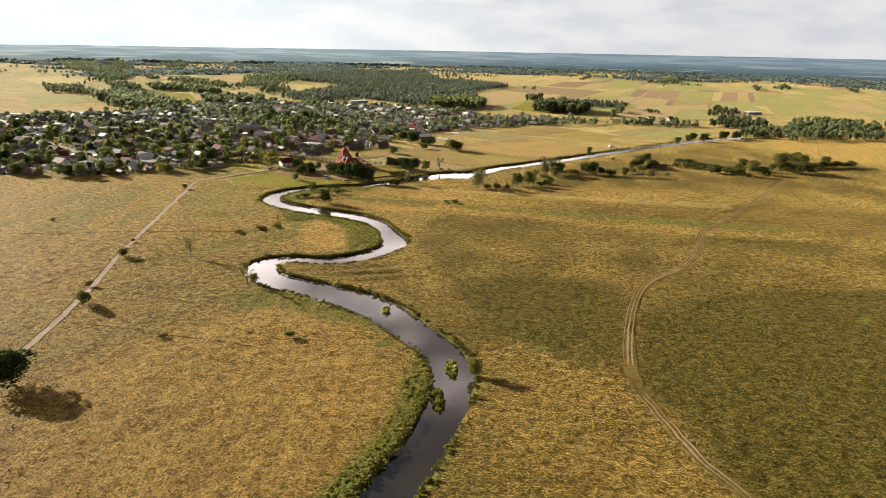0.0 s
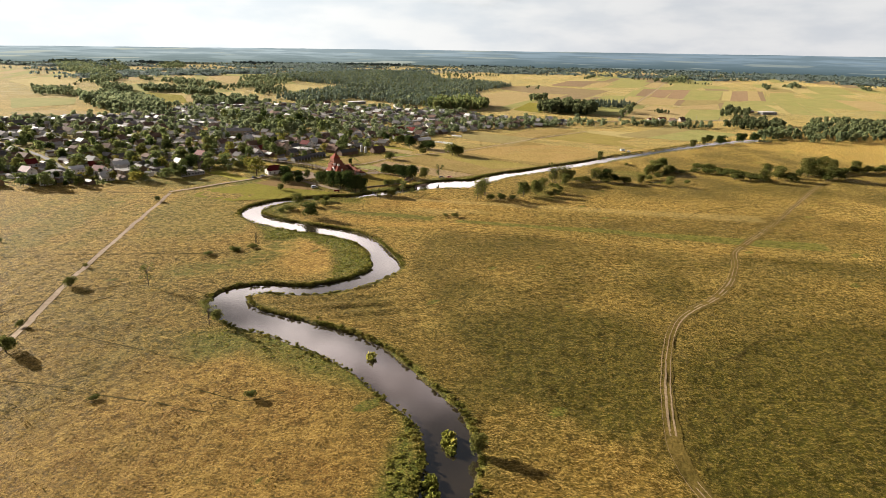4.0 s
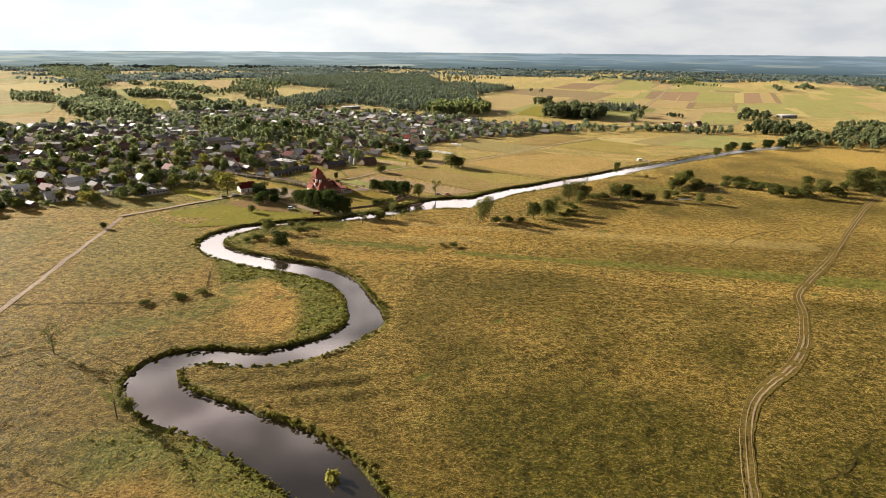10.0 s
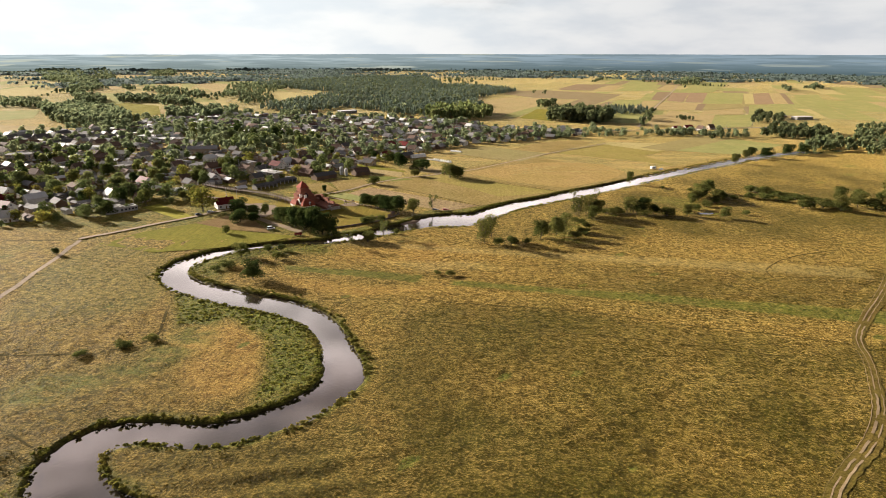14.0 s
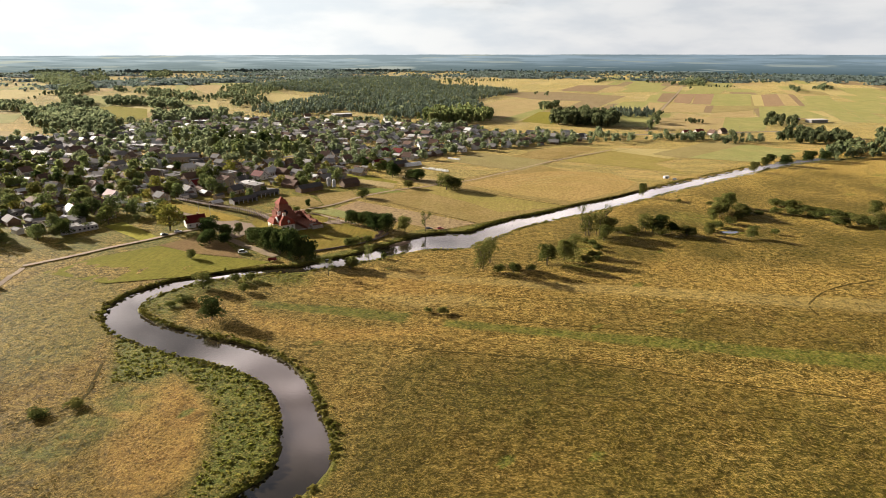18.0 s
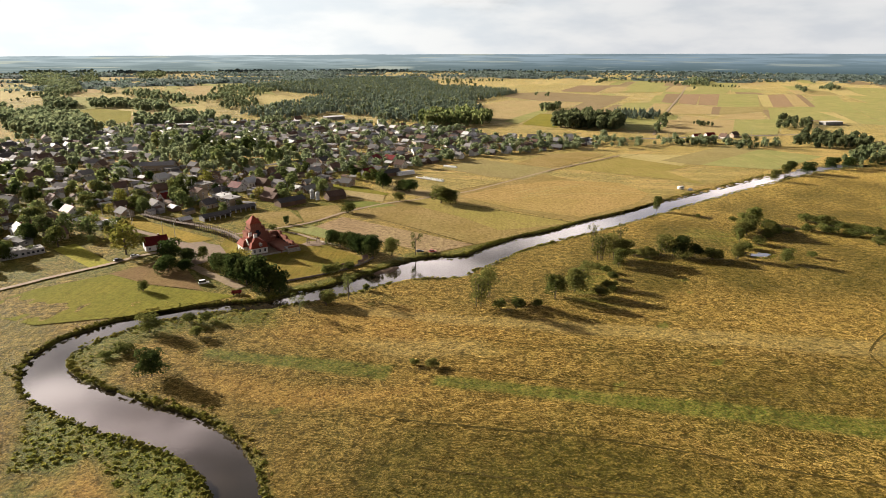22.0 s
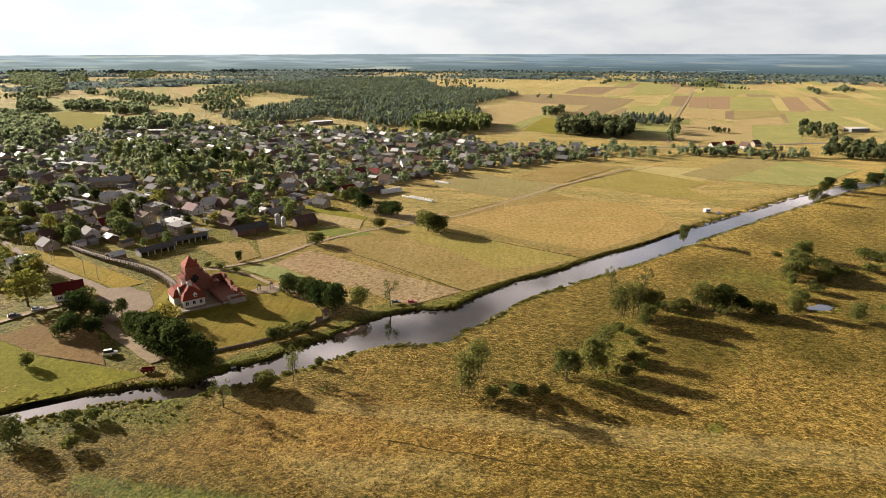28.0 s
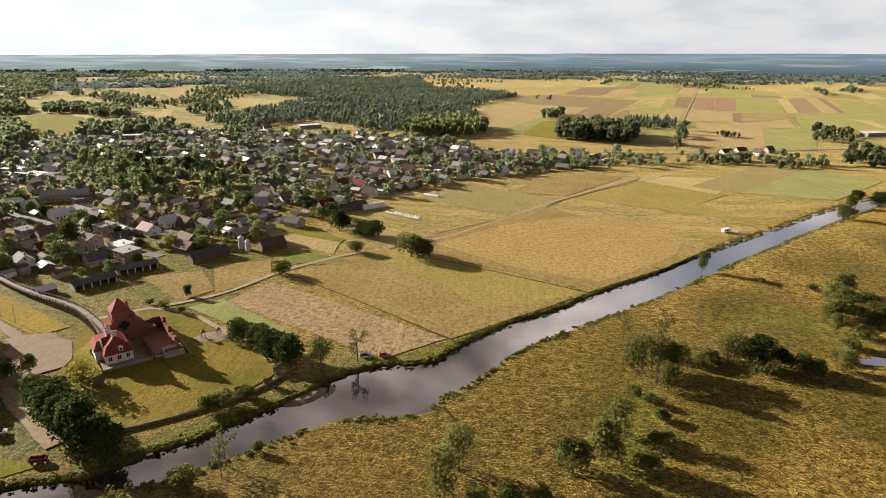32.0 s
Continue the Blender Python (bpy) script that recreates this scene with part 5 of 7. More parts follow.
def flat_house(m_, label, l, w, h_, wall, roof, windows=3, floors=1, name="house"):
    """A box house with a shallow roof slab and parapet edge."""
    ob = thing(name, m_, label, name.replace("_", " "), "village houses")
    part("wall", MB().box(-l / 2, -w / 2, -0.4, l / 2, w / 2, h_), M[wall], ob)
    part("roof", MB().slab((-l / 2 - 0.4, -w / 2 - 0.4, h_ + 0.25), (l / 2 + 0.4, -w / 2 - 0.4, h_ + 0.25), (l / 2 + 0.4, w / 2 + 0.4, h_ + 0.6), (-l / 2 - 0.4, w / 2 + 0.4, h_ + 0.6), 0.22).box(-l / 2, -w / 2, h_, l / 2, w / 2, h_ + 0.05), M[roof], ob)
    part("chimney", MB().box(l * 0.2, 0, h_ + 0.2, l * 0.2 + 0.6, 0.6, h_ + 1.4), M["greywall"], ob)
    part("door", MB().box(-0.5, -w / 2 - 0.06, 0, 0.5, -w / 2 + 0.05, 2.05), M["door"], ob)
    for fl in range(floors):
        z_ = 0.95 + 2.8 * fl
        for k in range(windows):
            x_ = l * ((k + 0.5) / windows - 0.5)
            if fl or abs(x_) > 1.2:
                window_part(ob, x_, -w / 2, z_, 1.4, 1.3, "y-")
            window_part(ob, x_, w / 2, z_, 1.4, 1.3, "y+")
        window_part(ob, l / 2, 0, z_, 1.2, 1.3, "x+")
        window_part(ob, -l / 2, 0, z_, 1.2, 1.3, "x-")
    return ob


def barn(m_, label, l, w, h_, pitch, wall, roof, bays=0):
    """A farm barn of boards: long pitched roof, big doors or open bays on posts."""
    top = h_ + w / 2 * math.tan(radians(pitch))
    ob = thing("barn", m_, label, "barn", "village barns and sheds")
    wl = gable_walls(l, w, h_, top)
    if bays:
        wl = MB()
        x, y = l / 2, w / 2
        wl.add([(-x, y, -0.4), (x, y, -0.4), (x, y, h_), (-x, y, h_), (-x, y - 0.2, -0.4), (x, y - 0.2, -0.4), (x, y - 0.2, h_), (-x, y - 0.2, h_)],
               [(0, 3, 2, 1), (4, 5, 6, 7), (3, 7, 6, 2), (0, 1, 5, 4), (0, 4, 7, 3), (1, 2, 6, 5)])
        for sg in (-1, 1):
            x0 = sg * x - 0.1
            wl.add([(x0, -y, -0.4), (x0, y, -0.4), (x0, y, h_), (x0, 0, top), (x0, -y, h_), (x0 + 0.2, -y, -0.4), (x0 + 0.2, y, -0.4), (x0 + 0.2, y, h_), (x0 + 0.2, 0, top), (x0 + 0.2, -y, h_)],
                   [(0, 4, 3, 2, 1), (5, 6, 7, 8, 9), (0, 5, 9, 4), (1, 2, 7, 6), (4, 9, 8, 3), (2, 3, 8, 7)])
        for k in range(bays + 1):
            x_ = -x + 0.3 + (l - 0.6) * k / bays
            part("post", MB().box(x_ - 0.22, -y, -0.4, x_ + 0.22, -y + 0.4, h_), M["white"], ob)
    else:
        for sg in (-1, 1):
            dr = part("barn_door", MB().box(-1.6, sg * w / 2 - 0.07, 0, 1.6, sg * w / 2 + 0.07, min(h_ - 0.3, 2.9)), M["door"], ob)
            part("door_rail", MB().box(-1.9, sg * w / 2 - 0.1, min(h_ - 0.3, 2.9), 1.9, sg * w / 2 + 0.1, min(h_ - 0.3, 2.9) + 0.14), M["old_wood"], dr)
    part("wall", wl, M[wall], ob)
    part("roof", gable_roof(l, w, h_, top, 0.45), M[roof], ob)
    return ob


MAKES = {
    "wb": lambda m_: house(m_, "white plastered house with a brown tiled gable roof", 10, 8.5, 3.6, 42, "white", "brown_roof", 3),
    "wg": lambda m_: house(m_, "white plastered house with a grey gable roof", 11, 8, 3.4, 36, "white", "grey_roof", 3),
    "w2": lambda m_: house(m_, "two-storey white house with a pale roof", 10, 9, 6.2, 22, "white", "tin", 3, 2),
    "wt": lambda m_: house(m_, "white gabled house with a shining tin roof", 9.5, 8.5, 3.8, 40, "white", "tin", 2),
    "wr": lambda m_: house(m_, "white house with a dark red sheet roof", 12, 9, 3.6, 38, "white", "wine_roof", 3),
    "b2": lambda m_: house(m_, "two-storey beige house with a brown roof", 10, 9, 6.0, 25, "beige", "brown_roof", 3, 2),
    "gd": lambda m_: house(m_, "low grey house with a dark roof", 11, 8, 3.2, 32, "greywall", "dark_roof", 3),
    "cg": lambda m_: house(m_, "old timber cottage with a grey roof", 12, 7, 2.9, 38, "brownwall", "grey_roof", 3),
    "bb": lambda m_: house(m_, "beige house with a steep brown roof", 10, 8, 3.4, 44, "beige", "brown_roof", 2),
    "bd": lambda m_: house(m_, "beige house with a dark roof", 10, 8.5, 3.5, 35, "beige", "dark_roof", 3),
    "fw": lambda m_: flat_house(m_, "white box house with a nearly flat roof", 11, 9, 3.4, "white", "tin"),
    "fb": lambda m_: flat_house(m_, "beige two-storey box house with a flat roof", 11, 9.5, 5.8, "beige", "grey_roof", 3, 2),
    "fg": lambda m_: flat_house(m_, "grey low block house with a flat dark roof", 12, 8, 3.0, "greywall", "dark_roof"),
    "ap": lambda m_: flat_house(m_, "three-storey block of flats with rows of windows", 22, 11, 8.8, "beige", "grey_roof", 7, 3, "apartment_block"),
    "ha": lambda m_: flat_house(m_, "long pale workshop hall with a low tin roof", 32, 13, 4.4, "greywall", "tin", 9, 1, "workshop_hall"),
    "sc": lambda m_: house(m_, "long village school with a grey pitched roof", 30, 11, 5.2, 24, "beige", "grey_roof", 9, 1, name="school"),
    "lg": lambda m_: house(m_, "long low outbuilding with a grey roof", 22, 7, 3.0, 24, "white", "grey_roof", 6),
    "bn": lambda m_: barn(m_, "black weathered board barn with a dark roof", 21, 8.5, 3.4, 28, "brownwall", "dark_roof"),
    "bs": lambda m_: barn(m_, "small brown board barn with a grey roof", 12, 7.5, 3.0, 34, "brownwall", "grey_roof"),
    "br": lambda m_: barn(m_, "old brown barn with a rusty brown roof", 14, 9, 3.2, 36, "brownwall", "brown_roof"),
    "bo": lambda m_: barn(m_, "long open shed on white posts with a dark roof", 19, 7, 3.0, 20, "greywall", "dark_roof", 5),
    "bt": lambda m_: barn(m_, "small shed with a bright tin roof", 8, 6, 2.7, 26, "brownwall", "tin"),
}
FIRST, SPOTS = {}, []


def set_house(make, x, y, turn, z=0.0):
    m_ = pose(x, y, z, 0, 0, turn)
    if make in FIRST:
        ob = copy_thing(FIRST[make], m_)
    else:
        ob = FIRST[make] = MAKES[make](m_)
    SPOTS.append((x, y))
    return ob


def hamlet(text):
    for row in text.split(";"):
        k, x, y, a = row.split()
        set_house(k, float(x), float(y), float(a))


# houses along the street and round the castle
hamlet("w2 -338 780 60;wt -324 776 60;bt -307 762 -30;wt -289 758 60;bt -271 741 60;sc -320 809 19;lg -281 774 -28;gd -273 792 -28;fb -237 729 -28;b2 -228 702 -28;fw -209 700 -28;fb -195 683 -28;bd -208 675 60")
hamlet("bo -190 646 52;bo -181 668 48;bt -228 664 -35;bt -205 633 55;wr -210 731 -30;wt -207 749 60;fg -192 723 -28;br -177 715 -35;bn -153 690 51;gd -219 716 60;cg -228 765 -28;bb -229 749 -30;br -197 751 -30;wg -210 777 60;fg -286 724 -28;cg -262 690 62")
hamlet("br -125 711 44;wb -154 821 50;bb -130 812 -35;wr -118 802 50;bn -100 804 45;fg -153 780 -30;wg -169 806 50;wg -188 800 -30;bs -158 757 50;wr -291 644 -30;fw -249 618 50;wr -195 580 40;wr -356 573 40;wt -318 528 50;b2 -328 611 -30;bt -372 654 60;wg -341 646 60;ap -466 728 20")
hamlet("ha -489 820 -25;ha -523 963 -25;ha -402 883 -20;ha -430 900 -20;br -448 603 -20;wr -417 568 60;b2 -440 568 50;w2 -354 505 40;w2 -354 543 50;gd -339 517 50;wr -395 538 -20;fw -458 565 50;wt -369 507 50;gd -411 498 50;ha -695 865 10;ha -320 1185 40;ha -270 1262 40")
hamlet("wr 251 1084 20;wr 271 1098 20;wb 286 1088 -60;bb 306 1110 30;ha 509 1279 20;bt 490 1306 20;wb -60 985 30;ha -410 984 22;ha -372 1002 22;ha -338 968 22;ha -455 1127 20;bt -402 864 30;wt -182 1204 30;wt -264 1154 -30;wg -37 1115 30;wt -91 927 30;wb -319 1228 30;bt -250 894 40;wg -30 1000 30;fb -95 980 30;b2 -120 1010 30")

VILLAGE = [(-720, 850), (-560, 640), (-470, 500), (-416, 490), (-325, 505), (-290, 545), (-262, 590), (-250, 640), (-200, 660), (-165, 705), (-120, 760), (-105, 830), (-60, 880), (-25, 925), (30, 950), (120, 1020), (90, 1070), (-10, 1060),
           (-60, 1140), (-150, 1170), (-290, 1160), (-440, 1200), (-520, 1130), (-560, 950), (-640, 900)]
STREETS = [smooth([(*p, 0) for p in line], 8) for line in (
    [(-460, 832), (-400, 800), (-343, 772), (-298, 751), (-257, 728), (-215, 700), (-180, 690)], [(-290, 655), (-262, 635), (-247, 625), (-224, 611), (-199, 598), (-178, 585)],
    [(-700, 760), (-600, 720), (-500, 660), (-420, 600), (-350, 530)], [(-298, 751), (-240, 830), (-160, 910), (-60, 985), (60, 1040), (200, 1085), (420, 1150)])]


def free_of(xy, spots, room):
    s = np.array(spots)
    return np.array([np.min(np.hypot(*(s - p).T)) > room for p in xy])


def village_filling():
    rs = np.random.RandomState(4)
    cand = spread(VILLAGE, 19, 21, 0.8)
    keep = ~inside(cand, [(-450, 985), (-430, 1025), (-330, 980), (-220, 920), (-195, 830), (-260, 800), (-350, 860)])
    for line in STREETS:
        keep &= line_distance(cand, line)[0] > 9
    cand = cand[keep]
    cand = cand[np.argsort(np.hypot(cand[:, 0], cand[:, 1] - 380))]
    common = ["wb", "wg", "wt", "gd", "cg", "bb", "bd", "fg", "wg", "bs", "br", "bs", "b2", "cg", "gd", "bs", "bd", "wr", "bt", "br", "fb", "cg", "bb"]
    placed = 0
    for x, y in cand:
        if placed >= 164 or rs.rand() < 0.12 or not free_of([(x, y)], SPOTS, 15.5)[0]:
            continue
        set_house(common[rs.randint(len(common))], x, y, (-29 if rs.rand() < 0.5 else 61) + rs.normal() * 7 + (12 if x < -330 else 0))
        placed += 1
    rest = [(x, y) for x, y in cand if np.min(np.hypot(*(np.array(SPOTS) - (x, y)).T)) > 15.5]
    far = MB()
    for x, y in rest:
        a = radians((-29 if rs.rand() < 0.5 else 61) + rs.normal() * 8)
        l, w, h_ = 9 + 5 * rs.rand(), 7 + 2 * rs.rand(), 3 + 1.6 * rs.rand()
        c, s = math.cos(a), math.sin(a)
        turn = lambda mb, mi: far.add([(x + c * px - s * py, y + s * px + c * py, pz) for px, py, pz in mb.v], mb.f, mi)
        turn(gable_walls(l, w, h_, h_ + w * 0.36), rs.randint(3))
        turn(gable_roof(l, w, h_, h_ + w * 0.36, 0.5), 3 + rs.randint(4))
        SPOTS.append((x, y))
    if rest:
        me_ = far.mesh("far_houses", [M["white"], M["beige"], M["greywall"], M["grey_roof"], M["dark_roof"], M["brown_roof"], M["tin"]])
        tagged(new("far_houses", me_), "small far houses with grey and brown roofs", "houses", kind="stuff")


village_filling()


def village_sheds():
    """Sheds, garages and lean-tos between the houses, too small to tell apart."""
    rs = np.random.RandomState(14)
    cand = spread(VILLAGE, 12.5, 23, 0.9)
    for line in STREETS:
        cand = cand[line_distance(cand, line)[0] > 6]
    cand = cand[~inside(cand, [(-450, 985), (-430, 1025), (-330, 980), (-220, 920), (-195, 830), (-260, 800), (-350, 860)])]
    cand = cand[free_of(cand, SPOTS, 9.0)]
    mb = MB()
    for x, y in cand[rs.rand(len(cand)) < 0.7]:
        a = radians((-29 if rs.rand() < 0.5 else 61) + rs.normal() * 6)
        l, w, h_ = 4.5 + 4 * rs.rand(), 3.6 + 1.8 * rs.rand(), 2.2 + 0.7 * rs.rand()
        c, s = math.cos(a), math.sin(a)
        for piece, mi in ((gable_walls(l, w, h_, h_ + w * 0.22), rs.randint(4)), (gable_roof(l, w, h_, h_ + w * 0.22, 0.3, 0.12), 4 + rs.randint(4))):
            mb.add([(x + c * px - s * py, y + s * px + c * py, pz) for px, py, pz in piece.v], piece.f, mi)
        SPOTS.append((x, y))
    me_ = mb.mesh("village_sheds", [M["white"], M["beige"], M["brownwall"], M["greywall"], M["grey_roof"], M["dark_roof"], M["brown_roof"], M["tin"]])
    tagged(new("village_sheds", me_), "small sheds and garages between the houses", "sheds", kind="stuff")


village_sheds()


def garden_plots():
    """Small green plots behind the houses."""
    rs = np.random.RandomState(8)
    cand = spread(VILLAGE, 36, 9, 0.8)
    for line in STREETS:
        cand = cand[line_distance(cand, line)[0] > 10]
    for x, y in cand[:24]:
        a, l, w = radians((-29 if rs.rand() < 0.5 else 61) + rs.normal() * 5), 7 + 8 * rs.rand(), 5 + 5 * rs.rand()
        c, s_ = math.cos(a), math.sin(a)
        field("garden", *[(x + c * u * l - s_ * v * w, y + s_ * u * l + c * v * w) for u, v in ((-1, -1), (1, -1), (1, 1), (-1, 1))], low=True)


garden_plots()


def half_ruin(x, y, turn):
    """The roofless concrete farm building at the village edge."""
    ob = thing("ruined_barn", pose(x, y, 0, 0, 0, turn), "derelict pale concrete barn with a broken patchy roof", "barn")
    for k, (x0, x1, y0, y1, h_) in enumerate(((-10, 2, -4.5, 4.5, 4.2), (2, 11, -4.5, 3.5, 3.2))):
        wl = MB()
        t_ = 0.3
        for a in ((x0, y0, x1, y0 + t_), (x0, y1 - t_, x1, y1), (x0, y0 + t_, x0 + t_, y1 - t_), (x1 - t_, y0 + t_, x1, y1 - t_)):
            wl.box(a[0], a[1], -0.3, a[2], a[3], h_)
        part("wall", wl, M["concrete"], ob)
        rs = np.random.RandomState(k)
        for i in range(9):
            for j in range(5):
                if rs.rand() < 0.62:
                    px, py = x0 + (x1 - x0) * i / 9, y0 + (y1 - y0) * j / 5
                    part("roof_panel", MB().box(px, py, h_ + 0.02 * i, px + (x1 - x0) / 9 - 0.05, py + (y1 - y0) / 5 - 0.05, h_ + 0.12 + 0.1 * rs.rand()), M["grey_roof" if rs.rand() < 0.5 else "concrete"], ob)
        for i in range(4):
            px = x0 + (x1 - x0) * (i + 0.5) / 4
            # wall stays whole: the dark plate stands for an unlit opening
            part("window_opening", MB().box(px - 0.6, y0 - 0.02, 1.2, px + 0.6, y0 + 0.02, 2.3), M["glass"], ob)


half_ruin(-262, 560, 51)


def silo(x, y, r_, h_):
    ob = thing("grain_silo", pose(x, y, 0), "grey metal grain silo with a cone roof", "silo", "grain silos")
    part("tank", MB().tube((0, 0, 0), (0, 0, h_), r_, r_, 20), M["tin"], ob)
    part("roof", MB().tube((0, 0, h_), (0, 0, h_ + 1.3), r_ * 1.04, 0.15, 20), M["tin"], ob)
    for k in range(4):
        part("hoop", MB().tube((0, 0, h_ * (k + 1) / 5 - 0.06), (0, 0, h_ * (k + 1) / 5 + 0.06), r_ * 1.02, r_ * 1.02, 20), M["greywall"], ob)


silo(-142, 709, 1.7, 6.5)
silo(-137, 706, 1.5, 5.5)


def poly_tunnel(x, y, turn, l, w):
    ob = thing("poly_tunnel", pose(x, y, 0, 0, 0, turn), "long white plastic growing tunnel", "greenhouse")
    n = 10
    prof = [(w / 2 * math.cos(math.pi * k / n), 0.2 + w / 2 * math.sin(math.pi * k / n)) for k in range(n + 1)]
    mb = MB()
    mb.add([(-l / 2, a, b_) for a, b_ in prof] + [(l / 2, a, b_) for a, b_ in prof], [(k, k + 1, n + 2 + k, n + 1 + k) for k in range(n)] + [tuple(range(n, -1, -1)), tuple(range(n + 1, 2 * n + 2))])
    part("cover", mb, M["foil"], ob)
    for k in range(9):
        hoop = MB()
        x_ = -l / 2 + l * k / 8
        for i in range(n):
            hoop.tube((x_, prof[i][0] * 1.01, prof[i][1] * 1.01), (x_, prof[i + 1][0] * 1.01, prof[i + 1][1] * 1.01), 0.05, 0.05, 5)
        part("hoop", hoop, M["greywall"], ob)


poly_tunnel(-86, 811, 41, 18, 6.5)
poly_tunnel(-48, 852, -28, 14, 3.0)


def bale(x, y, z, turn):
    ob = thing("silage_bale", pose(x, y, z, 0, 0, turn), "round silage bale wrapped in white foil", "hay bale", "stacked silage bales")
    mb = MB().tube((-0.6, 0, 0), (0.6, 0, 0), 0.62, 0.62, 14).tube((-0.66, 0, 0), (0.66, 0, 0), 0.5, 0.5, 14)
    part("bale_wrap", mb, M["foil"], ob)


rs = np.random.RandomState(9)
for i in range(20):
    for j in range(2 if i > 3 else 1):
        u = (i - 9.5) * 1.5
        c, s = math.cos(radians(-32)), math.sin(radians(-32))
        px, py = -61 + c * u - s * (j * 1.6 - 0.8) + rs.normal() * 0.15, 790 + s * u + c * (j * 1.6 - 0.8)
        bale(px, py, 0.62, -32 + rs.normal() * 10)
        if j and i % 2:
            bale(px + s * 0.8, py - c * 0.8, 1.72, -32 + rs.normal() * 10)

# ---- the castle ----
CA = radians(42)
C0 = (-133.8, 568.5)
castle = thing("castle", pose(C0[0], C0[1], 0, 0, 0, 42), "small red brick castle with roofed tower, ruined walls and terrace", "castle")
FLOOR_Z = 1.5


def ring_box(mb, x0, y0, x1, y1, z0, z1, t_, mi=0):
    mb.box(x0, y0, z0, x1, y0 + t_, z1, mi).box(x0, y1 - t_, z0, x1, y1, z1, mi)
    return mb.box(x0, y0 + t_, z0, x0 + t_, y1 - t_, z1, mi).box(x1 - t_, y0 + t_, z0, x1, y1 - t_, z1, mi)


part("terrace", MB().prism([(-1.5, -3.2), (18.5, -3.6), (24.4, -3.2), (24.4, 24.0), (3, 25.5), (-1.5, 15)], -0.6, FLOOR_Z), M["gravel"], castle, "pale gravel castle terrace")
part("retaining_wall", MB().prism([(-1.6, -4.4), (18.6, -4.7), (18.6, -3.6), (-1.6, -3.2)], -0.6, FLOOR_Z + 0.55), M["stone"], castle, "low grey field-stone terrace wall")
part("bastion", MB().add([(17.6, -7.4, -0.6), (26.0, -7.0, -0.6), (26.4, -0.5, -0.6), (17.6, -0.5, -0.6), (18.4, -5.6, 3.3), (25.2, -5.2, 3.3), (25.3, -0.5, 3.3), (18.4, -0.5, 3.3)],
                         [(0, 3, 2, 1), (4, 5, 6, 7), (0, 1, 5, 4), (1, 2, 6, 5), (2, 3, 7, 6), (3, 0, 4, 7)]), M["stone"], castle, "battered field-stone corner bastion")
part("paved_floor", MB().box(15.3, -3.0, FLOOR_Z, 23.6, 20.5, FLOOR_Z + 0.75), M["brick_floor"], castle, "red paved upper court")
for k in range(26):
    y_ = -4.8 + k * 0.62
    part("parapet_stone", MB().box(14.6, y_, FLOOR_Z - 0.4, 15.3, y_ + 0.58, FLOOR_Z + 1.35 + 0.12 * ((k * 7) % 3)), M["brick"], castle)
for k, (y0, y1, h_) in enumerate(((-5.2, 0.5, 3.8), (0.5, 5.0, 4.6), (5.0, 9.5, 4.2), (9.5, 14.0, 5.6), (14.0, 18.0, 5.0), (18.0, 23.4, 6.4))):
    part("curtain_wall", MB().box(23.6, y0, 0, 25.0, y1, h_).box(23.8, y0 + 1.0, h_, 24.8, y0 + 2.6, h_ + 0.5), M["brick"], castle, "ruined red brick wall with an uneven top")
    # no hollow is cut: a thin dark plate stands for a recess in shade
    part("wall_recess", MB().box(23.54, y0 + 1.4, 2.4, 23.64, y0 + 2.8, 3.3), M["glass"], castle)
for k, (x0, x1, h_) in enumerate(((12.5, 16.0, 7.2), (16.0, 20.0, 6.0), (20.0, 23.6, 6.4))):
    part("curtain_wall", MB().box(x0, 22.2, 0, x1, 23.6, h_), M["brick"], castle, "ruined red brick wall with an uneven top")
part("parapet", MB().box(18.6, -5.6, 3.3, 25.0, -5.0, 4.2), M["brick"], castle)
part("stair_block", MB().box(15.6, 17.0, FLOOR_Z, 20.5, 21.8, 4.6).box(15.3, 16.6, 4.6, 20.8, 22.0, 4.9), M["brick"], castle, "low brick stair head with a flat cap")

tower_wall = MB()
tx0, tx1, ty0, ty1, th = 5.6, 14.4, 16.0, 24.2, 14.3
tower_wall.box(tx0, ty0, 0, tx1, ty1, 11.2)
tower_wall.box(tx0 + 0.5, ty0 + 0.2, 11.2, tx1 - 2.0, ty1 - 1.2, th)
tower_wall.box(tx1 - 1.6, ty0 + 0.4, 11.2, tx1 - 0.4, ty1 - 0.4, 12.3).box(tx0 - 1.8, ty0 + 0.8, 0, tx0, ty1 - 0.5, 9.6).box(tx1, ty0 + 0.8, 0, tx1 + 2.2, ty1 - 1.2, 8.8).box(tx1 + 2.2, ty0 + 1.4, 0, tx1 + 3.6, ty1 - 1.2, 6.8)
tower = part("tower", tower_wall, M["brick"], castle, "square red brick gate tower")
ap = ((tx0 + tx1 - 1.5) / 2, (ty0 + ty1 - 1.0) / 2, 18.7)
e0, e1, f0, f1 = tx0 + 0.2, tx1 - 1.7, ty0 - 0.1, ty1 - 0.9
tr = MB()
low = [(e0, f0, th), (e1, f0, th), (e1, f1, th), (e0, f1, th)]
mid_ = [(ap[0] + (x - ap[0]) * 0.72, ap[1] + (y - ap[1]) * 0.74, th + 1.15) for x, y, _ in low]
tr.add(low + mid_ + [ap], [(0, 1, 5, 4), (1, 2, 6, 5), (2, 3, 7, 6), (3, 0, 4, 7), (4, 5, 8), (5, 6, 8), (6, 7, 8), (7, 4, 8), (3, 2, 1, 0)])
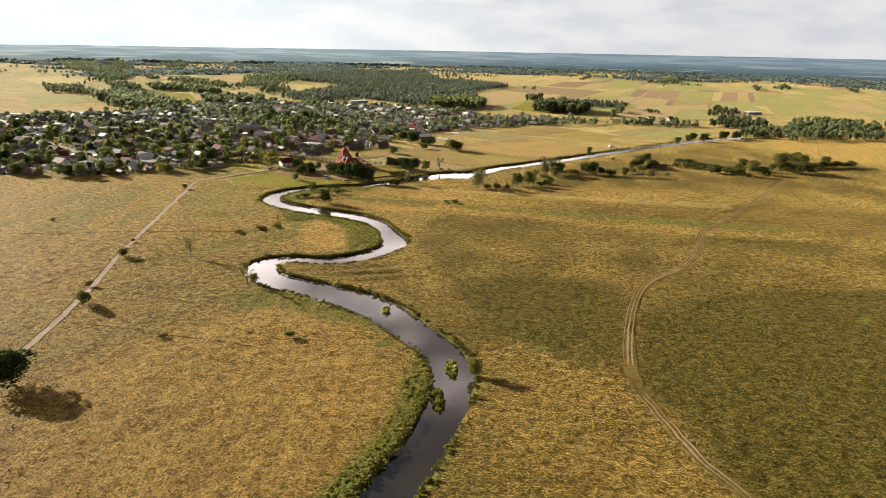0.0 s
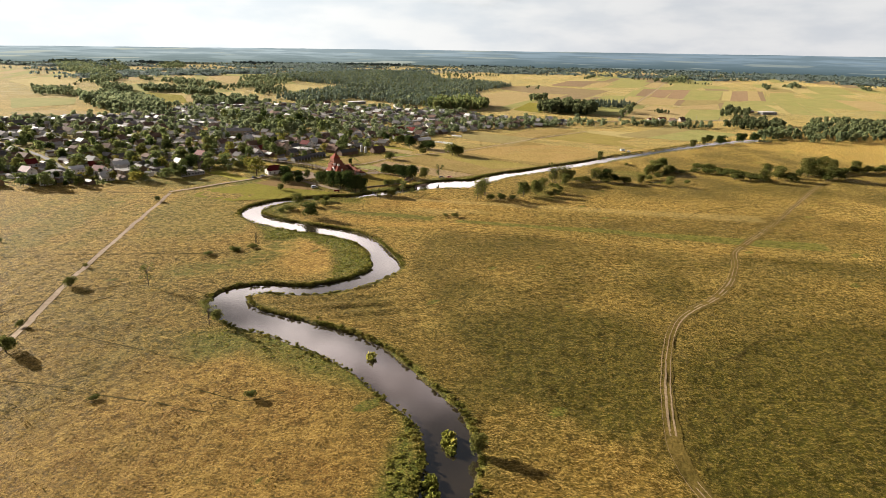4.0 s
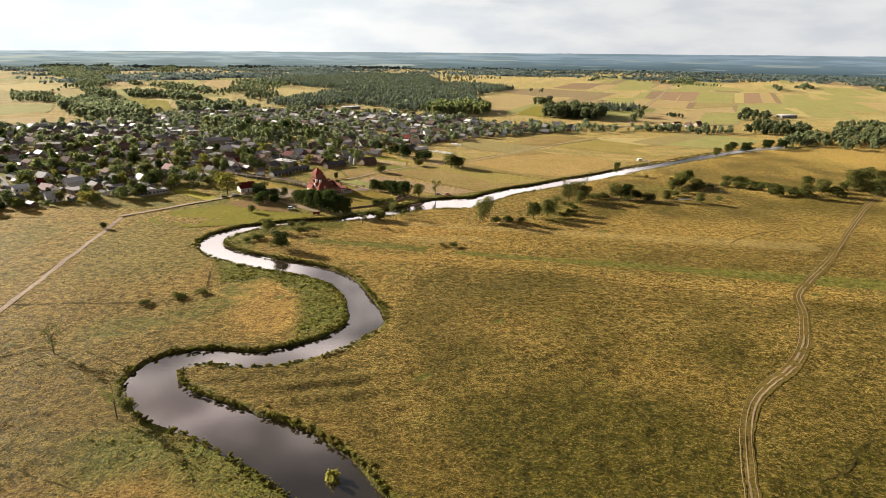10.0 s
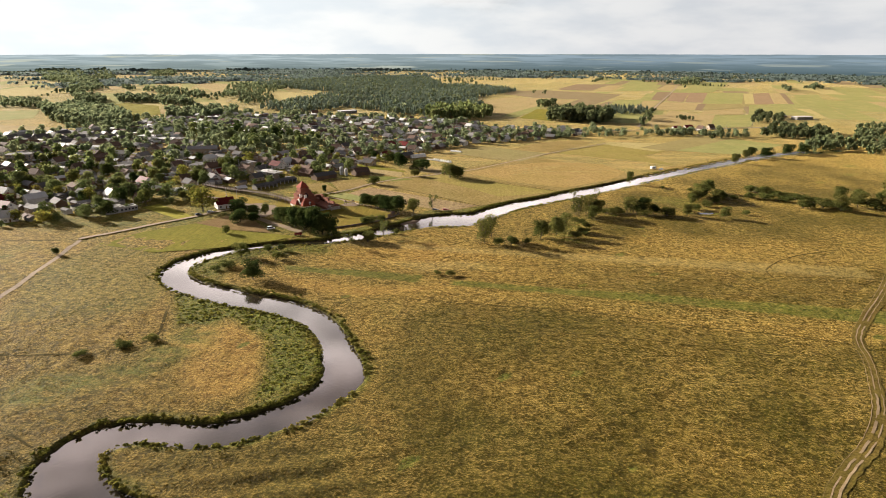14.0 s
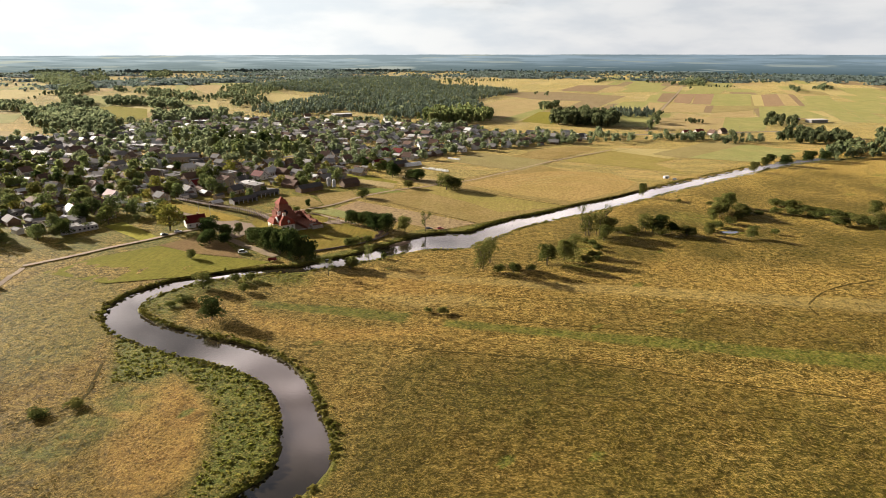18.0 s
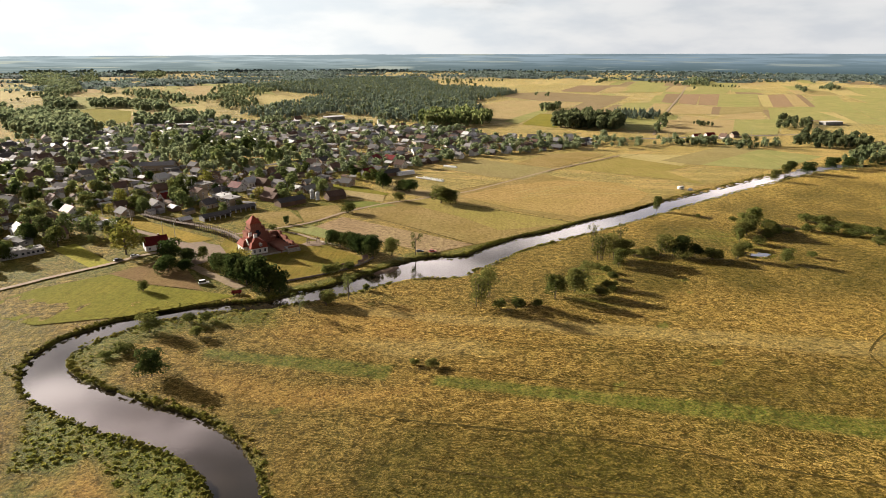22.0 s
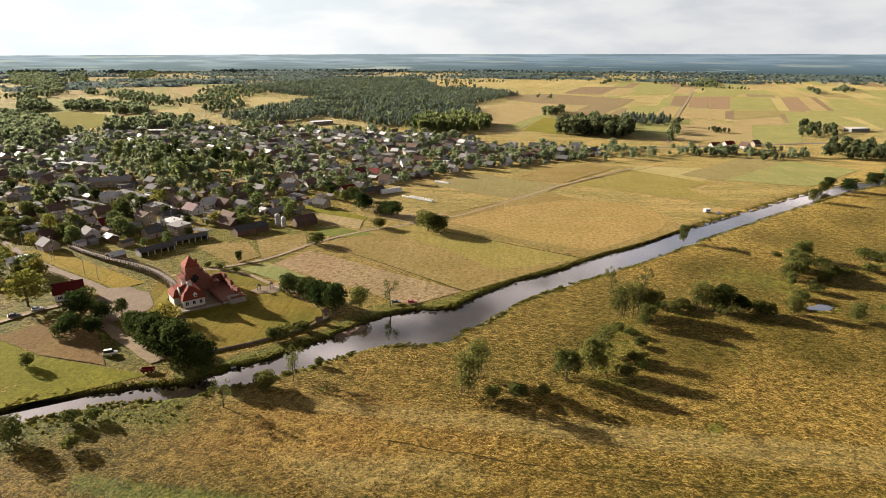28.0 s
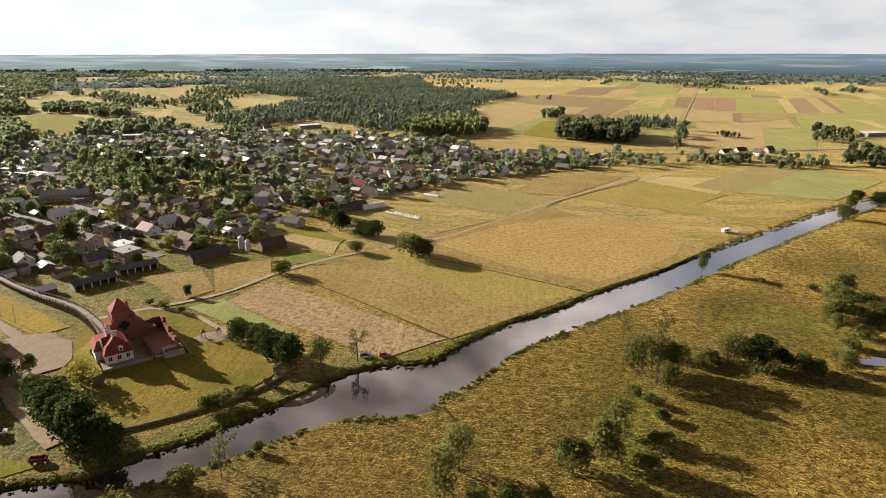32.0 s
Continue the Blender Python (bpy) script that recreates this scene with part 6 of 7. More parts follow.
part("tower_roof", tr, M["red_tile"], castle, "steep red tiled tower roof")
part("roof_finial", MB().tube((ap[0], ap[1], 18.5), (ap[0], ap[1], 19.5), 0.12, 0.05, 6), M["dark_roof"], castle)
part("chimney", MB().box(tx1 - 2.6, ty0 + 4.2, 13.4, tx1 - 1.7, ty0 + 5.1, 16.4), M["brick"], castle)
# thin dark plates stand for the shaded depth of the cross-shaped hole
for a, b_, c, d in ((8.9, 6.6, 10.7, 10.4), (8.0, 7.6, 8.9, 9.4), (10.7, 7.6, 11.6, 9.4)):
    part("niche", MB().box(a, ty0 - 0.04, b_, c, ty0 + 0.03, d), M["glass"], tower)
for k in range(3):
    part("slit_window", MB().box(tx0 - 0.04, ty0 + 1.6 + 2 * k, 10.4, tx0 + 0.03, ty0 + 2.2 + 2 * k, 11.6), M["glass"], tower)

# the white house under the tower
hx, hy, hh = 9.0, 15.4, 5.0
house_wall = MB().box(0, 0, 0, hx, hy, hh).box(-2.4, 6.0, 0, 0, hy, hh)
house_wall.add([(-0.05, 3.2, hh), (-0.05, 10.6, hh), (-0.05, 10.2, hh + 1.6), (-0.05, 8.9, hh + 2.3), (-0.05, 8.3, hh + 3.6), (-0.05, 6.9, hh + 4.4), (-0.05, 5.5, hh + 3.6), (-0.05, 4.9, hh + 2.3), (-0.05, 3.6, hh + 1.6),
                (0.35, 3.2, hh), (0.35, 10.6, hh), (0.35, 10.2, hh + 1.6), (0.35, 8.9, hh + 2.3), (0.35, 8.3, hh + 3.6), (0.35, 6.9, hh + 4.4), (0.35, 5.5, hh + 3.6), (0.35, 4.9, hh + 2.3), (0.35, 3.6, hh + 1.6)],
               [(0, 8, 7, 6, 5, 4, 3, 2, 1), tuple(range(9, 18))] + [(k, (k + 1) % 9, 9 + (k + 1) % 9, 9 + k) for k in range(9)])
part("house_wall", house_wall, M["white"], castle, "white plastered house walls with a curved gable")
hr = MB()
rings = [(-0.5, -0.5, hx + 0.5, hy + 0.5, hh), (0.9, 0.9, hx - 0.9, hy - 0.9, hh + 2.9), (1.4, 1.4, hx - 1.4, hy - 1.4, hh + 3.1), (hx / 2 - 0.1, 4.4, hx / 2 + 0.1, hy - 4.4, hh + 4.9)]
vs = [p for x0, y0, x1, y1, z_ in rings for p in ((x0, y0, z_), (x1, y0, z_), (x1, y1, z_), (x0, y1, z_))]
hr.add(vs, [(4 * r_ + k, 4 * r_ + (k + 1) % 4, 4 * r_ + 4 + (k + 1) % 4, 4 * r_ + 4 + k) for r_ in range(3) for k in range(4)] + [(12, 13, 14, 15), (3, 2, 1, 0)])
hr.add([(0.2, 5.0, hh + 0.2), (0.2, 8.8, hh + 0.2), (0.2, 6.9, hh + 4.2), (4.4, 5.0, hh + 3.0), (4.4, 8.8, hh + 3.0), (4.4, 6.9, hh + 4.9)], [(0, 2, 5, 3), (1, 4, 5, 2), (0, 1, 2)])
hr.add([(-2.9, 5.5, hh), (0.6, 5.5, hh), (0.6, hy + 0.5, hh), (-2.9, hy + 0.5, hh), (-1.2, 7.6, hh + 3.0), (1.6, 7.6, hh + 3.4), (1.6, hy - 1.6, hh + 3.4), (-1.2, hy - 1.6, hh + 3.0)], [(0, 1, 5, 4), (2, 3, 7, 6), (3, 0, 4, 7), (4, 5, 6, 7)])
part("house_roof", hr, M["red_tile"], castle, "red tiled mansard roof")
for x_, y_ in ((4.4, 4.9), (3.2, 9.6)):
    ch = part("chimney", MB().box(x_ - 0.9, y_ - 0.4, hh + 4.0, x_ + 0.9, y_ + 0.4, hh + 6.7), M["white"], castle, "white plastered chimney")
    part("chimney_cap", MB().box(x_ - 1.0, y_ - 0.5, hh + 6.7, x_ + 1.0, y_ + 0.5, hh + 6.9), M["brick"], ch)
dm = part("dormer", MB().box(4.6, -0.35, hh + 0.9, 5.9, 1.2, hh + 2.1).add([(4.4, -0.5, hh + 2.1), (6.1, -0.5, hh + 2.1), (5.25, -0.5, hh + 2.8), (4.4, 1.6, hh + 2.1), (6.1, 1.6, hh + 2.1), (5.25, 1.6, hh + 2.8)], [(0, 1, 2), (5, 4, 3), (0, 2, 5, 3), (1, 4, 5, 2), (0, 3, 4, 1)]), M["white"], castle, "small white roof dormer")
part("pane", MB().box(4.85, -0.39, hh + 1.1, 5.65, -0.35, hh + 1.9), M["glass"], dm)
for x_ in (1.5, 4.4, 7.3):
    window_part(castle, x_, 0, FLOOR_Z + 1.1, 1.2, 1.6, "y-")
for y_ in (1.6, 4.6, 9.4, 12.4):
    window_part(castle, 0, y_, FLOOR_Z + 1.1, 1.1, 1.5, "x-")
window_part(castle, -0.05, 6.9, hh + 0.9, 1.0, 1.5, "x-")
part("house_door", MB().box(-0.07, 6.3, FLOOR_Z - 0.3, 0.03, 7.6, FLOOR_Z + 2.0), M["door"], castle)

# grassy castle mound under the terrace
mound = MB()
pts = [(0, 1), (0.25, 0.55), (0.6, 0.15), (1, -0.1)]
out = [(-1.6, -4.5), (18.6, -4.7), (17.6, -7.0), (26.2, -7.0), (26.2, 24.5), (3, 27), (-3, 16)]
cx_, cy_ = 12, 10
vs = []
for f_, z_ in pts:
    for x_, y_ in out:
        d = Vector((x_ - cx_, y_ - cy_)).normalized() * (0.3 + 6.0 * f_)
        p = pose(C0[0], C0[1], 0, 0, 0, 42) @ Vector((x_ + d.x, y_ + d.y, 0))
        vs.append((p.x, p.y, 1.2 * max(z_, 0) + 0.30 if f_ < 1 else 0.1))
n_ = len(out)
mound.add(vs, [(r_ * n_ + k, r_ * n_ + n_ + k, r_ * n_ + n_ + (k + 1) % n_, r_ * n_ + (k + 1) % n_) for r_ in range(3) for k in range(n_)])
tagged(new("castle_mound", mound.mesh("castle_mound", M["lawn"])), "low grass bank round the castle terrace", "mound", kind="structure")

# gravel forecourt
mesh = mesh_from([(x, y, 0.345) for x, y in ((-186, 591), (-180, 591), (-174, 594), (-168, 590), (-161, 588), (-155, 580), (-151, 574), (-150, 568), (-155, 563), (-156, 557), (-162, 551), (-166, 553), (-164, 560), (-170, 565), (-172, 571), (-179, 575), (-181, 582), (-187, 586))], [list(range(18))], "forecourt")
mesh.materials.append(M["gravel"])
tagged(new("forecourt", mesh), "pale gravel forecourt before the castle", "yard", kind="structure")
sand = MB()
rings_ = [(f_, z_) for f_, z_ in ((0.05, -0.35), (0.45, -0.5), (0.8, -0.95), (1.15, -1.5))]
sand.add([(-58 + f_ * (9 * math.cos(a) * 0.64 - (3.4 + 0.7 * math.sin(3 * a)) * math.sin(a) * 0.77), 559 + f_ * (9 * math.cos(a) * 0.77 + (3.4 + 0.7 * math.sin(3 * a)) * math.sin(a) * 0.64), z_) for f_, z_ in rings_ for a in np.linspace(0, 6.2832, 21)[:-1]],
         [(r_ * 20 + k, r_ * 20 + 20 + k, r_ * 20 + 20 + (k + 1) % 20, r_ * 20 + (k + 1) % 20) for r_ in range(3) for k in range(20)] + [tuple(range(20))])
mesh = sand.mesh("sand_bank", M["sand"])
tagged(new("sand_bank", mesh), "wet brown sand bank at the pool", "river bank", kind="structure")
rim = [(144 + (6.8 + 1.1 * math.sin(3 * a) + 0.6 * math.sin(5 * a + 1)) * math.cos(a), 602.5 + (4.6 + 0.8 * math.sin(2 * a + 2)) * math.sin(a), 0.05) for a in np.linspace(0, 6.2832, 29)[:-1]]
mesh = mesh_from(rim, [list(range(28))], "pond")
mesh.materials.append(M["water"])
tagged(new("pond", mesh), "small dark pond among the willows", "pond", kind="structure")


def timber_bridge(points):
    """The long wooden footbridge to the tower: deck, posts and rails."""
    line = smooth([(*p, z_) for p, z_ in points], 2.2)
    base = thing("footbridge", pose(0, 0, 0), "long weathered timber footbridge with railings", "bridge")
    tang = np.gradient(line[:, :2], axis=0)
    tang /= np.linalg.norm(tang, axis=1)[:, None]
    nrm = np.stack([-tang[:, 1], tang[:, 0]], 1)
    for i in range(len(line) - 1):
        a, b_ = line[i], line[i + 1]
        part("deck_panel", MB().slab((*(a[:2] + nrm[i] * 1.6), a[2]), (*(a[:2] - nrm[i] * 1.6), a[2]), (*(b_[:2] - nrm[i + 1] * 1.6), b_[2]), (*(b_[:2] + nrm[i + 1] * 1.6), b_[2]), 0.2), M["old_wood"], base)
        for sg in (-1, 1):
            p, q = a[:2] + nrm[i] * 1.55 * sg, b_[:2] + nrm[i + 1] * 1.55 * sg
            part("post", MB().box(p[0] - 0.13, p[1] - 0.13, -0.4, p[0] + 0.13, p[1] + 0.13, a[2] + 1.3), M["old_wood"], base)
            part("rail", MB().tube((*p, a[2] + 1.2), (*q, b_[2] + 1.2), 0.09, 0.09, 5).tube((*p, a[2] + 0.6), (*q, b_[2] + 0.6), 0.07, 0.07, 5), M["old_wood"], base)


timber_bridge([((-243, 649), 0.9), ((-225, 638), 1.4), ((-205, 627), 2.2), ((-188, 619), 2.8), ((-172, 610), 3.2), ((-158, 599), 3.4), ((-149, 590), 3.4)])


def fence_run(points, label, every=2.6, h_=1.1):
    line = smooth([(*p, 0) for p in points], every)
    base = thing("fence", pose(0, 0, 0), label, "fence")
    for i, a in enumerate(line):
        part("post", MB().box(a[0] - 0.07, a[1] - 0.07, -0.3, a[0] + 0.07, a[1] + 0.07, h_), M["old_wood"], base)
        if i + 1 < len(line):
            b_ = line[i + 1]
            part("rail", MB().tube((a[0], a[1], h_ - 0.1), (b_[0], b_[1], h_ - 0.1), 0.05, 0.05, 4).tube((a[0], a[1], h_ * 0.5), (b_[0], b_[1], h_ * 0.5), 0.05, 0.05, 4), M["old_wood"], base)


fence_run([(-232, 650), (-215, 640), (-195, 629), (-172, 618)], "low wooden paddock fence along the bridge")
fence_run([(-206, 598), (-196, 590), (-186, 582)], "low wooden fence beside the lane")


def palisade(points):
    """The dark plank wall on the castle's moat side."""
    line = smooth([(*p, 0) for p in points], 1.9)
    base = thing("moat_wall", pose(0, 0, 0), "low dark plank wall along the castle lawn", "wall")
    for i in range(len(line) - 1):
        a, b_ = line[i], line[i + 1]
        part("panel", MB().add([(a[0], a[1], -1.2), (b_[0], b_[1], -1.2), (b_[0], b_[1], 0.95), (a[0], a[1], 0.95), (a[0] + 0.15, a[1] - 0.2, -1.2), (b_[0] + 0.15, b_[1] - 0.2, -1.2), (b_[0] + 0.15, b_[1] - 0.2, 0.95), (a[0] + 0.15, a[1] - 0.2, 0.95)],
                               [(0, 1, 2, 3), (7, 6, 5, 4), (3, 2, 6, 7), (0, 4, 5, 1), (0, 3, 7, 4), (1, 5, 6, 2)]), M["old_wood"], base)


palisade([(-110, 531), (-104, 535), (-95, 541), (-85, 549), (-77, 557), (-71, 567), (-68, 575)])


def car(x, y, turn, paint, label, van=False):
    """A parked car: shell, glasshouse, four wheels with rims, lights."""
    ob = thing("car", pose(x, y, 0.3, 0, 0, turn), label, "car", "parked cars")
    l, w, t_ = (4.9, 1.85, 1.95) if van else (4.3, 1.75, 1.45)
    prof = [(-l / 2, 0.35), (-l / 2, 0.85), (-l / 2 + 0.15, 0.95), (l / 2 - 1.2, 0.95), (l / 2 - 0.1, 0.75), (l / 2, 0.6), (l / 2, 0.35)]
    cab = [(-l / 2 + 0.2, 0.95), (-l / 2 + (0.3 if van else 0.7), t_), (l / 2 - (1.7 if van else 2.0), t_), (l / 2 - 1.25, 0.95)]
    shape = lambda pr, hw, hw2: MB().add([(a, -(hw if b_ < 1 else hw2), b_) for a, b_ in pr] + [(a, (hw if b_ < 1 else hw2), b_) for a, b_ in pr],
                                         [tuple(range(len(pr) - 1, -1, -1))[::-1], tuple(range(2 * len(pr) - 1, len(pr) - 1, -1))] + [(k, len(pr) + k, len(pr) + (k + 1) % len(pr), (k + 1) % len(pr)) for k in range(len(pr))])
    part("body", shape(prof, w / 2, w / 2), M[paint], ob)
    part("window_glass", shape(cab, w / 2 - 0.06, w / 2 - 0.2), M["glass"], ob)
    part("roof", MB().box(-l / 2 + (0.4 if van else 0.8), -w / 2 + 0.18, t_ - 0.02, l / 2 - (1.75 if van else 2.05), w / 2 - 0.18, t_ + 0.05), M[paint], ob)
    for sx in (-1, 1):
        for sy in (-1, 1):
            wl = part("wheel", MB().tube((sx * l * 0.31, sy * (w / 2 - 0.18), 0.32), (sx * l * 0.31, sy * (w / 2 + 0.02), 0.32), 0.32, 0.32, 14), M["rubber"], ob)
            part("rim", MB().tube((sx * l * 0.31, sy * (w / 2 + 0.02), 0.32), (sx * l * 0.31, sy * (w / 2 + 0.04), 0.32), 0.2, 0.18, 10), M["tin"], wl)
        part("headlight", MB().box(l / 2 - 0.06, sx * 0.6 - 0.18, 0.55, l / 2 + 0.02, sx * 0.6 + 0.18, 0.7), M["foil"], ob)


car(-142, 528, 28, "car_white", "white estate car parked on the river meadow", True)
car(-198, 563.5, 40, "car_white", "white car parked beside the lane")
car(-203, 556, 45, "car_dark", "dark car parked beside the lane")
car(-37, 588, 20, "car_red", "red car parked at the edge of the pool")
car(-44, 587, 20, "car_dark", "dark car parked at the edge of the pool")
car(-171, 757, 40, "car_white", "white car parked in a farm yard")


def small_roofed(x, y, turn, l, w, h_, label, name, cat):
    ob = thing(name, pose(x, y, 0.25, 0, 0, turn), label, cat)
    for sx in (-1, 1):
        for sy in (-1, 1):
            part("post", MB().box(sx * (l / 2 - 0.1) - 0.09, sy * (w / 2 - 0.1) - 0.09, -0.3, sx * (l / 2 - 0.1) + 0.09, sy * (w / 2 - 0.1) + 0.09, h_), M["old_wood"], ob)
    part("roof", gable_roof(l, w, h_, h_ + w * 0.4, 0.25, 0.12), M["brown_roof"], ob)
    part("back_wall", MB().box(-l / 2, w / 2 - 0.1, 0, l / 2, w / 2, h_), M["old_wood"], ob)
    part("bench", MB().box(-l / 2 + 0.2, 0, 0.35, l / 2 - 0.2, w / 2 - 0.1, 0.45), M["old_wood"], ob)


for x, y in ((-72, 571), (-72.5, 563), (-80, 556.5)):
    small_roofed(x, y, 40, 2.4, 1.9, 2.0, "small roofed wooden shelter at the lawn's edge", "shelter", "shelter")
small_roofed(-129, 557, 42, 2.6, 2.6, 2.6, "small brick and timber gate shelter below the castle", "gate_shelter", "shelter")


def red_trailer(x, y, turn):
    ob = thing("trailer", pose(x, y, 0.1, 0, 0, turn), "rust-red farm trailer standing at the river bank", "trailer")
    part("bed", MB().box(-2.2, -1.0, 0.7, 2.2, 1.0, 0.9), M["wine_roof"], ob)
    for a in ((-2.2, -1.0, 2.2, -0.9), (-2.2, 0.9, 2.2, 1.0), (-2.2, -0.9, -2.1, 0.9), (2.1, -0.9, 2.2, 0.9)):
        part("side_board", MB().box(a[0], a[1], 0.9, a[2], a[3], 1.6), M["wine_roof"], ob)
    for sx in (-1, 1):
        for sy in (-1, 1):
            part("wheel", MB().tube((sx * 1.3, sy * 0.75, 0.4), (sx * 1.3, sy * 1.0, 0.4), 0.42, 0.42, 12), M["rubber"], ob)
    part("drawbar", MB().tube((2.2, 0, 0.7), (3.5, 0, 0.5), 0.08, 0.06, 6), M["greywall"], ob)


red_trailer(-121, 517, 15)


def playground(x, y):
    ob = thing("play_frame", pose(x, y, 0.25, 0, 0, 30), "wooden playground frame with two roofed towers and a swing", "playground")
    for k, x_ in enumerate((-3.2, 2.6)):
        for sx in (-0.7, 0.7):
            for sy in (-0.7, 0.7):
                part("post", MB().box(x_ + sx - 0.08, sy - 0.08, -0.2, x_ + sx + 0.08, sy + 0.08, 2.6), M["old_wood"], ob)
        part("platform", MB().box(x_ - 0.8, -0.8, 1.2, x_ + 0.8, 0.8, 1.3), M["old_wood"], ob)
        part("roof", MB().add([(x_ - 0.9, -0.9, 2.6), (x_ + 0.9, -0.9, 2.6), (x_ + 0.9, 0.9, 2.6), (x_ - 0.9, 0.9, 2.6), (x_, 0, 3.7)], [(0, 1, 4), (1, 2, 4), (2, 3, 4), (3, 0, 4), (3, 2, 1, 0)]), M["brown_roof"], ob)
    part("beam", MB().tube((-2.4, 0, 2.4), (1.8, 0, 2.4), 0.09, 0.09, 6), M["old_wood"], ob)
    for k in (-1.2, 0.6):
        part("swing_seat", MB().box(k - 0.3, -0.15, 0.5, k + 0.3, 0.15, 0.56).tube((k - 0.25, 0, 0.5), (k - 0.25, 0, 2.4), 0.02, 0.02, 4).tube((k + 0.25, 0, 0.5), (k + 0.25, 0, 2.4), 0.02, 0.02, 4), M["old_wood"], ob)
    part("slide", MB().slab((3.4, -0.3, 1.3), (3.4, 0.3, 1.3), (6.0, 0.3, 0.2), (6.0, -0.3, 0.2), 0.08), M["foil"], ob)
    mesh_ = mesh_from([(x + a * 7, y + b_ * 5, 0.34) for a, b_ in ((-1, -0.5), (-0.4, -1), (0.6, -0.9), (1.1, -0.1), (0.7, 0.8), (-0.5, 0.9))], [list(range(6))], "play_sand")
    mesh_.materials.append(M["gravel"])
    tagged(new("play_sand", mesh_), "sandy patch under the playground", "ground patch", kind="structure")


playground(-108, 597)


def jetty(x, y, turn):
    ob = thing("jetty", pose(x, y, -1.1, 0, 0, turn), "small pale wooden jetty on the river", "jetty")
    for k in range(9):
        part("plank", MB().box(-2.4 + k * 0.55, -0.9, 0.45, -1.9 + k * 0.55, 0.9, 0.53), M["foil"] if k > 6 else M["old_wood"], ob)
    for sx in (-2.2, 0, 2.2):
        for sy in (-0.8, 0.8):
            part("pile", MB().tube((sx, sy, -1.2), (sx, sy, 0.6), 0.09, 0.09, 6), M["old_wood"], ob)


jetty(-94, 526, -60)


def camp(x, y):
    """The white trailer and tents on the far bank."""
    ob = thing("white_caravan", pose(x, y, 0, 0, 0, 25), "white caravan standing on the far river bank", "caravan")
    part("body", MB().box(-2.6, -1.1, 0.5, 2.6, 1.1, 2.5).box(-2.3, -1.0, 2.5, 2.3, 1.0, 2.7), M["car_white"], ob)
    part("pane", MB().box(-1.4, -1.13, 1.3, 1.4, -1.1, 2.0), M["glass"], ob)
    for sx in (-0.5, 0.5):
        part("wheel", MB().tube((sx, -1.12, 0.35), (sx, -0.9, 0.35), 0.35, 0.35, 12), M["rubber"], ob)
    ob = thing("tent", pose(x + 7, y - 2, 0, 0, 0, 25), "low white tent beside the caravan", "tent")
    part("canvas", MB().add([(-1.8, -1.3, 0), (1.8, -1.3, 0), (1.8, 1.3, 0), (-1.8, 1.3, 0), (-1.4, 0, 1.5), (1.4, 0, 1.5)], [(0, 1, 5, 4), (1, 2, 5), (2, 3, 4, 5), (3, 0, 4), (3, 2, 1, 0)]), M["foil"], ob)


camp(148, 773)


def street_pole(x, y):
    m_ = pose(x, y, 0)
    if "pole" in FIRST:
        copy_thing(FIRST["pole"], m_)
        return
    ob = FIRST["pole"] = thing("power_pole", m_, "grey concrete power pole with a crossarm", "power pole", "village power poles")
    part("shaft", MB().tube((0, 0, -0.3), (0, 0, 9.0), 0.17, 0.1, 7), M["concrete"], ob)
    part("crossarm", MB().box(-0.9, -0.06, 8.4, 0.9, 0.06, 8.55), M["greywall"], ob)
    for k in (-0.8, 0, 0.8):
        part("insulator", MB().tube((k, 0, 8.55), (k, 0, 8.8), 0.05, 0.04, 6), M["glass"], ob)


for line in STREETS[:2] + STREETS[3:]:
    for p in line[2::5]:
        street_pole(p[0] + 4.4, p[1] + 3.0)
for x, y in ((-205, 606), (-236, 626)):
    street_pole(x, y)

# ---- woods, garden trees, reeds and tussocks ----
FULL = [crown_cards(s, 40, 0.25, lobes_of(s, "round"), 0.66) for s in (31, 32, 33, 34)]
NEARFULL = [crown_cards(s, 105, 0.135, lobes_of(s, "round"), 0.6) for s in (35, 36, 37, 38)]
TALL = [crown_cards(s, 34, 0.22, lobes_of(s, "tall"), 0.66) for s in (41, 42, 43)]
PINE = [crown_cards(s, 22, 0.22, lobes_of(s, "pine"), 0.7) for s in (51, 52, 53)]
BUSHY = [crown_cards(s, 20, 0.33, lobes_of(s, "bush"), 0.6) for s in (71, 72, 73)]


def wood(name, poly, step, h_, spread_w, templates, material, label, seed, thin=0.0):
    xy = spread(poly, step, seed)
    rs = np.random.RandomState(seed)
    xy = xy[rs.rand(len(xy)) >= thin]
    xy = xy[edge_soft(xy, poly, step * 2.2) + 0.28 * rumple(xy, step * 6, seed) > 0.5 + 0.12 * rs.rand(len(xy))]
    if name in ("pine_forest", "forest_broadleaf"):
        xy = xy[rumple(xy * np.array([0.45, 1.0]), 150, 88) < 0.62]
    if name == "village_wood":
        xy = xy[free_of(xy, SPOTS, 13)]
    if not len(xy):
        return None
    size = h_ * (0.72 + 0.5 * rs.rand(len(xy)))
    return scatter(name, templates, xy, size, size * spread_w * (0.8 + 0.4 * rs.rand(len(xy))), M[material], label, "trees", seed)


